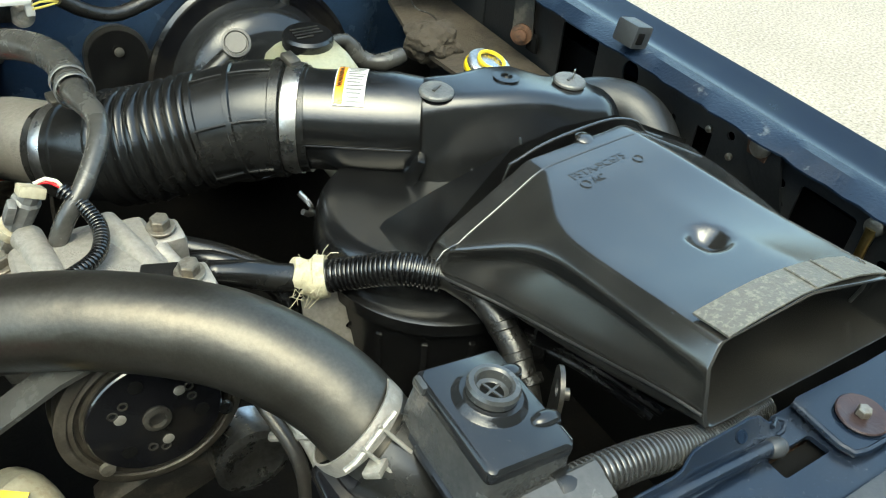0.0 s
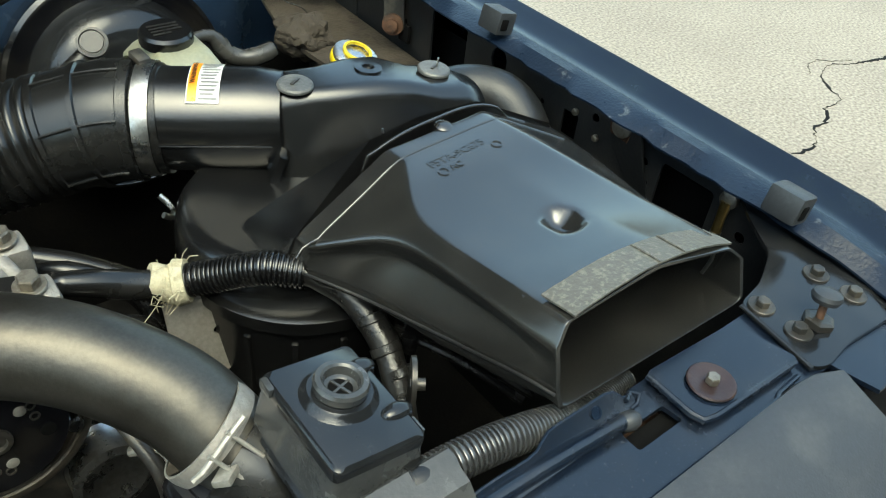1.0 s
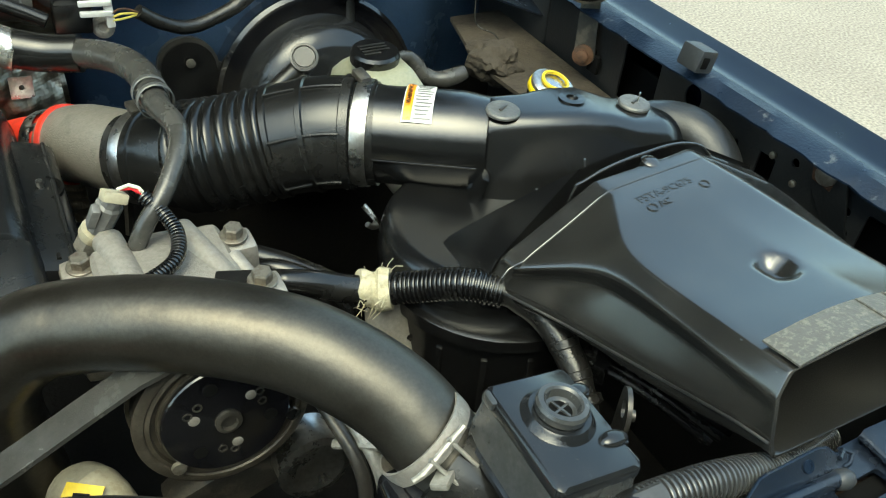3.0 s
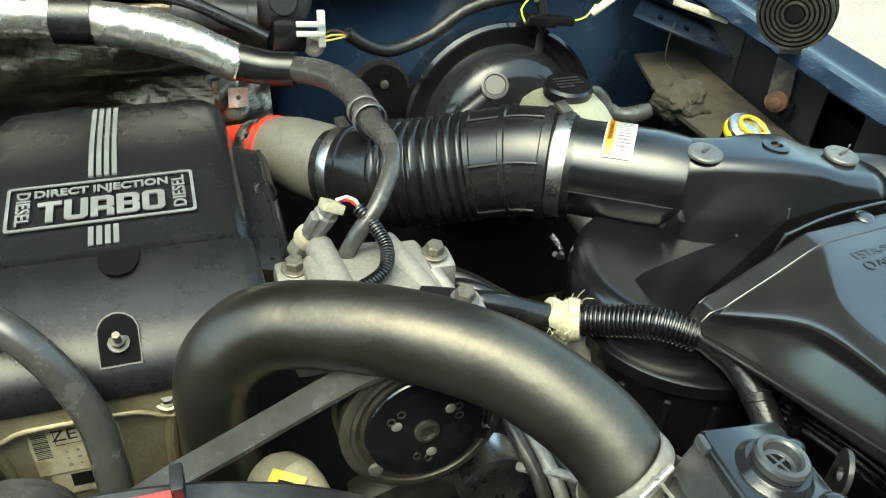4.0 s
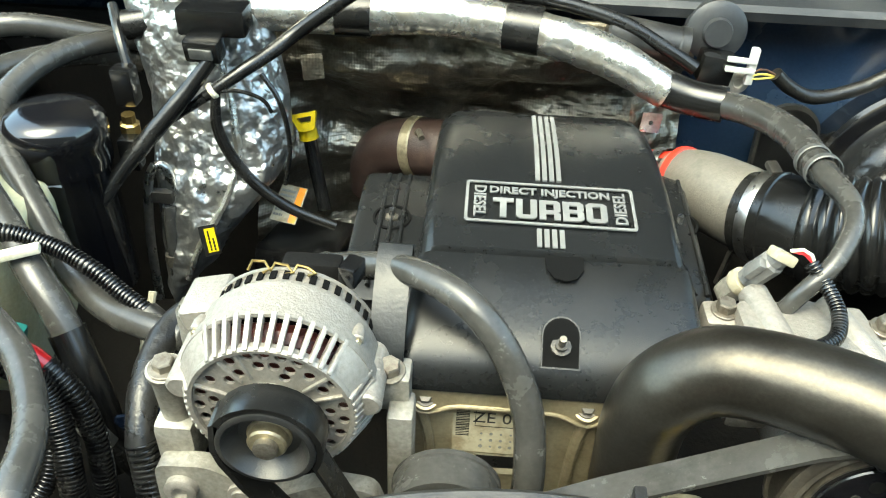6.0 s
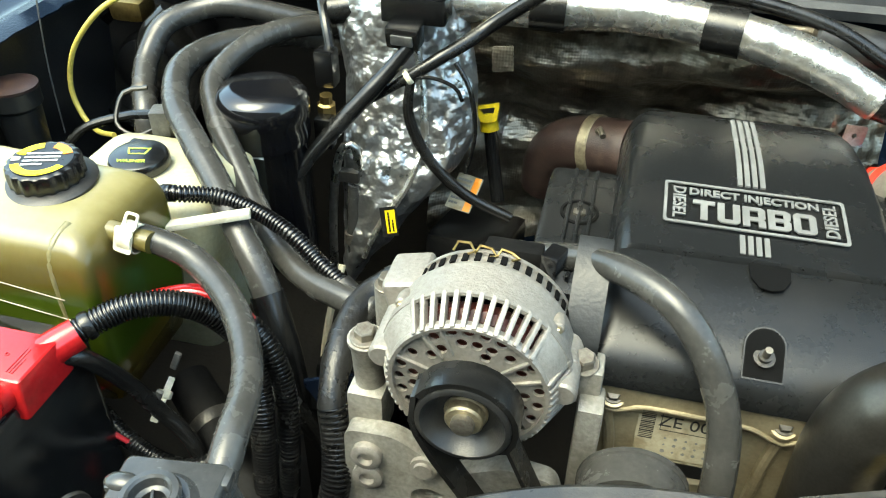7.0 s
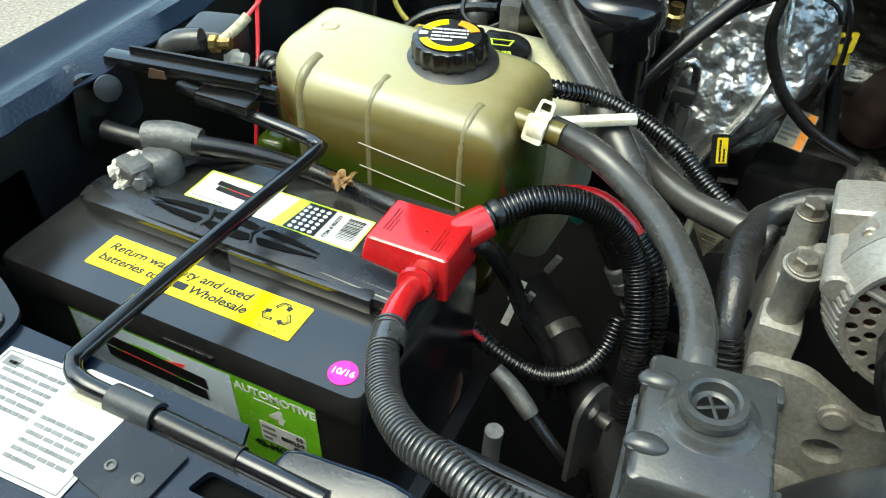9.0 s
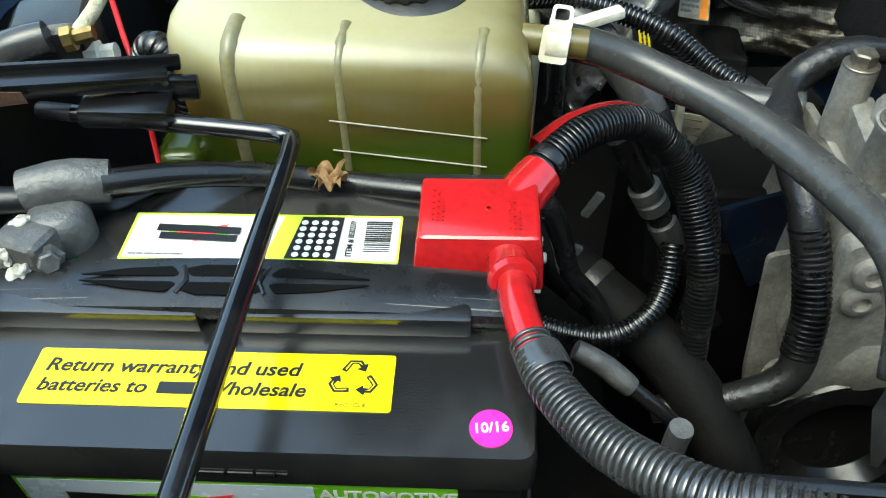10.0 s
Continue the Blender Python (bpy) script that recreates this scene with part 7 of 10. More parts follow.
part("loom", T([(-0.3415, 0.445, 0.976), (-0.335, 0.432, 0.950), (-0.331, 0.415, 0.918), (-0.334, 0.401, 0.887)], 0.0134, 18, rib=(0.0042, 0.0022)), M_LOOM, tl)
part("branch", T([(-0.3315, 0.408, 0.900), (-0.337, 0.395, 0.876), (-0.355, 0.390, 0.860), (-0.39, 0.390, 0.843), (-0.43, 0.392, 0.828)], [0.0128, 0.0122, 0.0110, 0.0105], 18, wob=0.06), M_TAPE, tl, "taped branch turning under the looms")
hose("pressure_hose", [(0.262, 0.485, 1.055), (0.29, 0.478, 1.048), (0.32, 0.472, 1.036), (0.35, 0.464, 1.030)], [0.0095, 0.0115, 0.0125, 0.0125], M_RUBBER, "black pressure hose from the compressor", seg=18)
hp = hose("compressor_line", [(0.345, 0.466, 1.030), (0.37, 0.448, 1.040), (0.40, 0.42, 1.055), (0.43, 0.395, 1.055), (0.452, 0.365, 1.04), (0.458, 0.33, 1.02), (0.452, 0.30, 1.00), (0.445, 0.275, 0.97)], 0.0115, M_TAPE, "black line in split loom with frayed tan tape", seg=18, wob=0.1)
part("loom", T([(0.352, 0.462, 1.032), (0.375, 0.444, 1.042), (0.402, 0.418, 1.056), (0.428, 0.396, 1.056)], 0.0145, 20, rib=(0.0038, 0.0022)), M_LOOM, hp)
part("frayed_tape", T([(0.328, 0.473, 1.037), (0.343, 0.467, 1.031), (0.356, 0.46, 1.033)], [0.0125, 0.0170, 0.0205, 0.0175], 20, wob=0.5, step=0.003), M_TANTAPE, hp, "torn tan cloth tape")
rnd = random.Random(41)
bm = bmesh.new()
for k in range(46):
    a = rnd.uniform(0, 6.28)
    u = rnd.uniform(-0.016, 0.016)
    c = V(0.343 + 0.8 * u, 0.467 - 0.35 * u, 1.032)
    d1 = V(0.4 * math.cos(a), 0.85 * math.cos(a), math.sin(a))
    d2 = V(-0.4 * math.sin(a), -0.85 * math.sin(a), math.cos(a))
    r = rnd.uniform(0.015, 0.019)
    pts = [c + d1 * r * 0.95, c + d1 * (r + 0.001) + d2 * 0.006 + V(rnd.uniform(-0.005, 0.005), 0, 0), c + d1 * (r + rnd.uniform(-0.002, 0.005)) + d2 * rnd.uniform(0.01, 0.017) + V(rnd.uniform(-0.012, 0.012), 0, -rnd.uniform(0, 0.006))]
    tube(bm, path(pts, 0.003), 0.00035, 5)
part("loose_thread", bm, M_TANTAPE, hp, "frayed loose threads")
for k, y in ((0.0, 0.345), (0.0, 0.322), (0.0, 0.304)):
    x, z = 0.457 - 0.0003 * (0.345 - y) * 100, 1.03 - (0.345 - y) * 0.62
    part("tape_turn", L((x, y, z), (-0.05, -0.75, -0.65), [(0.0118, -0.004), (0.0130, -0.0035), (0.0131, 0.003), (0.0118, 0.004)], 24), M_TAPE, hp)
c4_ = hose("front_loom", [(0.29, 0.168, 1.085), (0.36, 0.170, 1.095), (0.41, 0.166, 1.096), (0.445, 0.163, 1.090), (0.49, 0.163, 1.074), (0.56, 0.175, 1.05)], 0.0125, M_LOOMGREY, "grey-black split loom along the front panel", rib=(0.0030, 0.0021), seg=20, category="cable")


band_on("spring_clamp", [(-0.225, 0.575, 1.060), (-0.185, 0.553, 1.083), (-0.149, 0.535, 1.099)], 0.25, 0.0124, 0.008, M_DARKSTEEL, c1_)
band_on("tape_wrap", [(-0.395, 0.567, 1.022), (-0.362, 0.553, 1.006), (-0.345, 0.54, 0.995)], 0.6, 0.0102, 0.02, M_TAPE, c3_)
band_on("tape_wrap", [(0.36, 0.170, 1.095), (0.41, 0.166, 1.096)], 0.15, 0.0136, 0.012, M_RUBBER, c4_)
band_on("spring_clamp", [(-0.44, 0.97, 1.04), (-0.54, 0.93, 1.085), (-0.61, 0.86, 1.10)], 0.4, 0.0155, 0.01, M_DARKSTEEL, c5_)
band_on("spring_clamp", [(-0.44, 0.99, 1.06), (-0.51, 0.94, 1.10), (-0.572, 0.87, 1.108)], 0.4, 0.0145, 0.01, M_DARKSTEEL, c6_)


# ---- brakes, firewall ----
def brake_booster():
    d = thing("brake_booster", (0.48, 0.95, 0.97), "glossy black round brake booster on the firewall", "brake booster")
    ax = V(0.0, -1, 0.15)
    c = V(0.482, 0.955, 0.947)
    part("shell", L(c, ax, [(0.135, -0.06), (0.142, -0.01), (0.145, 0.0), (0.145, 0.006), (0.140, 0.009), (0.134, 0.005), (0.115, 0.004), (0.0, 0.004)], 72), M_GLOSSBLACK, d)
    part("dome", L(c, ax, [(0.116, 0.002), (0.113, 0.012), (0.108, 0.034), (0.099, 0.047), (0.083, 0.056), (0.05, 0.062), (0.0, 0.063)], 72), M_BOX, d, "dusty black raised dome")
    p = V(0.431, 0.868, 1.054)
    part("check_valve", L(p + V(0.004, 0.012, -0.012), (-0.25, -0.72, 0.65), [(0.014, 0), (0.014, 0.012), (0.0175, 0.0125), (0.0175, 0.018), (0.0145, 0.0185), (0.0135, 0.0165), (0.0125, 0.0165), (0.012, 0.0185), (0, 0.0185)], 36), M_PLASTIC_DUSTY, d, "grey plastic check valve")
    part("vacuum_tube", T([(0.428, 0.876, 1.038), (0.39, 0.862, 1.02), (0.35, 0.85, 1.0), (0.31, 0.83, 0.98)], 0.011, 16), M_RUBBER, d)
    return d


brake_booster()


def brake_reservoir():
    d = thing("brake_fluid_reservoir", (0.48, 0.76, 1.0), "yellowed white brake fluid reservoir with a black cap", "fluid reservoir")
    bm = bmesh.new()
    secs = [[V(x, y, z) for x, y in rect(w, l, 0.012, (0.487, 0.765), 5)] for w, l, z in ((0.075, 0.12, 0.99), (0.083, 0.13, 1.0), (0.082, 0.13, 1.045), (0.078, 0.125, 1.056), (0.066, 0.10, 1.070), (0.056, 0.07, 1.081), (0.050, 0.05, 1.084))]
    part("bottle", ring_loft(bm, secs), M_RESERVOIR, d, "", smooth=60)
    part("cap", L((0.481, 0.772, 1.083), (0, -0.05, 1), [(0.0275, 0), (0.028, 0.011), (0.0255, 0.0145), (0.0, 0.015)], 48, teeth=24, tooth=0.0008), M_PLASTIC, d, "black ribbed cap")
    bars(d, basis((0.481, 0.7715, 1.0983), (1, 0, 0), (0, 1, 0.05)), 4, 0.034, 0.026, M_PLASTIC_DUSTY, name="embossed_line", thick=0.0006, seed=21)
    part("master_cylinder", L((0.487, 0.87, 0.965), (0, -1, 0), [(0.02, 0), (0.02, 0.2), (0.015, 0.21)], 24), M_ALU_DIRTY, d)
    return d


brake_reservoir()


def foil_housing():
    d = thing("evaporator_housing", (-0.44, 0.92, 0.8), "air conditioning housing wrapped in crinkled silver foil", "heater housing")

    rows = ((0.80, -0.468, -0.452, 0.800), (0.83, -0.474, -0.441, 0.792), (0.861, -0.474, -0.410, 0.792), (0.90, -0.476, -0.388, 0.795), (0.935, -0.478, -0.356, 0.803), (0.97, -0.480, -0.326, 0.818), (1.01, -0.484, -0.312, 0.838), (1.06, -0.488, -0.318, 0.860), (1.17, -0.515, -0.345, 0.892))

    def fn(u, v):
        a = math.pi * (0.02 + 0.96 * u)
        z = 0.80 + 0.37 * v
        k = max(i for i in range(len(rows) - 1) if rows[i][0] <= z + 1e-9)
        p, q = rows[k], rows[k + 1]
        g = (z - p[0]) / (q[0] - p[0])
        lo, hi, front = (p[i] + (q[i] - p[i]) * g for i in (1, 2, 3))
        x = (lo + hi) / 2 - math.cos(a) * (hi - lo) / 2
        y = front + 0.06 * (1 - math.sin(a) ** 0.7)
        f = 0.007 * noise.noise(V(x * 25, y * 25, z * 18)) + 0.004 * noise.noise(V(x * 70, y * 70, z * 60))
        return V(x, y - f, z + f)

    part("foil_skin", surface(bmesh.new(), fn, 90, 80), M_FOIL, d, "crinkled silver foil", smooth=25)
    part("seam_tape", T([fn(0.62, v / 14) + V(0, -0.002, 0) for v in range(2, 15)], [0.004, 0.005, 0.0045, 0.005], 8, wob=0.2), M_FOILSLEEVE, d, "wrinkled foil tape seam")
    return d


foil_housing()


def heat_blanket():
    def fn(u, v):
        x, z = -0.40 + 0.57 * u, 0.74 + 0.40 * v
        y = 0.985 + 0.07 / (1 + math.exp((z - 1.035) * 70)) * min(1, u * 6) - 0.016 * math.sin(v * 17 + 2 * math.sin(u * 5)) * (0.5 + 0.5 * u) - 0.012 * math.sin(u * 13 + v * 5)
        y += 0.020 * noise.noise(V(x * 6, z * 24, 0)) + 0.008 * abs(noise.noise(V(x * 18 + z * 20, z * 50, 2))) + 0.0015 * noise.noise(V(x * 90, z * 90, 5))
        return V(x, y, z)

    bm = surface(bmesh.new(), fn, 170, 120)
    r = bmesh.ops.extrude_face_region(bm, geom=bm.faces[:])
    bmesh.ops.translate(bm, verts=[g for g in r["geom"] if isinstance(g, bmesh.types.BMVert)], vec=(0, 0.006, 0))
    return part("heat_blanket", bm, M_BLANKET, None, "dark creased woven foil heat blanket hung on the firewall", category="heat shield", smooth=60)


heat_blanket()


def vacuum_canister():
    d = thing("fuel_filter_canister", (-0.538, 0.786, 0.95), "glossy black canister with a domed lid and a torn white label", "filter")
    c = (-0.540, 0.772, 0.86)
    part("can", L(c, (0, 0, 1), [(0.048, 0), (0.049, 0.01), (0.049, 0.17), (0.050, 0.172)], 48), M_GLOSSBLACK, d)
    part("lid", L(c, (0, 0, 1), [(0.0515, 0.168), (0.0525, 0.176), (0.0525, 0.195), (0.054, 0.198), (0.054, 0.212), (0.052, 0.222), (0.045, 0.229), (0.03, 0.233), (0, 0.234)], 56), M_GLOSSBLACK, d, "domed gloss black lid")
    bm = bmesh.new()
    surface(bm, lambda u, v: V(-0.540 + 0.0498 * math.sin(radians(-65 + 85 * u)), 0.772 - 0.0498 * math.cos(radians(-65 + 85 * u)), 1.022 + 0.024 * v + 0.003 * math.sin(u * 9) * (1 - v)), 16, 3)
    part("label", bm, M_STICK_W, d, "torn white label")
    return d


vacuum_canister()


def turbo_duct():
    d = thing("turbo_outlet", (-0.17, 0.88, 0.95), "burnt brown duct with a brass coloured band clamp", "pipe")
    part("duct", T([(-0.238, 1.035, 0.85), (-0.228, 1.022, 0.905), (-0.195, 1.005, 0.938), (-0.12, 0.975, 0.955)], [0.034, 0.038, 0.040, 0.040], 32), M_TURBO, d)
    part("band", L((-0.170, 0.995, 0.945), (0.9, -0.38, 0.2), [(0.041, -0.008), (0.0428, -0.006), (0.0428, 0.006), (0.041, 0.008)], 40, cap0=False, cap1=False), M_PLATED, d)
    part("tee_bolt", T([(-0.168, 0.962, 0.985), (-0.165, 0.955, 0.992), (-0.160, 0.94, 0.99)], 0.004, 10), M_BOLT, d)
    return d


turbo_duct()


def dipstick():
    d = thing("dipstick", (-0.30, 0.93, 0.9), "yellow dipstick handle on a black tube", "dipstick")
    part("tube", T([(-0.306, 0.940, 0.984), (-0.299, 0.930, 0.95), (-0.285, 0.91, 0.89)], 0.009, 14), M_PLASTIC, d)
    part("plug", C((-0.306, 0.940, 0.980), (-0.309, 0.942, 0.998), 0.0125, 0.0115), M_YELLOW, d)
    m = basis((-0.308, 0.937, 1.006), (1, 0.1, 0.22), (-0.22, 0.35, 1))
    part("handle", P(m, round_poly([(-0.010, -0.012), (0.010, -0.012), (0.017, 0.011), (-0.017, 0.011)], 0.004), 0.008, [round_poly([(-0.006, -0.002), (0.007, -0.002), (0.010, 0.006), (-0.010, 0.006)], 0.002)]), M_YELLOW, d)
    return d


dipstick()


def fan_shroud():
    d = thing("fan_shroud", (-0.04, 0.33, 0.8), "black plastic fan shroud with a red warning sticker", "fan shroud")
    bm = bmesh.new()
    rings = []
    for i in range(41):
        x = -0.29 + 0.50 * i / 40
        z = 0.812 + math.sqrt(0.277 ** 2 - (x + 0.04) ** 2)
        rings.append([V(x, 0.20, z - 0.045), V(x, 0.26, z - 0.014), V(x, 0.335, z - 0.001), V(x, 0.340, z), V(x, 0.344, z - 0.003), V(x, 0.342, z - 0.02), V(x, 0.30, z - 0.03), V(x, 0.20, z - 0.06)])
    ring_loft(bm, rings)
    part("shell", bm, M_PLASTIC_DUSTY, d, "", smooth=40)
    part("tab", B((0.022, 0.335, 1.092), (0.008, 0.02, 0.012), 0.002), M_PLASTIC_DUSTY, d)
    return d


fan_shroud()


def belt_run():
    d = thing("drive_belt", (0.0, 0.39, 1.0), "flat black serpentine belt with dusty back", "belt")
    bm = bmesh.new()
    pts = [(-0.06, 0.985), (0.015, 1.030), (0.06, 1.053), (0.105, 1.077), (0.14, 1.095), (0.165, 1.103), (0.19, 1.105)]
    rings = []
    for x, z in pts:
        rings.append([V(x, 0.378, z), V(x, 0.402, z), V(x, 0.402, z - 0.004), V(x, 0.378, z - 0.004)])
    ring_loft(bm, rings)
    part("upper_run", bm, M_HOSE, d, smooth=0)
    bm = bmesh.new()
    rings = []
    for a in range(150, -31, -15):
        rings.append([V(-0.217 + r * math.cos(radians(a)), y, 1.056 + r * math.sin(radians(a))) for r, y in ((0.0395, 0.383), (0.0395, 0.406), (0.035, 0.406), (0.035, 0.383))])
    e = V(-0.150, 0, 0.955)
    rings.append([V(e.x + dx, y, e.z) for dx, y in ((0.0, 0.383), (0.0, 0.406), (-0.004, 0.406), (-0.004, 0.383))])
    ring_loft(bm, rings)
    part("alternator_run", bm, M_RUBBER, d)
    bm = bmesh.new()
    rings = [[V(x + dx, y, z + dz) for dx, dz, y in ((-0.0025, -0.001, 0.383), (-0.0025, -0.001, 0.406), (0.0015, 0.001, 0.406), (0.0015, 0.001, 0.383))] for x, z in ((-0.2515, 1.075), (-0.254, 1.05), (-0.25, 1.035), (-0.238, 1.01), (-0.19, 0.93))]
    ring_loft(bm, rings)
    part("return_run", bm, M_RUBBER, d)
    return d


belt_run()


def idler():
    d = thing("idler_pulley", (-0.10, 0.40, 0.97), "smooth dusty black idler pulley", "pulley")
    part("wheel", L((-0.094, 0.415, 0.990), (0, -1, 0.05), [(0.03, 0), (0.041, 0.002), (0.041, 0.006), (0.0395, 0.007), (0.0395, 0.028), (0.041, 0.029), (0.041, 0.033), (0.03, 0.034), (0.015, 0.028), (0, 0.028)], 48), M_HOSE, d)
    return d


idler()


def rubber_stop(x, y, z, s):
    d = thing("rubber_bump_stop", (x, y, z - 0.02), "grey rubber hood bump stop on the fender lip", "bump stop", "hood bump stops")
    part("block", B((x, y, z - 0.002), (0.026, 0.032, 0.026), 0.004, (0, s * 12, 0)), M_GREYTRIM, d)
    # Black block set into the rubber for the shade of its opening.
    part("hollow_shade", B((x - s * 0.004, y - 0.0145, z - 0.002), (0.010, 0.006, 0.013), 0.002, (0, s * 12, 0)), M_DARK, d)


rubber_stop(0.765, 0.194, 1.126, 1)
rubber_stop(0.776, 0.572, 1.133, 1)
rubber_stop(-0.862, 0.615, 1.135, -1)


def hold_down():
    d = thing("battery_hold_down", (-0.67, 0.27, 1.08), "black bent steel rod strapped over the battery", "rod")
    part("rod", T([(-0.80, 0.413, 1.083), (-0.74, 0.408, 1.080), (-0.690, 0.405, 1.077), (-0.676, 0.401, 1.077), (-0.670, 0.390, 1.077), (-0.670, 0.30, 1.083), (-0.670, 0.16, 1.090), (-0.668, 0.143, 1.090), (-0.655, 0.136, 1.089), (-0.62, 0.136, 1.087), (-0.50, 0.133, 1.087)], 0.0055, 16, step=0.004), M_GLOSSBLACK, d)
    part("threaded_end", L((-0.80, 0.413, 1.083), (-1, 0.08, 0.05), [(0.0052, -0.002), (0.0052, 0.02), (0.004, 0.022)], 16), M_DARKSTEEL, d)
    part("grip_sleeve", T([(-0.60, 0.1355, 1.087), (-0.575, 0.135, 1.087), (-0.55, 0.1345, 1.087)], 0.0064, 16), M_RUBBER, d, "short black rubber sleeve")
    return d


hold_down()


# ---- front panel hardware ----
def hold_plate():
    d = thing("hold_down_plate", (0.59, 0.12, 1.085), "dusty blue raised plate with a large rusty washer", "plate")
    m = basis((0, 0, 1.0885), (1, 0, 0), (0, 1, 0))
    out = round_poly([(0.545, 0.152), (0.543, 0.106), (0.549, 0.102), (0.646, 0.0985), (0.648, 0.103), (0.637, 0.148)], 0.004)
    part("plate", P(m, out, 0.004, bend=lambda x, y: 0.0045 * math.exp(-((x - 0.59) / 0.03) ** 2 - ((y - 0.125) / 0.03) ** 2)), M_PAINT_DUSTY, d)
    part("rolled_edge", T([(0.545, 0.150, 1.0905), (0.5435, 0.112, 1.0905), (0.546, 0.1045, 1.0905), (0.555, 0.1022, 1.0905), (0.60, 0.1005, 1.0905), (0.645, 0.0990, 1.0905)], 0.0028, 8), M_PAINT_DUSTY, d)
    part("washer", L((0.573, 0.120, 1.0945), (-0.02, -0.02, 1), [(0.0165, 0), (0.017, 0.0012), (0.0162, 0.0022), (0.013, 0.0022), (0.009, 0.0006), (0, 0.0006)], 40), M_RUSTPLUM, d, "plum-brown rusty washer")
    hexbolt(d, (0.573, 0.120, 1.0958), (0, -0.05, 1), 0.0048, 0.006, M_BOLT, label="dull yellow plated bolt")


hold_plate()


def corner_plate(side):
    s = side
    d = thing("corner_plate", (0.74 * s - 0.045 * (s < 0), 0.14, 1.085), "dusty grey-blue corner plate with flanged bolts", "plate", "front corner plates")
    m = basis((0, 0, 1.0862), (1, 0, 0), (0, 1, 0))
    if s > 0:
        out = round_poly([(0.664, 0.158), (0.652, 0.089), (0.664, 0.083), (0.70, 0.087), (0.79, 0.080), (0.795, 0.25), (0.764, 0.216), (0.740, 0.182), (0.700, 0.164)], 0.008)
        spots = ((0.748, 0.144), (0.751, 0.113), (0.675, 0.147), (0.675, 0.115))
    else:
        out = round_poly([(-0.722, 0.158), (-0.707, 0.060), (-0.88, 0.050), (-0.885, 0.22), (-0.80, 0.19), (-0.752, 0.172)], 0.010)
        spots = ((-0.736, 0.143), (-0.731, 0.110), (-0.80, 0.145), (-0.80, 0.10))
    part("plate", P(m, out, 0.004), M_BOX, d)
    for x, y in spots:
        hexbolt(d, (x, y, 1.0902), (0, 0, 1), 0.0055, 0.0055, M_DARKSTEEL, 0.0105)
    if s > 0:
        part("lip", T([(0.652, 0.089, 1.0885), (0.658, 0.12, 1.0885), (0.664, 0.157, 1.0885)], 0.0022, 8), M_BOX, d)
        a = thing("hood_adjuster", (0.71, 0.115, 1.09), "grey rubber capped hood adjuster screw", "bump stop")
        part("nut", L((0.696, 0.112, 1.0902), (0.1, 0, 1), [(0.012, 0), (0.012, 0.005), (0.009, 0.006)], 6), M_DARKSTEEL, a, smooth=0)
        part("screw", C((0.696, 0.112, 1.094), (0.699, 0.115, 1.110), 0.003), M_RUST, a)
        part("rubber_cap", L((0.699, 0.115, 1.107), (0.15, 0.1, 1), [(0.006, 0), (0.0100, 0.002), (0.0115, 0.006), (0.0105, 0.009), (0.006, 0.0115), (0, 0.012)], 24), M_GREYTRIM, a)


corner_plate(1)
corner_plate(-1)


def front_trim():
    bm = bmesh.new()
    rings = []
    for i in range(21):
        x = 0.28 + 0.39 * i / 20
        e = 0.012 * max(0, (x - 0.645) / 0.025)
        rings.append([V(x, 0.091 - e, 1.0815), V(x, 0.087 - e, 1.0885), V(x, 0.075, 1.0895), V(x, 0.056, 1.083), V(x, 0.036, 1.0765), V(x, -0.01, 1.055), V(x, -0.012, 1.03), V(x, 0.05, 1.05)])
    ring_loft(bm, rings)
    part("grille_trim", bm, M_GREYTRIM, None, "matt grey plastic trim in front of the panel", kind="structure", category="trim", smooth=40)
    d = thing("fender_bracket", (0.73, 0.05, 1.05), "grey-blue pressed bracket with a bolt", "bracket")
    part("panel", P(basis((0.70, 0.03, 1.055), (0.75, 0.3, 0.5), (-0.2, 0.9, -0.3)), round_poly([(-0.01, -0.07), (0.05, -0.07), (0.06, 0.03), (0.02, 0.045), (-0.005, 0.03)], 0.008), 0.004), M_BOX, d)
    hexbolt(d, (0.712, 0.004, 1.070), (-0.5, -0.1, 0.8), 0.006, 0.006, M_BOLT, 0.012)
    hexbolt(d, (0.735, 0.052, 1.082), (0.0, 0.0, 1), 0.004, 0.014, M_BOLT)


front_trim()


def loom_cover(x, y, z, w, rz, ry=0):
    d = thing("loom_cover", (x, y, z), "grey plastic channel over the front loom", "channel", "loom covers")
    bm = bmesh.new()
    rot = Matrix.Translation((x, y, z)) @ Euler((radians(12), radians(ry), radians(rz))).to_matrix().to_4x4()
    sec = [(-0.019, -0.012), (-0.018, 0.010), (-0.010, 0.0165), (0.012, 0.0165), (0.014, 0.0145), (-0.009, 0.0145), (-0.016, 0.009), (-0.017, -0.012)]
    ring_loft(bm, [[rot @ V(k, a, b) for a, b in sec] for k in (-w / 2, w / 2)])
    part("channel", bm, M_BOXGREY, d, smooth=30)
    return d


loom_cover(0.352, 0.164, 1.089, 0.07, -4, -6)
loom_cover(-0.398, 0.170, 1.073, 0.075, -6, -12)


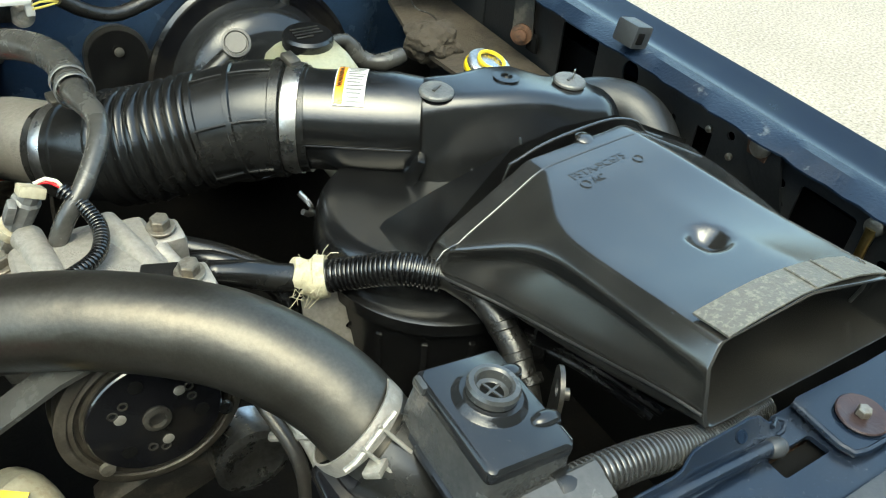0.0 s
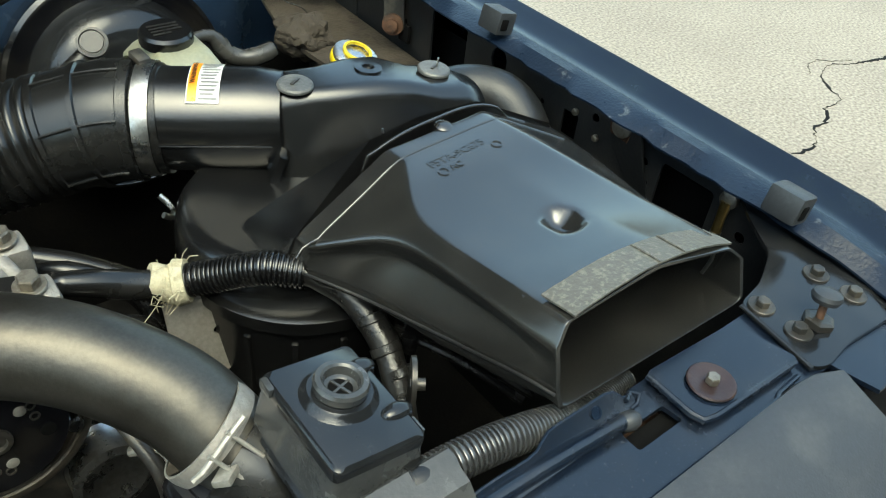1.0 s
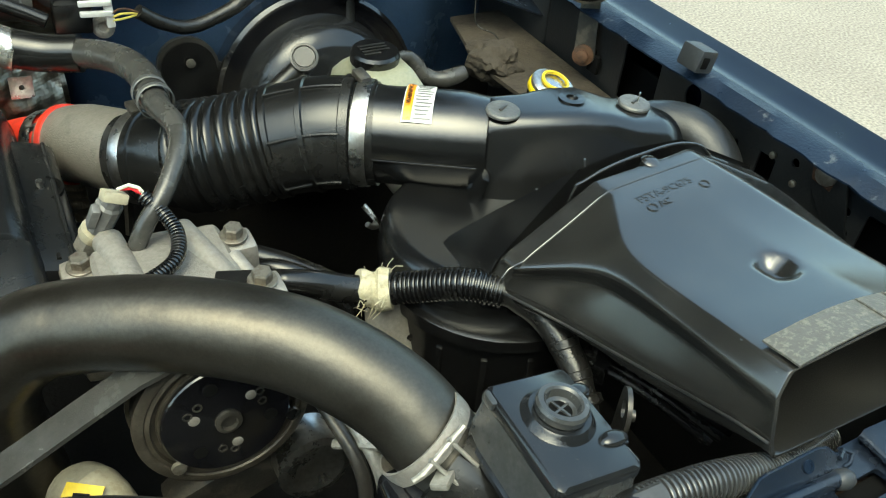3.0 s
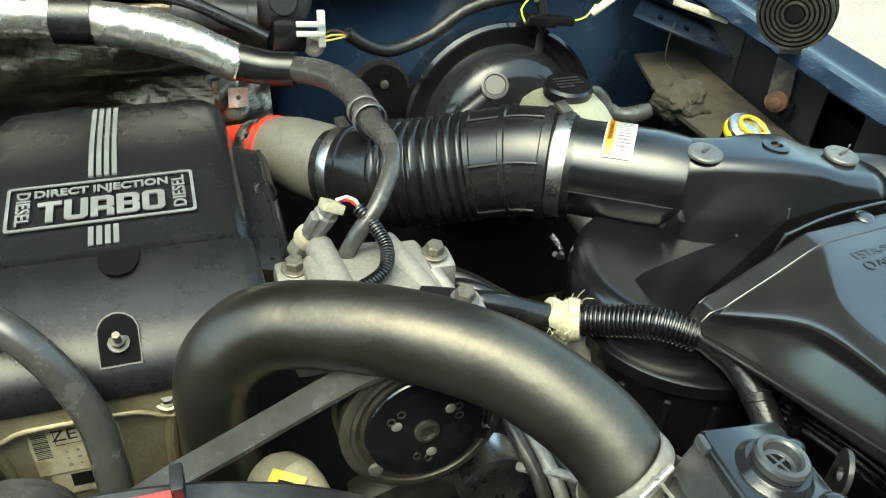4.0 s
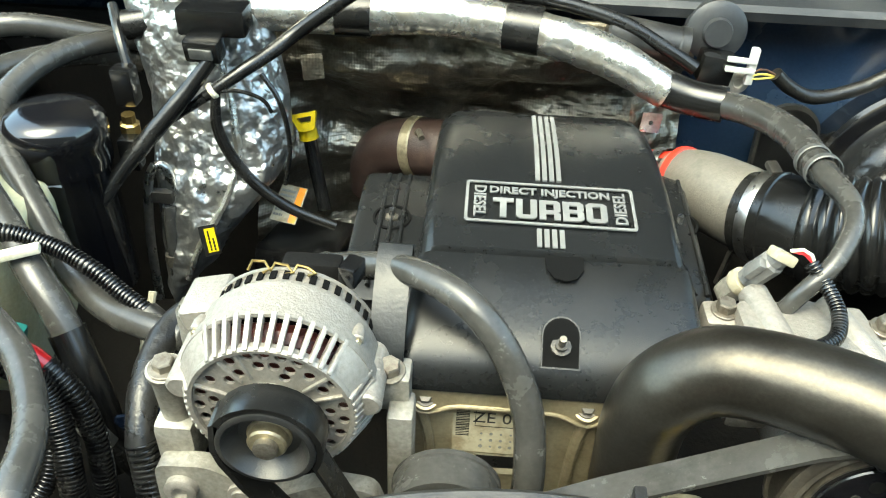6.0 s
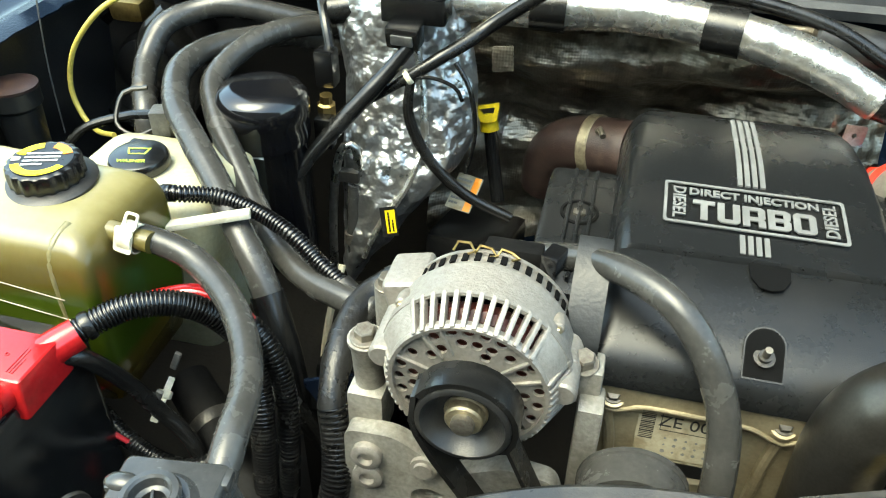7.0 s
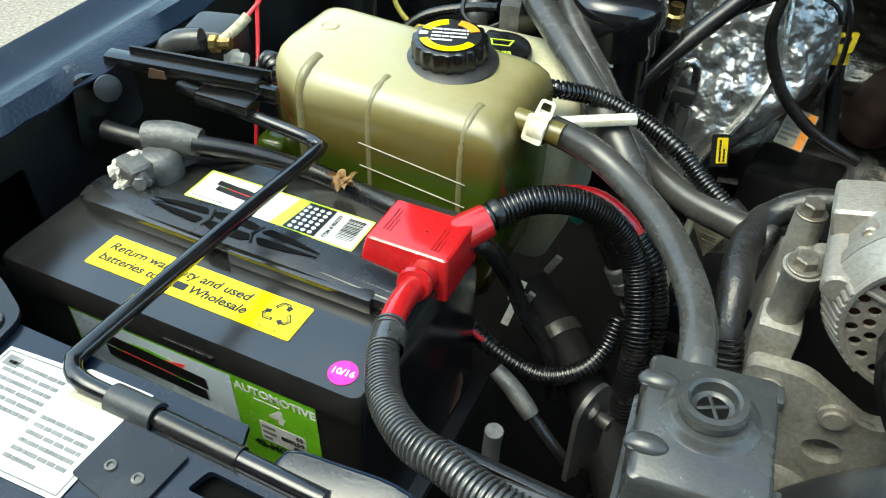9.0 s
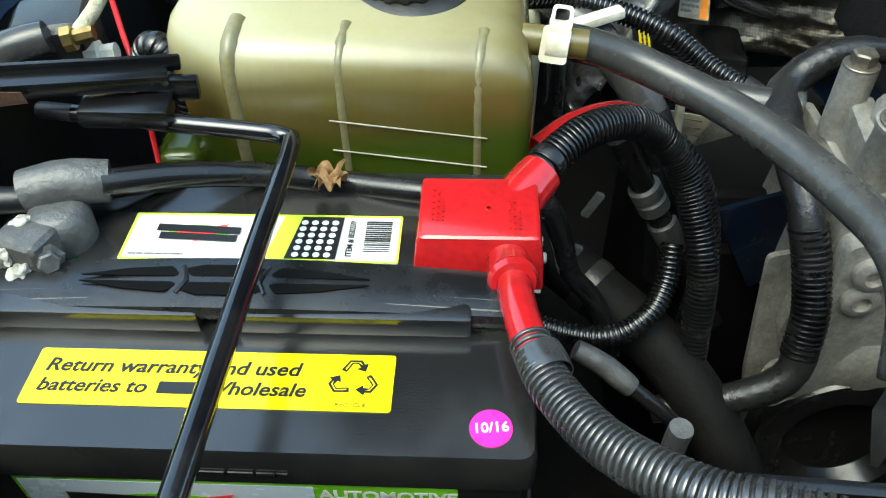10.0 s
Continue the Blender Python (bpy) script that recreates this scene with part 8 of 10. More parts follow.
def eyelet(x, y, z, turn, tall=0.05):
    d = thing("lifting_eye", (x, y, z - 0.03), "dark steel bracket with a punched eye", "bracket", "radiator brackets")
    m = basis((x, y, z), (math.cos(radians(turn)), math.sin(radians(turn)), 0), (0, 0, 1))
    out = [(-0.014, -tall)] + [(0.014, -tall)] + [(0.014 * math.cos(radians(a)), 0.014 * math.sin(radians(a))) for a in range(0, 181, 15)]
    part("plate", P(m, out, 0.003, [disc(0.0065, n=16, sx=0.8)]), M_DARKSTEEL, d, smooth=20)
    part("stud", C(m @ V(0.006, -0.012, 0), m @ V(0.006, -0.012, 0.010), 0.004), M_DARKSTEEL, d)
    return d


eyelet(0.396, 0.220, 1.116, 55)
eyelet(-0.401, 0.226, 1.108, 70)


def information_sheet():
    d = thing("information_sheet", (-0.665, 0.115, 1.086), "glossy white printed information sheet on the front panel", "label")
    m = basis((-0.662, 0.110, 1.0855), (1, 0.02, 0), (0, 1, 0))
    out = [(-0.050, 0.030), (0.000, 0.033), (0.003, 0.036), (0.046, 0.036), (0.046, 0.004), (0.046, -0.034), (-0.050, -0.036)]
    part("sheet", P(m, out, 0.0006), M_STICK_W, d, smooth=0)
    part("border", P(up(m, 0.0008), [(-0.048, 0.028), (0.044, 0.032), (0.044, -0.032), (-0.048, -0.034)], 0.0002, [[(-0.0472, 0.0272), (0.0432, 0.0312), (0.0432, -0.0312), (-0.0472, -0.0332)]]), M_INKGREY, d, smooth=0)
    bars(d, shift(m, -0.022, 0.006, 0.0008), 7, 0.040, 0.036, M_INKGREY, seed=31)
    bars(d, shift(m, 0.020, -0.012, 0.0008), 6, 0.036, 0.03, M_INKGREY, seed=32)
    part("small_label", P(shift(m, 0.024, 0.024, 0.0010), rect(0.038, 0.015), 0.0003, ), M_CREAMLABEL, d, smooth=0)
    bars(d, shift(m, 0.024, 0.024, 0.0015), 3, 0.032, 0.011, M_INKGREY, seed=33)
    part("grey_box", P(shift(m, -0.040, 0.022, 0.0008), rect(0.010, 0.007), 0.0003), M_INKGREY, d, smooth=0)
    t = thing("riveted_tab", (-0.596, 0.105, 1.086), "grey steel tab held by two bright rivets", "bracket")
    part("tab", P(basis((-0.598, 0.104, 1.0855), (1, 0.02, 0), (0, 1, 0)), round_poly([(-0.022, -0.012), (0.02, -0.02), (0.024, 0.02), (-0.02, 0.026)], 0.002), 0.002), M_BOX, t, smooth=0)
    for x, y in ((-0.605, 0.103), (-0.588, 0.103)):
        part("rivet", L((x, y, 1.0875), (0, 0, 1), [(0.0034, 0), (0.0031, 0.0012), (0.0018, 0.0014), (0.0014, 0.0002), (0, 0.0002)], 18), M_LEAD, t)
    bm = bmesh.new()
    ring_loft(bm, [[V(x, 0.136 + 0.0085 * math.cos(a), 1.0868 + 0.0085 * math.sin(a)) for a in (radians(k) for k in range(0, 181, 18))] + [V(x, 0.136 + 0.0065 * math.cos(a), 1.0868 + 0.0065 * math.sin(a)) for a in (radians(k) for k in range(180, -1, -18))] for x in (-0.634, -0.604)])
    part("rod_clip", bm, M_GREYTRIM, t, "grey clip over the rod")


information_sheet()


# ---- driver side walls ----
def driver_wall_fittings():
    d = thing("apron_bracket", (0.775, 0.375, 1.09), "pressed apron bracket with a rusty bolt", "bracket")
    part("web", P(basis((0.783, 0.375, 1.072), (0, 1, 0), (-0.15, 0, 1)), round_poly([(-0.045, -0.06), (-0.02, -0.05), (0.018, 0.0), (0.022, 0.03), (-0.016, 0.034), (-0.03, -0.02)], 0.008), 0.003), M_APRON, d)
    part("rust_patch", P(basis((0.7785, 0.383, 1.094), (0, 1, 0), (-0.1, 0, 1)), [(-0.012, -0.014), (0.010, -0.012), (0.013, 0.004), (0.006, 0.014), (-0.010, 0.012), (-0.015, 0.0)], 0.0012), M_RUST, d, smooth=0)
    part("bolt", L((0.778, 0.378, 1.096), (-1, -0.1, 0.1), [(0.011, 0), (0.011, 0.004), (0.008, 0.006), (0, 0.007)], 18), M_BOLT, d)
    g = thing("ground_strap", (0.78, 0.25, 1.06), "brass lug and stranded earth strap bolted to the apron", "cable")
    part("bolt", L((0.786, 0.251, 1.084), (-1, 0, 0.1), [(0.009, 0), (0.009, 0.005), (0.006, 0.007), (0, 0.007)], 16), M_BOLT, g)
    part("lug", T([(0.781, 0.251, 1.083), (0.778, 0.250, 1.065), (0.777, 0.249, 1.05)], [0.0055, 0.0045, 0.005], 12), M_BRASS, g, "brass lug")
    part("strap", T([(0.777, 0.249, 1.052), (0.774, 0.246, 1.02), (0.77, 0.24, 0.97)], 0.0055, 12), M_HOSE, g)
    for y, z in ((0.448, 1.075), (0.415, 1.06), (0.53, 1.04), (0.62, 1.02)):
        part("apron_stud", L((0.789, y, z), (-1, 0, 0), [(0.004, 0), (0.004, 0.003), (0.002, 0.004)], 12), M_BOLT, d)
    f = thing("oil_filler_cap", (0.638, 0.646, 1.06), "black filler cap with yellow lettered ring", "cap")
    part("neck", C((0.634, 0.648, 1.03), (0.630, 0.636, 1.086), 0.023, 0.023, 28), M_PLASTIC, f)
    part("yellow_ring", L((0.630, 0.635, 1.084), (0.1, -0.3, 1), [(0.025, 0), (0.0262, 0.002), (0.0262, 0.006), (0.025, 0.008)], 36), M_YELLOW, f)
    part("top", L((0.6308, 0.6326, 1.092), (0.1, -0.3, 1), [(0.0245, 0), (0.0245, 0.004), (0.021, 0.006), (0, 0.0062)], 36), M_STEEL, f, "bright plated top")
    part("yellow_band", L((0.6318, 0.630, 1.0985), (0.1, -0.3, 1), [(0.016, 0), (0.016, 0.003), (0.013, 0.0035), (0.013, 0)], 32, cap0=False, cap1=False), M_YELLOW, f)
    sh = thing("dusty_shelf", (0.73, 0.74, 1.0), "dust-covered brown inner fender shelf", "panel")
    part("shelf", P(basis((0.0, 0.0, 1.012), (1, 0, 0), (0, 1, 0)), [(0.69, 0.60), (0.785, 0.58), (0.785, 0.98), (0.70, 0.98), (0.665, 0.84)], 0.006, bend=lambda x, y: 0.03 * (y - 0.75)), M_FELT, sh, smooth=0)
    ft = thing("felt_wad", (0.67, 0.82, 1.0), "crumpled brown dirty felt wad", "insulation")
    bm = bmesh.new()
    bmesh.ops.create_icosphere(bm, subdivisions=5, radius=1.0)
    for v in bm.verts:
        n = v.co.normalized()
        k = 1 + 0.3 * noise.noise(n * 1.6) + 0.10 * noise.noise(n * 5) + 0.05 * noise.noise(n * 14)
        v.co = V(0.690 + n.x * 0.036 * k, 0.835 + n.y * 0.04 * k, 1.022 + n.z * 0.028 * k)
    part("wad", bm, M_FELT, ft)
    # hood hinge with its coiled spring
    h = thing("hinge_assembly", (0.77, 0.75, 1.10), "dull steel hood hinge arm with a coiled flat spring", "hinge")
    c = V(0.755, 0.752, 1.172)
    for k in range(6):
        r = 0.012 + 0.0055 * k
        part("spring_coil", L(c, (-0.75, -0.66, 0.0), [(r, -0.012), (r + 0.0032, -0.012), (r + 0.0032, 0.012), (r, 0.012)], 40, cap0=False, cap1=False), M_DARKSTEEL, h)
    part("spring_core", L(c, (-0.75, -0.66, 0), [(0.044, -0.012), (0.044, 0.006), (0.010, 0.0065), (0.010, 0.011)], 40), M_GRIME_SHADE, h)
    part("arm", P(basis((0.772, 0.757, 1.10), (0.05, 0.15, 1), (0.6, -0.75, 0.1)), round_poly([(-0.055, -0.014), (0.07, -0.011), (0.07, 0.011), (-0.055, 0.014)], 0.009), 0.006), M_DARKSTEEL, h)
    part("pivot_bolt", L((0.770, 0.752, 1.055), (-0.75, -0.66, 0.1), [(0.014, 0), (0.014, 0.004), (0.008, 0.005), (0.008, 0.011), (0.005, 0.012)], 20), M_RUST, h, "rusty pivot bolt")
    part("square_washer", B((0.782, 0.742, 1.045), (0.006, 0.02, 0.024), 0.002), M_DARK, h)
    b = thing("cowl_bracket", (0.75, 0.93, 1.07), "dusty blue slotted cowl bracket with a tan strip", "bracket")
    m = basis((0.765, 0.915, 1.075), (0.80, -0.45, -0.25), (0.35, 0.75, 0.2))
    part("face", P(m, [(-0.11, -0.03), (0.10, -0.03), (0.11, 0.03), (-0.10, 0.03)], 0.003, [rect(0.008, 0.014, 0.003, (x, -0.006)) for x in (-0.07, -0.03, 0.01, 0.05)]), M_PAINT_DUSTY, b, smooth=0)
    m2 = basis((0.78, 0.925, 1.098), (0.80, -0.45, -0.22), (0.4, 0.85, 0.1))
    part("flange", P(m2, [(-0.11, -0.01), (0.11, -0.012), (0.12, 0.05), (-0.10, 0.06)], 0.003), M_PAINT_DUSTY, b, smooth=0)
    part("tan_strip", B((0.765, 0.925, 1.104), (0.10, 0.014, 0.008), 0.003, (0, 12, -32)), M_TANTAPE, b, "tan foam strip")
    hexbolt(b, (0.805, 0.915, 1.096), (0, 0, 1), 0.008, 0.006, M_BOLT, 0.013)
    part("cowl_side", B((0.80, 1.0, 1.0), (0.03, 0.28, 0.2), 0.01), M_APRON, None, "dark cowl side panel", kind="structure", category="inner panel")
    w = thing("loose_wire", (0.62, 0.88, 1.0), "thin dusty grey wire hanging at the cowl", "wire")
    part("wire", T([(0.670, 0.86, 1.122), (0.666, 0.86, 1.106), (0.667, 0.86, 1.073), (0.677, 0.86, 1.06), (0.700, 0.855, 1.048), (0.712, 0.845, 1.02), (0.716, 0.83, 0.99)], 0.0009, 6), M_HOSE, w)
    l = thing("brake_line_sleeve", (0.57, 0.85, 1.02), "dusty corrugated sleeve behind the reservoir", "hose")
    part("sleeve", T([(0.53, 0.84, 1.045), (0.565, 0.85, 1.04), (0.585, 0.84, 1.015), (0.61, 0.83, 1.01), (0.64, 0.83, 1.015)], [0.006, 0.009, 0.011, 0.012, 0.010], 14, wob=0.3), M_HOSE, l)


driver_wall_fittings()


# ---- firewall fittings ----
def firewall_fittings():
    d = thing("wiper_motor", (0.14, 0.97, 1.10), "dark grey wiper motor with a white clipped connector", "motor")
    part("can", L((0.055, 0.965, 1.136), (1, -0.05, -0.14), [(0.019, 0), (0.0225, 0.003), (0.0225, 0.085), (0.024, 0.087), (0.024, 0.097)], 32), M_PLASTIC_DUSTY, d)
    part("gear_housing", L((0.186, 0.985, 1.138), (0, -1, 0.15), [(0.036, 0), (0.036, 0.012), (0.030, 0.016), (0.018, 0.018), (0.016, 0.024), (0, 0.024)], 40), M_GREYTRIM, d, "round grey gear housing")
    c = part("connector", B((0.188, 0.952, 1.105), (0.040, 0.03, 0.034), 0.003, (0, 6, 0)), M_PLASTIC, d, "black connector block")
    for dz in (-0.006, 0.006):
        part("clip_bar", B((0.212, 0.934, 1.116 + dz), (0.034, 0.006, 0.006), 0.0015, (0, 4, 0)), M_STICK_W, c)
    part("clip_frame", B((0.226, 0.938, 1.114), (0.009, 0.010, 0.044), 0.0015), M_STICK_W, c)
    part("grommet", L((0.218, 0.95, 1.088), (0, -1, 0.2), [(0.013, 0), (0.013, 0.004), (0.009, 0.006), (0.006, 0.006), (0.005, 0.004), (0, 0.004)], 24), M_ALU_DIRTY, d)
    h = thing("wiper_harness", (0.35, 0.96, 1.09), "grey taped wiring harness along the firewall", "cable")
    for k in range(3):
        part("wire", T([(0.228, 0.934, 1.108 - 0.004 * k), (0.24, 0.936, 1.112 - 0.006 * k), (0.262, 0.945, 1.100)], 0.0014, 6), M_WIRE_Y if k else M_RUST, h)
    part("tape", T([(0.258, 0.945, 1.103), (0.285, 0.95, 1.083), (0.32, 0.955, 1.072), (0.375, 0.965, 1.085), (0.43, 0.975, 1.113), (0.50, 0.975, 1.126), (0.545, 0.975, 1.125)], 0.0085, 16, wob=0.06), M_TAPE, h)
    part("tie", L((0.523, 0.975, 1.126), (1, 0, 0), [(0.0095, -0.003), (0.0105, 0), (0.0095, 0.003)], 20), M_CREAM, h)
    part("branch", T([(0.53, 0.975, 1.124), (0.535, 0.972, 1.10), (0.535, 0.97, 1.06), (0.53, 0.96, 1.02)], 0.007, 12), M_TAPE, h)
    c2 = thing("harness_plug", (0.53, 0.96, 1.09), "black plug pair with yellow-green wires", "connector")
    part("plug", B((0.525, 0.955, 1.098), (0.045, 0.018, 0.014), 0.003, (0, 8, 0)), M_PLASTIC, c2)
    part("plug_half", B((0.558, 0.953, 1.096), (0.03, 0.015, 0.011), 0.003, (0, 8, 0)), M_PLASTIC, c2)
    part("wire", T([(0.50, 0.95, 1.10), (0.495, 0.955, 1.115), (0.51, 0.965, 1.125)], 0.0013, 6), M_STICK_LIME, c2)
    part("wire", T([(0.572, 0.95, 1.096), (0.59, 0.95, 1.10), (0.605, 0.955, 1.115)], 0.0013, 6), M_STICK_LIME, c2)
    part("tan_butt", T([(0.598, 0.95, 1.104), (0.615, 0.95, 1.116), (0.63, 0.95, 1.126)], [0.005, 0.006, 0.0045], 12), M_CREAM, c2)
    b = thing("firewall_blank", (0.315, 1.0, 0.99), "black arched blanking cover on the firewall", "cover")
    m = basis((0.316, 1.003, 0.985), (1, 0, 0), (0, 0.15, 1))
    arch = [(-0.036, -0.06), (0.036, -0.06)] + [(0.036 * math.cos(radians(a)), 0.012 + 0.036 * math.sin(radians(a))) for a in range(0, 181, 15)]
    part("cover", P(up(m, 0.006), arch, 0.012), M_PLASTIC, b, smooth=30)
    part("rim", P(up(m, 0.004), [(x * 1.12, y * 1.12) for x, y in arch], 0.01, [[(x * 1.0, y * 1.0) for x, y in arch]]), M_PLASTIC_DUSTY, b, smooth=30)
    part("stud", L((0.318, 0.985, 1.01), (0, -1, 0.1), [(0.006, 0), (0.006, 0.003), (0.003, 0.004)], 16), M_BOLT, b)
    p = thing("blanket_plate", (0.105, 0.92, 1.05), "small bright square clip plate on the heat blanket", "clip")
    part("plate", P(basis((0.118, 0.915, 1.045), (1, 0.1, -0.1), (0.1, 0.2, 1)), rect(0.024, 0.024, 0.001), 0.002, [disc(0.003, n=12)]), M_STEEL, p, smooth=0)
    part("foil_flap", surface(bmesh.new(), lambda u, v: V(0.09 + 0.07 * u, 0.93 - 0.02 * math.sin(3 * u + 2 * v) + 0.006 * noise.noise(V(u * 6, v * 6, 1)), 0.985 + 0.085 * v), 24, 24), M_BLANKET, p)
    p2 = thing("blanket_plate", (-0.30, 0.94, 1.09), "small dull square clip plate on the heat blanket", "clip")
    part("plate", P(basis((-0.292, 0.928, 1.085), (1, 0.1, 0.1), (0, 0.3, 1)), rect(0.026, 0.03, 0.002), 0.002), M_BLANKET, p2, smooth=0)
    pl = thing("vacuum_tube", (-0.1, 0.97, 1.17), "thin black tube along the cowl", "hose")
    part("tube", T([(-0.55, 0.96, 1.165), (-0.36, 0.965, 1.178), (-0.20, 0.97, 1.178), (-0.05, 0.965, 1.174), (0.06, 0.955, 1.155), (0.13, 0.94, 1.125), (0.16, 0.93, 1.11)], 0.0085, 14), M_RUBBER, pl)


firewall_fittings()


# ---- small engine parts ----
def pressure_sensor():
    d = thing("pressure_switch", (0.145, 0.58, 1.07), "grey plug on a brass pressure switch", "sensor")
    a, b = V(0.134, 0.590, 1.050), V(0.166, 0.566, 1.118)
    ax = (b - a).normalized()
    part("brass_base", L(a, ax, [(0.010, 0), (0.012, 0.004), (0.012, 0.018), (0.009, 0.020)], 6), M_ALU_DIRTY, d, smooth=0)
    part("collar", L(a + ax * 0.018, ax, [(0.0115, 0), (0.0130, 0.003), (0.0125, 0.010)], 24), M_CREAMLABEL, d)
    part("plug", L(a + ax * 0.030, ax, [(0.0095, 0), (0.0095, 0.006), (0.0108, 0.007), (0.0108, 0.030), (0.0085, 0.032), (0.0085, 0.040)], 10), M_PLUGGREY, d, "grey plastic plug", smooth=0)
    part("plug_latch", B(a + ax * 0.05 + V(-0.010, -0.006, 0.003), (0.007, 0.010, 0.022), 0.002, (20, 20, 0)), M_PLUGGREY, d)
    part("white_lock", B(a + ax * 0.070, (0.019, 0.017, 0.009), 0.002, (-20, 25, 0)), M_CREAMLABEL, d, "pale grey lock")
    for k in range(2):
        part("wire", T([b + V(0.002 * k, 0, 0), b + V(0.012, -0.004, 0.004 - 0.004 * k), b + V(0.02, -0.008, -0.008)], 0.0016, 6), M_WIRE_R if k else M_CREAM, d)
    w = thing("switch_lead", (0.19, 0.53, 1.09), "thin corrugated lead over the compressor", "cable")
    part("loom", T([(0.182, 0.560, 1.112), (0.194, 0.546, 1.100), (0.199, 0.525, 1.092), (0.190, 0.500, 1.088), (0.165, 0.483, 1.088), (0.14, 0.474, 1.086), (0.12, 0.468, 1.07)], 0.0062, 14, rib=(0.003, 0.0016)), M_LOOM, w)


pressure_sensor()


def front_drive_parts():
    d = thing("tensioner_pulley", (0.25, 0.375, 0.96), "bright worn steel tensioner pulley", "pulley")
    part("drum", L((0.249, 0.40, 0.955), (0, -1, 0.1), [(0.026, 0), (0.03, 0.002), (0.029, 0.004), (0.029, 0.030), (0.03, 0.032), (0.024, 0.034), (0.010, 0.028), (0, 0.028)], 48), M_STEEL, d)
    part("backing_arm", B((0.20, 0.405, 0.94), (0.12, 0.03, 0.05), 0.01, (0, -20, 0)), M_DARKSTEEL, d)
    l = thing("coolant_line_bundle", (0.28, 0.36, 0.97), "bundle of grey metal lines beside the compressor", "pipe")
    for k in range(4):
        part("line", T([(0.252 + 0.011 * k, 0.42 - 0.008 * k, 1.03), (0.262 + 0.012 * k, 0.37 - 0.006 * k, 1.015), (0.272 + 0.013 * k, 0.33 - 0.004 * k, 0.985), (0.268 + 0.016 * k, 0.31, 0.93)], 0.0058, 12), M_ALU_DIRTY if k % 2 else M_DARKSTEEL, l)
    part("cross_line", T([(0.262, 0.36, 0.99), (0.285, 0.335, 1.005), (0.31, 0.32, 1.0)], 0.004, 10), M_ALU_DIRTY, l)
    t = thing("tan_water_hose", (0.09, 0.39, 0.96), "tan stained lower water hose with a torn label", "hose")
    part("hose", T([(0.075, 0.43, 0.93), (0.088, 0.405, 0.975), (0.098, 0.385, 0.97), (0.108, 0.36, 0.92), (0.11, 0.35, 0.84)], [0.022, 0.024, 0.024, 0.024], 24), M_CREAMLABEL, t)
    part("torn_label", P(basis((0.085, 0.385, 0.999), (1, -0.4, 0.1), (0.3, 0.7, 0.4)), [(-0.016, -0.01), (0.012, -0.012), (0.018, 0.006), (-0.008, 0.012)], 0.0008), M_YELLOW, t, smooth=0)
    part("label_scuff", P(basis((0.084, 0.3845, 1.0003), (1, -0.4, 0.1), (0.3, 0.7, 0.4)), [(-0.004, -0.004), (0.008, -0.005), (0.009, 0.002), (-0.002, 0.004)], 0.0008), M_GRIME_SHADE, t, smooth=0)
    c = thing("shroud_hook", (0.075, 0.36, 1.0), "small bright hose clamp screw", "clamp")
    part("clamp", T([(0.048, 0.40, 0.992), (0.038, 0.392, 1.0), (0.030, 0.39, 0.996)], 0.004, 8), M_STEEL, c)
    b = thing("engine_side_loom", (0.36, 0.53, 0.98), "black hoses low beside the air cleaner", "hose")
    part("hose", T([(0.26, 0.60, 1.0), (0.31, 0.57, 0.985), (0.36, 0.52, 0.96), (0.38, 0.47, 0.90)], 0.012, 14), M_RUBBER, b)
    part("hose", T([(0.24, 0.56, 1.01), (0.285, 0.535, 1.02), (0.33, 0.50, 0.99), (0.33, 0.46, 0.93)], 0.009, 14), M_RUBBER, b)
    part("hose", T([(0.28, 0.50, 0.99), (0.30, 0.475, 1.005), (0.325, 0.47, 0.99), (0.33, 0.46, 0.95)], 0.005, 12), M_RUBBER, b)
    part("ring_terminal", T([(0.385, 0.585, 1.03), (0.392, 0.575, 1.02), (0.388, 0.562, 1.018), (0.378, 0.56, 1.026)], 0.003, 8), M_STEEL, b)
    w = thing("frame_bracket", (0.36, 0.46, 0.99), "weathered pale grey steel bracket below the taped line", "bracket")
    part("plate", P(basis((0.358, 0.455, 0.985), (1, -0.1, 0), (0, 0.25, 1)), round_poly([(-0.026, -0.05), (0.026, -0.05), (0.026, 0.03), (-0.026, 0.03)], 0.003), 0.004, [disc(0.004, (0.014, -0.008), 12)]), M_ALU, w)
    k = thing("reservoir_clip", (0.56, 0.30, 1.0), "black plastic line clips under the snorkel", "clip")
    for j in range(3):
        part("line", T([(0.47 + 0.012 * j, 0.345, 1.015 - 0.004 * j), (0.50 + 0.012 * j, 0.29, 1.01 - 0.004 * j), (0.53 + 0.012 * j, 0.235, 0.99)], 0.004, 10), M_LOOM, k)
    part("clip", B((0.485, 0.325, 1.014), (0.03, 0.012, 0.02), 0.003, (0, 0, 40)), M_PLASTIC, k)
    part("red_tag", B((0.525, 0.26, 1.022), (0.018, 0.006, 0.004), 0.001, (0, 0, -40)), M_RED, k)
    f = thing("frayed_tape_tail", (0.47, 0.37, 1.05), "torn tan tape on the line under the snorkel", "tape")
    part("tail", T([(0.452, 0.378, 1.056), (0.466, 0.366, 1.048), (0.472, 0.352, 1.036)], [0.010, 0.013, 0.006], 14, wob=0.6, step=0.003), M_TANTAPE, f)


front_drive_parts()


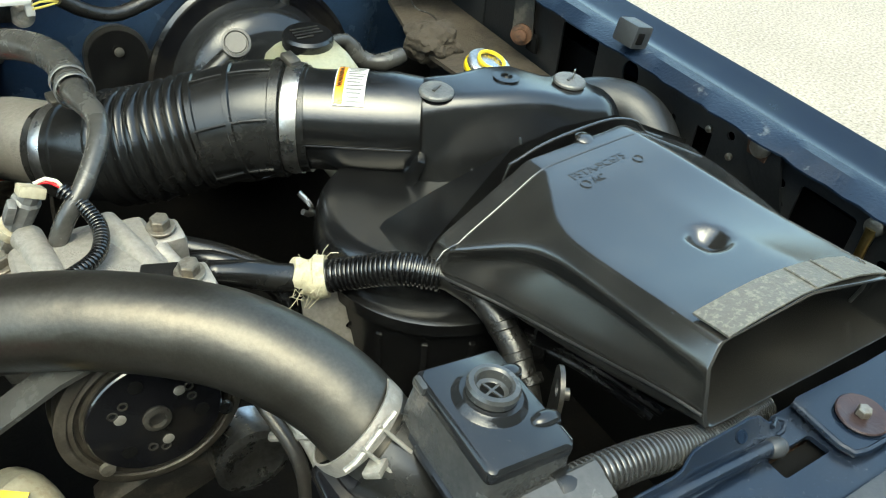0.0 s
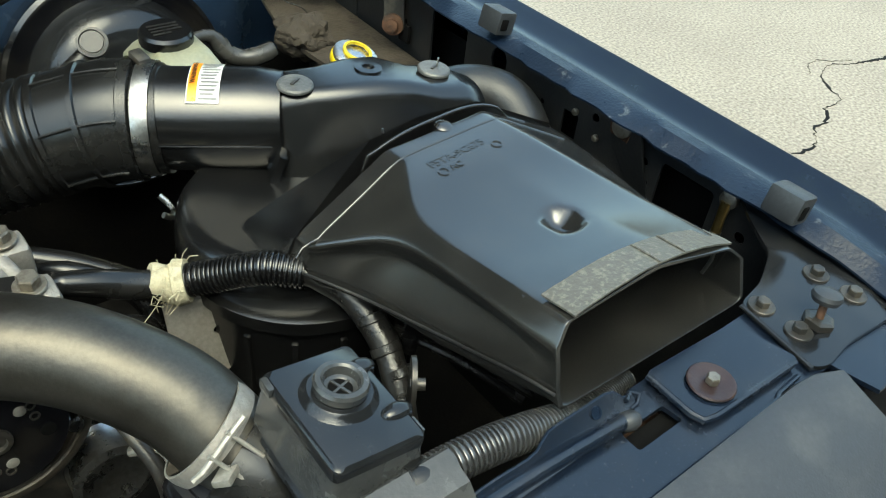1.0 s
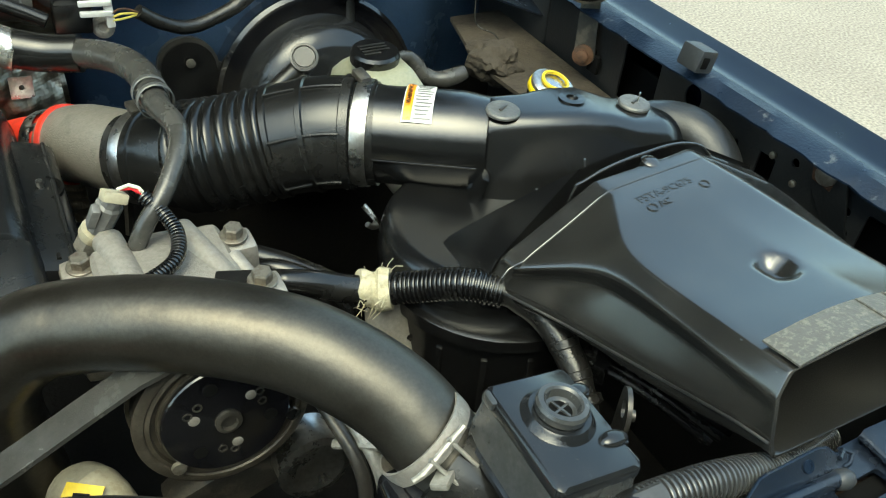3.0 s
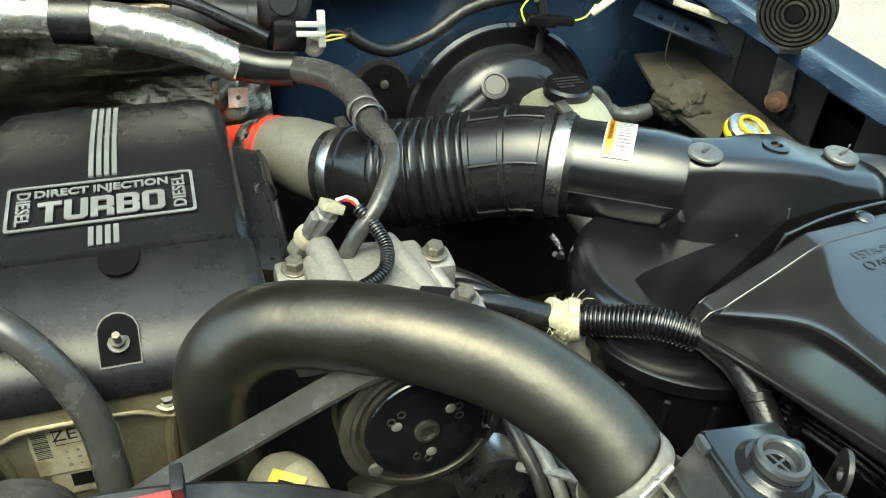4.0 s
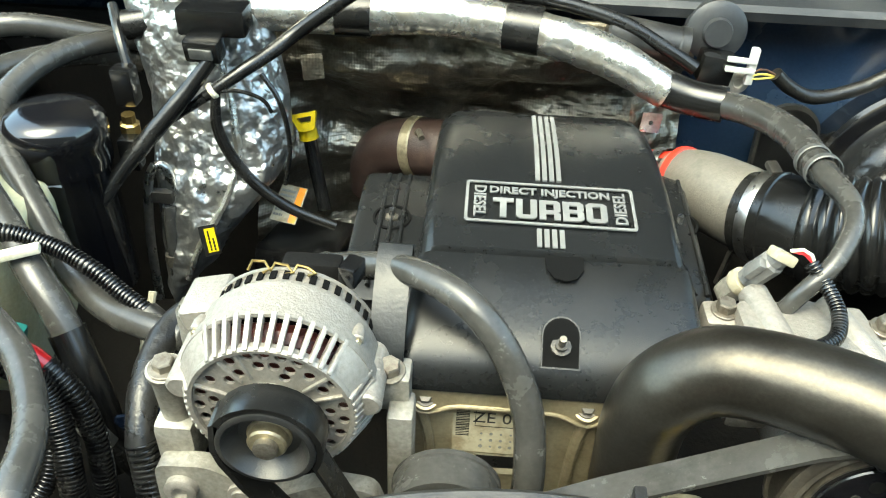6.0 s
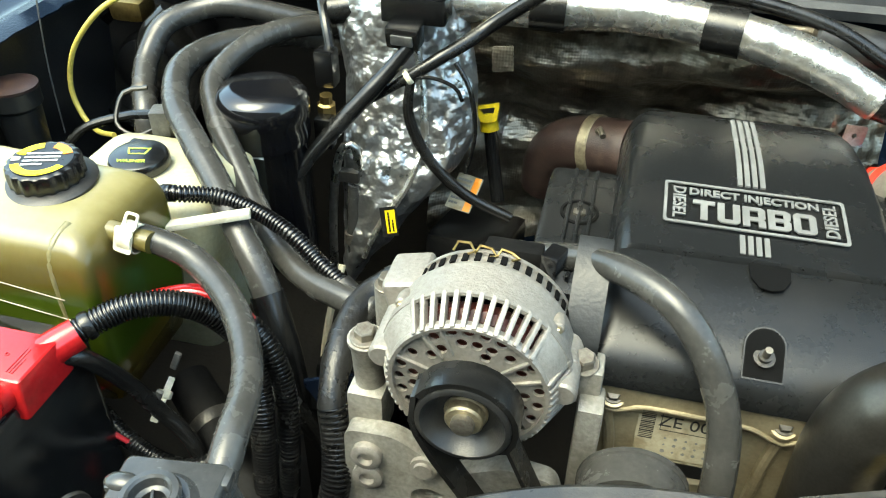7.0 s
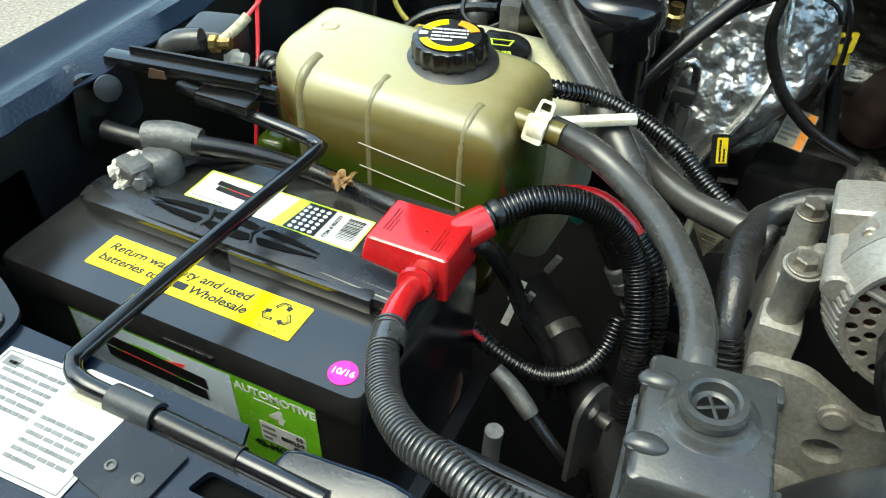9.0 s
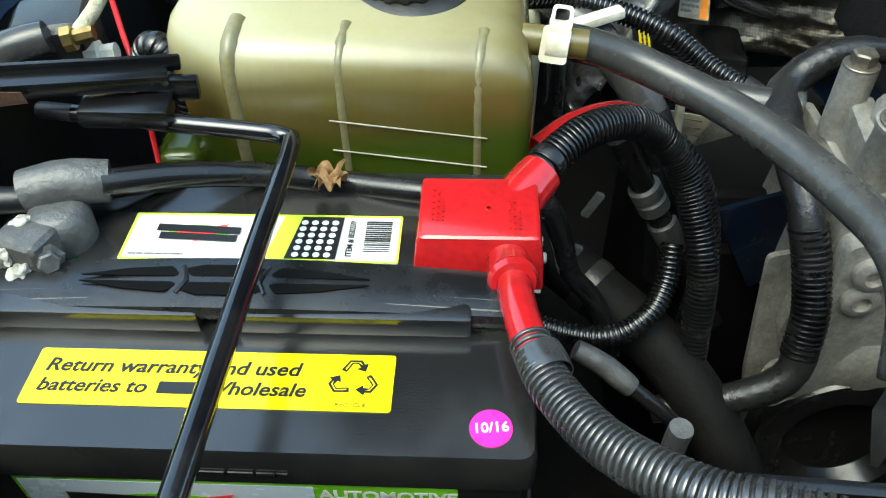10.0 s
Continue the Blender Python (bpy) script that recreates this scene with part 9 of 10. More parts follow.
def shroud_sticker():
    d = thing("fan_warning_sticker", (-0.02, 0.32, 1.085), "red fan warning sticker on the shroud", "label")
    m = basis((-0.020, 0.316, 1.0865), (1, 0, -0.02), (0, 0.985, 0.16))
    part("sticker", P(m, rect(0.090, 0.034, 0.001), 0.0006), M_STICK_RED, d, smooth=0)
    part("lettering", words(shift(m, 0.026, 0.004, 0.0008), "FAN", 0.014, 0.0003, bold=0.0004), M_INK, d, smooth=0)
    part("plain_bar", P(shift(m, -0.018, 0.004, 0.0008), rect(0.046, 0.010), 0.0003), M_INK, d, smooth=0)


shroud_sticker()


# ---- passenger side rear ----
def rear_passenger():
    d = thing("heater_wire_loop", (-0.36, 0.84, 1.0), "black cable looping from the foil housing to the engine", "cable")
    part("cable", T([(-0.215, 0.905, 1.20), (-0.248, 0.90, 1.178), (-0.299, 0.895, 1.141), (-0.326, 0.875, 1.124), (-0.352, 0.852, 1.111), (-0.385, 0.836, 1.091), (-0.429, 0.830, 1.060), (-0.474, 0.828, 1.027)], [0.0085, 0.0085, 0.0085, 0.0075, 0.0045, 0.004], 14), M_RUBBER, d)
    part("cable", T([(-0.382, 0.834, 1.088), (-0.385, 0.831, 1.055), (-0.378, 0.829, 1.026), (-0.359, 0.829, 0.990), (-0.335, 0.830, 0.963), (-0.305, 0.832, 0.940), (-0.255, 0.832, 0.920)], [0.0055, 0.007, 0.007, 0.007, 0.006], 14), M_RUBBER, d)
    part("tie", L((-0.385, 0.836, 1.091), (0.75, 0.25, 0.5), [(0.0095, -0.003), (0.0105, 0), (0.0095, 0.003)], 16), M_CREAM, d, "cream cable tie")
    part("lead", T([(-0.383, 0.836, 1.09), (-0.355, 0.832, 1.095), (-0.330, 0.835, 1.085), (-0.322, 0.838, 1.068)], 0.0024, 8), M_RUBBER, d)
    part("lead", T([(-0.335, 0.858, 1.105), (-0.315, 0.850, 1.075), (-0.308, 0.850, 1.02), (-0.318, 0.850, 0.965)], 0.003, 8), M_RUBBER, d)
    c = thing("resistor_plug", (-0.39, 0.86, 1.13), "black plug with a pale face on the foil housing", "connector")
    part("plug", B((-0.392, 0.848, 1.136), (0.040, 0.024, 0.026), 0.004, (10, 0, -5)), M_PLASTIC, c)
    part("face", B((-0.392, 0.834, 1.134), (0.026, 0.003, 0.012), 0.001, (10, 0, -5)), M_LEAD, c)
    part("backing", B((-0.385, 0.875, 1.160), (0.075, 0.04, 0.03), 0.004), M_PLASTIC, c)
    w = thing("taped_cable", (-0.45, 0.80, 1.05), "black taped cable hanging before the foil housing", "cable")
    part("cable", T([(-0.385, 0.842, 1.125), (-0.405, 0.830, 1.100), (-0.430, 0.812, 1.072), (-0.455, 0.795, 1.045), (-0.485, 0.770, 1.010), (-0.52, 0.74, 0.96)], [0.008, 0.010, 0.010, 0.008, 0.008], 14, wob=0.05), M_RUBBER, w)
    a = thing("refrigerant_line", (-0.46, 0.80, 0.95), "bare aluminium refrigerant line", "pipe")
    part("line", T([(-0.478, 0.79, 0.82), (-0.478, 0.80, 0.90), (-0.472, 0.81, 0.97), (-0.462, 0.815, 1.0), (-0.450, 0.818, 1.0), (-0.446, 0.818, 0.975), (-0.45, 0.815, 0.90), (-0.452, 0.81, 0.84)], 0.0055, 14), M_STEEL, a)
    part("clip", B((-0.458, 0.812, 0.962), (0.03, 0.012, 0.016), 0.003), M_DARKSTEEL, a)
    part("hose", T([(-0.45, 0.81, 0.95), (-0.453, 0.805, 0.90), (-0.455, 0.80, 0.83)], 0.008, 12), M_HOSE, a)
    part("ferrule", L((-0.455, 0.803, 0.875), (0, 0, 1), [(0.0095, -0.008), (0.0105, 0), (0.0095, 0.008)], 18), M_BOLT, a)
    f = thing("pressure_valve", (-0.485, 0.82, 1.04), "brass and black service valve by the canister", "valve")
    part("brass_body", L((-0.488, 0.833, 1.03), (0.05, -0.05, 1), [(0.010, 0), (0.0115, 0.004), (0.0115, 0.016), (0.008, 0.018), (0.008, 0.028)], 8), M_BRASS, f, smooth=0)
    part("black_cap", B((-0.484, 0.815, 1.018), (0.022, 0.02, 0.04), 0.004), M_PLASTIC, f)
    part("upper_block", B((-0.490, 0.85, 1.085), (0.024, 0.024, 0.045), 0.004), M_PLASTIC, f)
    part("tube", T([(-0.488, 0.86, 1.10), (-0.50, 0.88, 1.13), (-0.52, 0.92, 1.15)], 0.006, 10), M_RUBBER, f)
    y = thing("caution_tag", (-0.39, 0.83, 0.92), "small yellow and black caution tag", "label")
    m = basis((-0.399, 0.788, 0.919), (0.95, 0.3, 0.1), (-0.1, 0.3, 0.95))
    part("tag", P(m, rect(0.02, 0.038, 0.001), 0.001), M_INK, y, smooth=0)
    part("yellow_field", P(shift(m, 0.002, 0, 0.0012), rect(0.012, 0.03), 0.0003), M_YELLOW, y, smooth=0)
    bars(y, shift(m, 0.002, 0, 0.0017) @ Matrix.Rotation(radians(90), 4, "Z"), 2, 0.026, 0.009, M_INK, seed=41)
    p = thing("paper_notice", (-0.335, 0.87, 0.90), "aged white paper notice with an orange edge", "label")
    m = basis((-0.326, 0.885, 0.912), (0.93, -0.1, -0.12), (0.25, 0.85, 0.4))
    part("paper", P(m, rect(0.034, 0.055, 0.002), 0.0008), M_CREAMLABEL, p, smooth=0)
    part("orange_edge", P(shift(m, 0.011, 0, 0.001), rect(0.009, 0.053), 0.0003), M_STICK_O, p, smooth=0)
    bars(p, shift(m, -0.005, 0, 0.001), 6, 0.020, 0.044, M_INKGREY, seed=42)
    k = thing("heater_box", (-0.32, 0.83, 0.8), "black plastic heater box behind the alternator", "heater housing")
    part("box", B((-0.31, 0.89, 0.79), (0.11, 0.12, 0.13), 0.012, (-10, 0, -8)), M_PLASTIC, k)
    part("ledge", B((-0.26, 0.80, 0.83), (0.12, 0.10, 0.05), 0.01, (-8, 0, 0)), M_PLASTIC, k)
    b = thing("blower_housing", (-0.83, 0.95, 0.95), "black round blower motor housing", "blower")
    part("drum", L((-0.83, 1.0, 0.985), (0.15, -1, 0.25), [(0.10, -0.04), (0.10, 0.02), (0.094, 0.03), (0.088, 0.03), (0.078, 0.012), (0.05, 0.006), (0.04, 0.03), (0.025, 0.036), (0, 0.036)], 56), M_PLASTIC, b)
    part("tube", T([(-0.79, 0.93, 1.02), (-0.77, 0.92, 1.07), (-0.74, 0.93, 1.10)], 0.012, 14), M_RUBBER, b)
    part("clamp_band", B((-0.80, 0.94, 1.095), (0.05, 0.04, 0.03), 0.01), M_BRASS, b)
    h = thing("heater_return_hose", (-0.70, 0.80, 1.05), "dusty grey-black ribbed hose beside the washer bottle", "hose")
    part("hose", T([(-0.56, 0.99, 1.08), (-0.655, 0.955, 1.105), (-0.703, 0.935, 1.101), (-0.731, 0.90, 1.091), (-0.738, 0.86, 1.062), (-0.724, 0.82, 1.042), (-0.705, 0.785, 1.02), (-0.70, 0.76, 0.96)], 0.015, 20), M_HOSE, h)
    part("spring_clamp", L((-0.722, 0.815, 1.039), (0.25, -0.8, -0.4), [(0.0165, -0.004), (0.0175, 0), (0.0165, 0.004)], 24), M_DARKSTEEL, h)
    s = thing("vacuum_line", (-0.85, 0.85, 1.03), "thin yellowed vacuum line in a loose loop", "hose")
    part("line", T([(-0.74, 0.86, 1.15), (-0.79, 0.855, 1.12), (-0.835, 0.85, 1.07), (-0.852, 0.845, 1.02), (-0.84, 0.835, 0.985), (-0.81, 0.82, 0.97), (-0.77, 0.80, 0.98)], 0.0035, 10), M_WIRE_Y, s)
    part("line", T([(-0.86, 0.84, 1.14), (-0.865, 0.83, 1.05), (-0.862, 0.82, 0.96)], 0.0012, 6), M_LEAD, s)
    q = thing("washer_pump_plug", (-0.637, 0.723, 1.05), "grey plug with black leads behind the washer bottle", "connector")
    part("plug", B((-0.640, 0.724, 1.058), (0.022, 0.024, 0.03), 0.003, (0, 0, 15)), M_LEAD, q)
    part("collar", B((-0.622, 0.728, 1.055), (0.022, 0.022, 0.024), 0.003, (0, 0, 15)), M_PLASTIC, q)
    part("lead", T([(-0.645, 0.72, 1.05), (-0.665, 0.705, 1.045), (-0.69, 0.71, 1.055), (-0.69, 0.735, 1.08), (-0.665, 0.745, 1.085)], 0.0028, 8), M_RUBBER, q)
    part("lead", T([(-0.66, 0.74, 1.055), (-0.70, 0.745, 1.045), (-0.75, 0.73, 1.03), (-0.78, 0.71, 1.0)], 0.0055, 10), M_RUBBER, q)
    e = thing("black_pipe", (-0.47, 0.55, 0.95), "thick black pipe dropping behind the coolant bottle", "pipe")
    part("pipe", T([(-0.440, 0.540, 0.998), (-0.425, 0.525, 0.965), (-0.415, 0.515, 0.92), (-0.41, 0.505, 0.86)], 0.0165, 22), M_PLASTIC, e)
    part("teal_tab", B((-0.487, 0.535, 0.985), (0.012, 0.02, 0.03), 0.003, (0, 20, 0)), M_TEAL, e)
    g = thing("inner_strut", (-0.84, 0.72, 1.0), "dark cylinder with a rusty rim by the apron", "damper")
    part("cup", L((-0.845, 0.74, 0.99), (0, 0, 1), [(0.024, 0), (0.026, 0.05), (0.030, 0.055), (0.030, 0.075), (0.026, 0.078)], 28), M_APRON, g)
    part("rim", L((-0.845, 0.74, 1.066), (0, 0, 1), [(0.0305, 0), (0.0305, 0.003), (0.020, 0.004)], 28), M_RUSTPLUM, g)
    j = thing("passenger_side_line", (-0.40, 0.62, 1.0), "rusty steel lines low on the block", "pipe")
    part("line", T([(-0.395, 0.62, 0.98), (-0.402, 0.58, 0.92), (-0.41, 0.55, 0.80)], 0.004, 8), M_CREAMLABEL, j)
    # Added box, coloured near-black for the shade low in the bay.
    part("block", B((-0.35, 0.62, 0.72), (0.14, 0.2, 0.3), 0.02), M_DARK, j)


rear_passenger()


# ---- battery surroundings ----
def battery_fittings():
    d = thing("negative_clamp", (-0.79, 0.33, 1.045), "grey lead terminal clamp with white corrosion", "terminal")
    part("felt_washer", L((-0.797, 0.346, 1.0385), (0, 0, 1), [(0.022, 0), (0.0225, 0.002), (0.020, 0.004)], 32), M_GREEN, d, "green felt washer")
    part("clamp", L((-0.793, 0.349, 1.041), (0, 0, 1), [(0.017, 0), (0.0175, 0.018), (0.014, 0.024), (0.010, 0.026), (0, 0.0262)], 28), M_LEAD, d)
    part("jaw", B((-0.802, 0.330, 1.056), (0.030, 0.022, 0.022), 0.006, (0, 0, -18), 3), M_LEAD, d)
    part("barrel", T([(-0.812, 0.360, 1.068), (-0.792, 0.366, 1.070), (-0.770, 0.373, 1.066)], [0.0125, 0.0132, 0.012], 24), M_LEAD, d)
    part("pinch_bolt", L((-0.789, 0.322, 1.055), (0.55, -0.75, 0.3), [(0.009, 0), (0.009, 0.002), (0.0062, 0.0025), (0.0062, 0.007), (0.005, 0.008)], 6), M_LEAD, d, smooth=0)
    for x, y, z, r in ((-0.813, 0.326, 1.056, 0.009), (-0.802, 0.316, 1.050, 0.0065), (-0.806, 0.338, 1.063, 0.006)):
        bm = bmesh.new()
        bmesh.ops.create_icosphere(bm, subdivisions=4, radius=r)
        for v in bm.verts:
            v.co *= 1 + 0.45 * noise.noise(v.co * 260)
        bmesh.ops.translate(bm, verts=bm.verts, vec=(x, y, z))
        part("corrosion", bm, M_CORROSION, d, "crusty white corrosion")
    c = thing("negative_cable", (-0.68, 0.40, 1.06), "black battery cable lying along the battery's back edge", "cable")
    part("cable", T([(-0.772, 0.367, 1.069), (-0.735, 0.386, 1.060), (-0.69, 0.404, 1.046), (-0.65, 0.406, 1.039), (-0.61, 0.398, 1.041), (-0.58, 0.392, 1.042)], 0.0078, 16), M_RUBBER, c)
    l = thing("dry_leaf", (-0.652, 0.396, 1.047), "curled dry brown leaf on the cable", "leaf")
    part("blade", surface(bmesh.new(), lambda u, v: V(-0.661 + 0.017 * u + 0.004 * math.sin(v * 7), 0.388 + 0.014 * v + 0.003 * math.sin(u * 8), 1.0485 + 0.008 * abs(math.sin(u * 5 + v * 3)) + 0.003 * math.sin(v * 9)), 14, 10), M_LEAF, l, smooth=0)
    part("blade", surface(bmesh.new(), lambda u, v: V(-0.657 + 0.013 * u, 0.386 + 0.014 * v, 1.050 + 0.006 * abs(math.sin(u * 6 - v * 3))), 10, 8), M_LEAF, l, smooth=0)
    b = thing("jack_rod_clip", (-0.80, 0.41, 1.09), "dark plastic clip bracket holding the rod at the apron", "bracket")
    part("arm", B((-0.805, 0.408, 1.106), (0.13, 0.016, 0.010), 0.003, (0, 6, 17)), M_PLASTIC, b)
    part("arm_lip", B((-0.795, 0.418, 1.110), (0.12, 0.004, 0.010), 0.002, (0, 6, 17)), M_PLASTIC, b)
    part("jaw", B((-0.765, 0.408, 1.089), (0.05, 0.022, 0.012), 0.003, (0, 4, 5)), M_PLASTIC, b)
    part("jaw", B((-0.745, 0.424, 1.094), (0.036, 0.008, 0.014), 0.002, (0, 4, 8)), M_PLASTIC, b)
    part("mount", P(basis((-0.868, 0.372, 1.085), (0.35, 0.94, 0), (0, 0, 1)), round_poly([(-0.03, -0.04), (0.03, -0.03), (0.03, 0.02), (-0.02, 0.025)], 0.01), 0.006), M_PLASTIC, b)
    part("button", L((-0.852, 0.368, 1.098), (0.9, -0.4, 0.2), [(0.011, 0), (0.011, 0.003), (0.006, 0.005), (0, 0.005)], 20), M_GREYTRIM, b)
    part("strut", T([(-0.86, 0.36, 1.06), (-0.81, 0.37, 1.055), (-0.76, 0.395, 1.045), (-0.735, 0.41, 1.03)], [0.009, 0.007, 0.004], 12), M_APRON, b)
    part("rust_mark", P(basis((-0.818, 0.3915, 1.107), (1, 0.3, -0.1), (0, 0, 1)), [(-0.008, -0.004), (0.008, -0.003), (0.006, 0.004), (-0.006, 0.005)], 0.0008), M_RUST, b, smooth=0)
    r = thing("relay_cluster", (-0.83, 0.47, 1.08), "dusty relay with brass studs and a red wire", "relay")
    part("body", B((-0.835, 0.485, 1.085), (0.05, 0.05, 0.05), 0.012, (0, 0, 15), 3), M_PLASTIC_DUSTY, r)
    part("cable_boot", T([(-0.862, 0.44, 1.090), (-0.845, 0.447, 1.104), (-0.823, 0.455, 1.108)], [0.011, 0.011, 0.010], 16), M_HOSE, r, "ribbed grey cable boot")
    part("stud", L((-0.815, 0.457, 1.105), (0.9, 0.25, 0.1), [(0.008, 0), (0.008, 0.006), (0.005, 0.0065), (0.005, 0.018)], 8), M_BRASS, r, smooth=0)
    part("stud", L((-0.812, 0.472, 1.085), (0.9, 0.1, 0.1), [(0.009, 0), (0.009, 0.008), (0.006, 0.009), (0.006, 0.018)], 8), M_CREAM, r, smooth=0)
    part("butt", T([(-0.808, 0.462, 1.107), (-0.800, 0.475, 1.115), (-0.796, 0.487, 1.122)], 0.0045, 12), M_TANTAPE, r)
    part("red_wire", T([(-0.797, 0.485, 1.121), (-0.793, 0.505, 1.131), (-0.806, 0.515, 1.122), (-0.80, 0.50, 1.09), (-0.785, 0.47, 1.06), (-0.78, 0.45, 1.01)], 0.0019, 8), M_WIRE_R, r, "red wire")
    part("loom_end", T([(-0.79, 0.49, 1.06), (-0.772, 0.478, 1.088), (-0.756, 0.472, 1.075), (-0.752, 0.468, 1.04)], 0.0105, 16, rib=(0.004, 0.0015)), M_LOOM, r)
    k = thing("positive_lead", (-0.49, 0.43, 0.97), "plain black cable dropping from the red boot", "cable")
    part("cable", T([(-0.545, 0.375, 1.045), (-0.525, 0.392, 1.035), (-0.510, 0.415, 0.985), (-0.500, 0.428, 0.941), (-0.486, 0.430, 0.920), (-0.474, 0.428, 0.900), (-0.462, 0.42, 0.86)], 0.0075, 14), M_RUBBER, k)
    w = thing("red_lead", (-0.50, 0.38, 0.92), "thin red wire below the battery", "wire")
    part("wire", T([(-0.575, 0.432, 0.925), (-0.555, 0.415, 0.925), (-0.5366, 0.411, 0.914), (-0.521, 0.415, 0.899), (-0.508, 0.4175, 0.883), (-0.50, 0.41, 0.85)], 0.0024, 8), M_WIRE_R, w)
    m = thing("second_loom", (-0.43, 0.45, 1.02), "red cable entering a black split loom", "cable")
    part("red_cable", T([(-0.528, 0.452, 1.030), (-0.502, 0.476, 1.034), (-0.470, 0.488, 1.034), (-0.442, 0.488, 1.020), (-0.428, 0.486, 1.005)], 0.0085, 14), M_RED, m)
    part("loom", T([(-0.432, 0.487, 1.010), (-0.412, 0.482, 0.985), (-0.398, 0.472, 0.945), (-0.395, 0.46, 0.90), (-0.40, 0.45, 0.82)], 0.0105, 18, rib=(0.0036, 0.0019)), M_LOOM, m)
    part("low_loom", T([(-0.60, 0.45, 0.93), (-0.54, 0.42, 0.905), (-0.48, 0.405, 0.898), (-0.445, 0.416, 0.906), (-0.429, 0.436, 0.922), (-0.425, 0.455, 0.945)], 0.0085, 16, rib=(0.0036, 0.0014)), M_LOOM, m)
    for x, y, z in ((-0.487, 0.45, 0.985), (-0.500, 0.43, 0.955)):
        part("tie_end", B((x, y, z), (0.006, 0.004, 0.022), 0.001, (0, 25, 0)), M_LEAD, m)
    t = thing("battery_tray_arm", (-0.50, 0.27, 0.9), "rust-flaked steel battery tray arm", "bracket")
    strap = []
    for x, y, z, w in ((-0.550, 0.392, 0.908, 0.009), (-0.546, 0.389, 0.893, 0.011), (-0.543, 0.384, 0.880, 0.016), (-0.543, 0.376, 0.868, 0.018), (-0.548, 0.362, 0.852, 0.016), (-0.556, 0.345, 0.835, 0.015), (-0.565, 0.325, 0.815, 0.015)):
        strap.append([V(x - w / 2, y, z), V(x + w / 2, y - 0.004, z), V(x + w / 2, y - 0.001, z + 0.0025), V(x - w / 2, y + 0.003, z + 0.0025)])
    part("arm", ring_loft(bmesh.new(), strap), M_RUST, t, smooth=30)
    part("tray", B((-0.69, 0.32, 0.842), (0.33, 0.21, 0.012), 0.004), M_APRON, t, "black battery tray")
    part("bent_rod", T([(-0.462, 0.262, 1.005), (-0.463, 0.262, 0.985), (-0.462, 0.261, 0.95), (-0.458, 0.26, 0.88)], 0.0062, 12), M_LEAD, t)
    part("strip", B((-0.415, 0.19, 1.078), (0.10, 0.006, 0.004), 0.001, (0, 0, -3)), M_BOX, t)
    s = thing("lower_radiator_hose", (-0.44, 0.45, 0.9), "thick black lower hose under the looms", "hose")
    part("hose", T([(-0.52, 0.50, 0.90), (-0.47, 0.46, 0.885), (-0.42, 0.42, 0.86), (-0.38, 0.37, 0.82), (-0.34, 0.32, 0.74)], 0.022, 24), M_GRIME_SHADE, s)
    band_on("hose_clamp", [(-0.52, 0.50, 0.90), (-0.47, 0.46, 0.885), (-0.42, 0.42, 0.86)], 0.45, 0.0228, 0.012, M_DARKSTEEL, s)


battery_fittings()


# ---- deep between battery and alternator ----
def sheet(a, b, c, thick=0.002):
    """A small torn three-cornered plate through three points."""
    a, b, c = V(*a), V(*b), V(*c)
    n = (b - a).cross(c - a).normalized() * thick
    bm = ring_loft(bmesh.new(), [[a, b, c], [a + n, b + n, c + n]])
    return bm


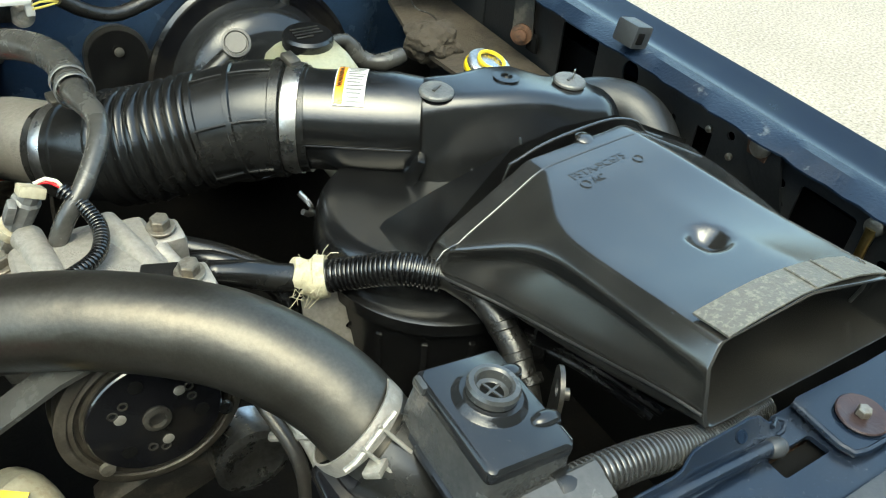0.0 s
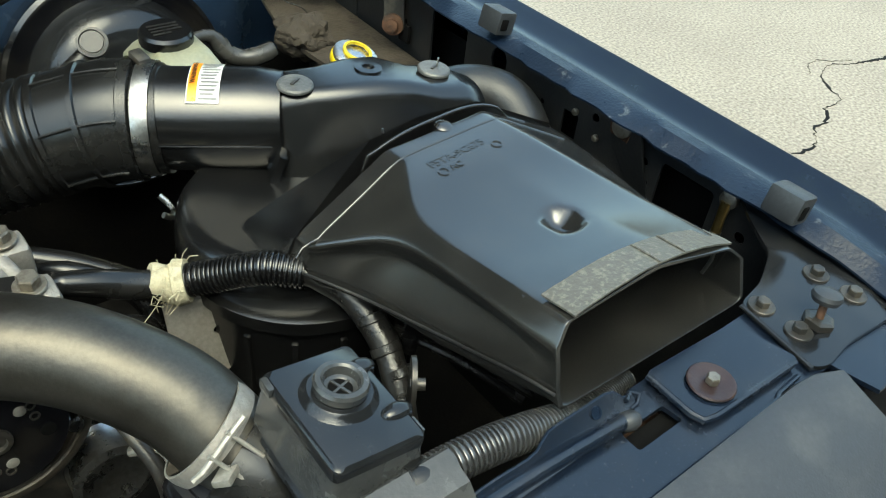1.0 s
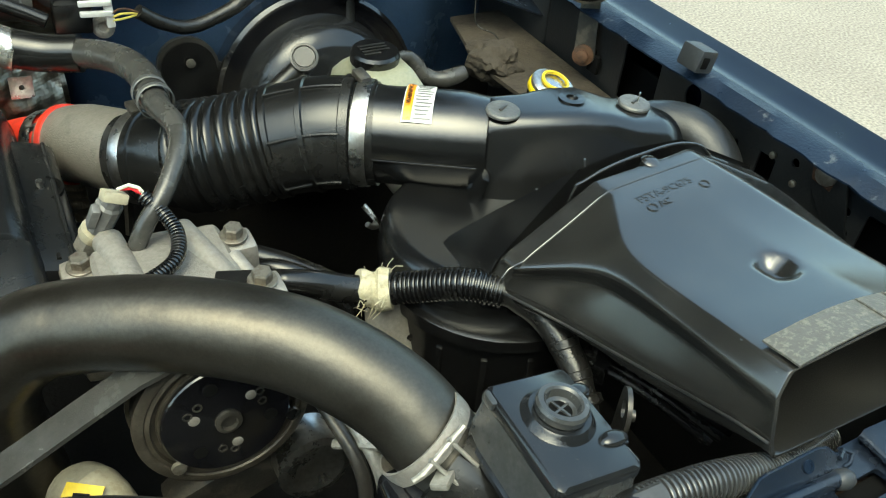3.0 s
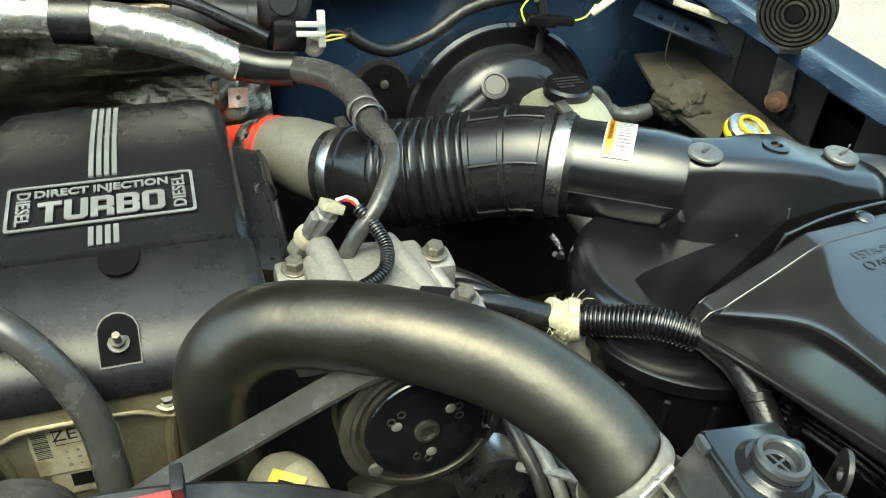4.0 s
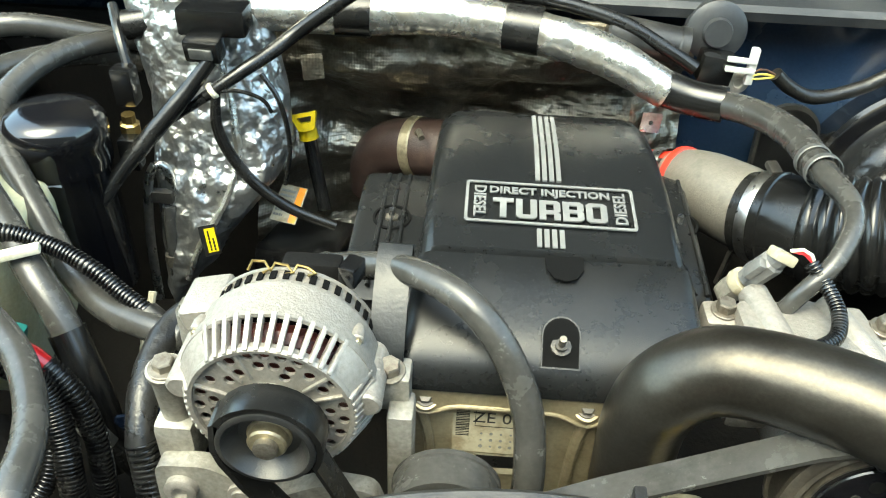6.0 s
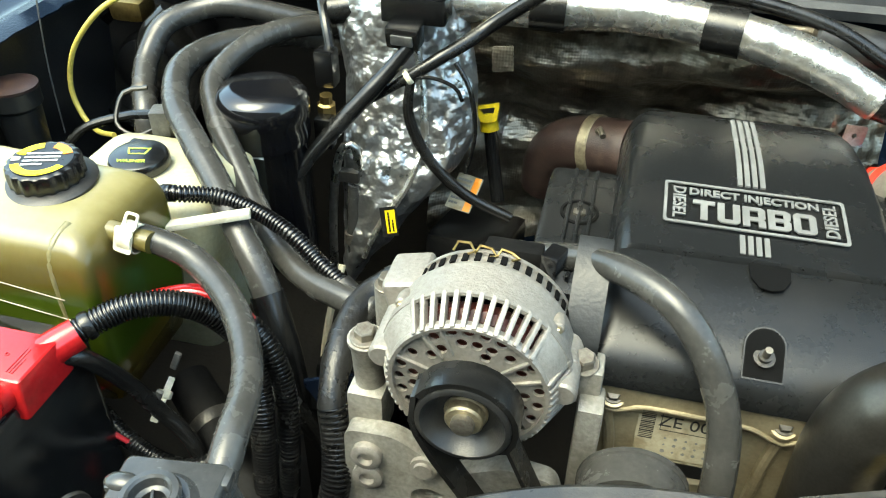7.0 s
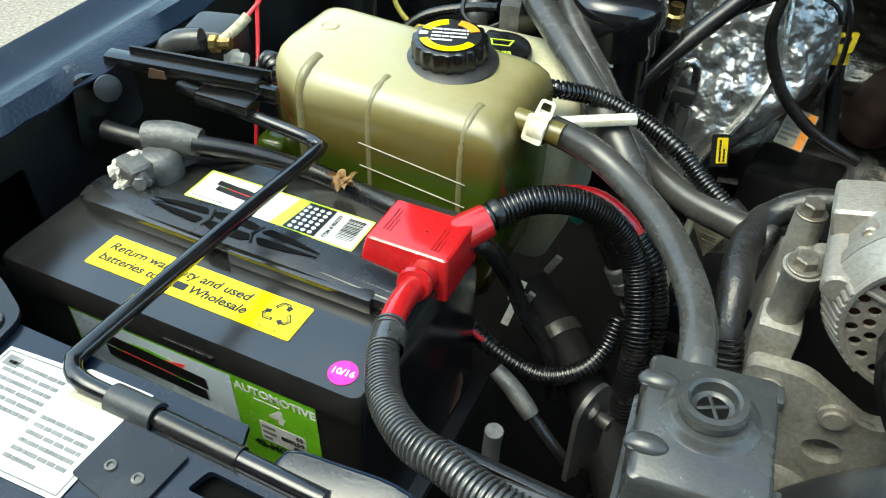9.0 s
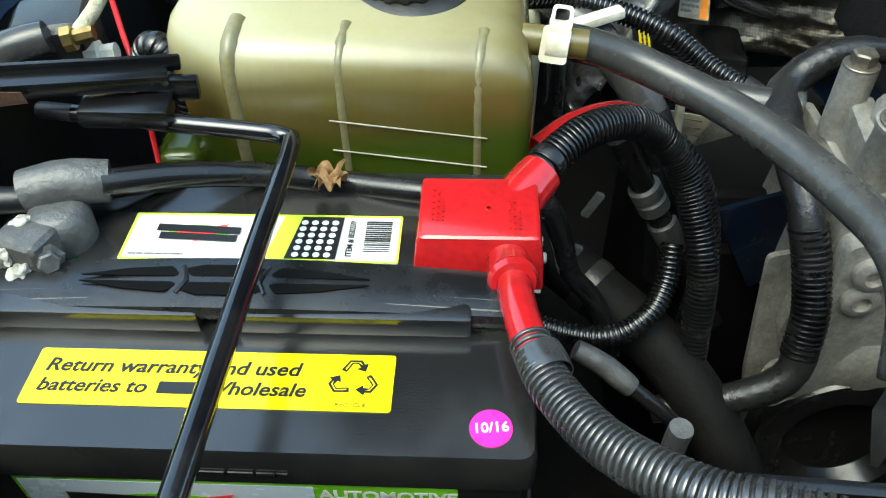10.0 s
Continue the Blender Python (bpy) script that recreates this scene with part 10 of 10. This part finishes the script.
def deep_clutter():
    p = thing("torn_tag", (-0.38, 0.62, 0.93), "torn cream paper tag hanging behind the looms", "label")
    part("paper", sheet((-0.402, 0.62, 0.945), (-0.362, 0.62, 0.937), (-0.379, 0.62, 0.900), 0.0012), M_CREAMLABEL, p, smooth=0)
    for k in range(4):
        part("printed_line", sheet((-0.393 + 0.004 * k, 0.6175, 0.939 - 0.008 * k), (-0.372, 0.6175, 0.936 - 0.008 * k), (-0.372, 0.6175, 0.934 - 0.008 * k), 0.0005), M_INKGREY, p, smooth=0)
    g = thing("pale_gusset", (-0.36, 0.625, 0.92), "pale grey three-cornered steel gusset", "bracket")
    part("plate", sheet((-0.364, 0.624, 0.938), (-0.330, 0.622, 0.922), (-0.381, 0.626, 0.898), 0.003), M_ALU_DIRTY, g, smooth=0)
    f = thing("cooling_fan", (-0.34, 0.50, 0.92), "blue-black fan blade tip behind the harness", "fan")
    part("blade", P(basis((-0.345, 0.50, 0.928), (0.62, 0.1, -0.72), (0.72, 0.25, 0.62)), round_poly([(-0.045, -0.022), (0.05, -0.045), (0.07, 0.02), (-0.01, 0.03)], 0.006), 0.004), M_PAINT, f, smooth=30)
    # Black plate placed for the shade below and behind the blade.
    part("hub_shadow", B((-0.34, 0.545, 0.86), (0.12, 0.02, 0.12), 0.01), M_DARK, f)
    t = thing("hose_fitting", (-0.425, 0.50, 0.93), "grey crimped metal hose fitting", "fitting")
    a, b = V(-0.443, 0.50, 0.962), V(-0.407, 0.50, 0.896)
    ax = (b - a).normalized()
    part("ferrule", L(a, ax, [(0.010, 0), (0.0125, 0.002), (0.0125, 0.012), (0.0105, 0.014), (0.0125, 0.016), (0.0125, 0.026), (0.010, 0.028)], 24), M_LEAD, t)
    part("collar", L(a + ax * 0.040, ax, [(0.010, 0), (0.0118, 0.002), (0.0118, 0.020), (0.010, 0.034)], 24), M_LEAD, t, "smooth pale collar")
    part("hose", T([a - ax * 0.05, a, b, b + ax * 0.10], 0.0095, 16), M_RUBBER, t)
    s = thing("pale_strut", (-0.325, 0.45, 0.82), "scuffed pale aluminium strut beside the harness", "bracket")
    part("strip", P(basis((-0.325, 0.452, 0.83), (0.97, 0.15, 0.1), (0.15, -0.1, -0.98)), round_poly([(-0.014, -0.10), (0.010, -0.10), (0.016, 0.10), (-0.016, 0.11), (-0.020, 0.02)], 0.006), 0.005), M_ALU_DIRTY, s)
    q = thing("water_pump", (-0.285, 0.44, 0.84), "rounded dirty alloy water pump casting", "pump")
    part("casting", L((-0.270, 0.47, 0.852), (-0.25, -0.95, 0.15), [(0.052, 0), (0.050, 0.03), (0.040, 0.052), (0.022, 0.062), (0, 0.064)], 40), M_ALU_DIRTY, q)
    part("outlet", L((-0.290, 0.44, 0.80), (-0.7, -0.4, 0.5), [(0.020, 0), (0.020, 0.03), (0.022, 0.032), (0.022, 0.040), (0.017, 0.042)], 28), M_ALU_DIRTY, q)
    part("pulley", L((-0.27, 0.42, 0.77), (0, -1, 0.2), [(0.070, 0), (0.072, 0.003), (0.066, 0.008), (0.066, 0.020), (0.072, 0.025), (0.070, 0.028), (0.05, 0.026), (0.04, 0.010), (0, 0.008)], 56), M_RUBBER, q, "black grooved pulley")
    c = thing("cable_connector", (-0.48, 0.36, 0.92), "dusty blue-grey wrapped connector on the low leads", "connector")
    part("wrap", T([(-0.500, 0.365, 0.935), (-0.482, 0.36, 0.926), (-0.462, 0.352, 0.912)], [0.0065, 0.0085, 0.007], 14, wob=0.15), M_LEAD, c)
    part("lead", T([(-0.462, 0.352, 0.912), (-0.44, 0.345, 0.895), (-0.42, 0.345, 0.87)], 0.0055, 12), M_RUBBER, c)
    z = thing("cable_tie", (-0.52, 0.46, 0.915), "pale plastic tie hanging from the low leads", "cable tie")
    part("strap", P(basis((-0.520, 0.459, 0.9165), (0.95, 0.1, -0.3), (0, 0.85, 0.5)), round_poly([(-0.0035, -0.022), (0.0035, -0.022), (0.003, 0.022), (-0.003, 0.022)], 0.001), 0.0018), M_CREAM, z, smooth=0)
    part("head", B((-0.520, 0.463, 0.9195), (0.014, 0.008, 0.006), 0.0015, (30, 0, 0)), M_CREAM, z)


deep_clutter()
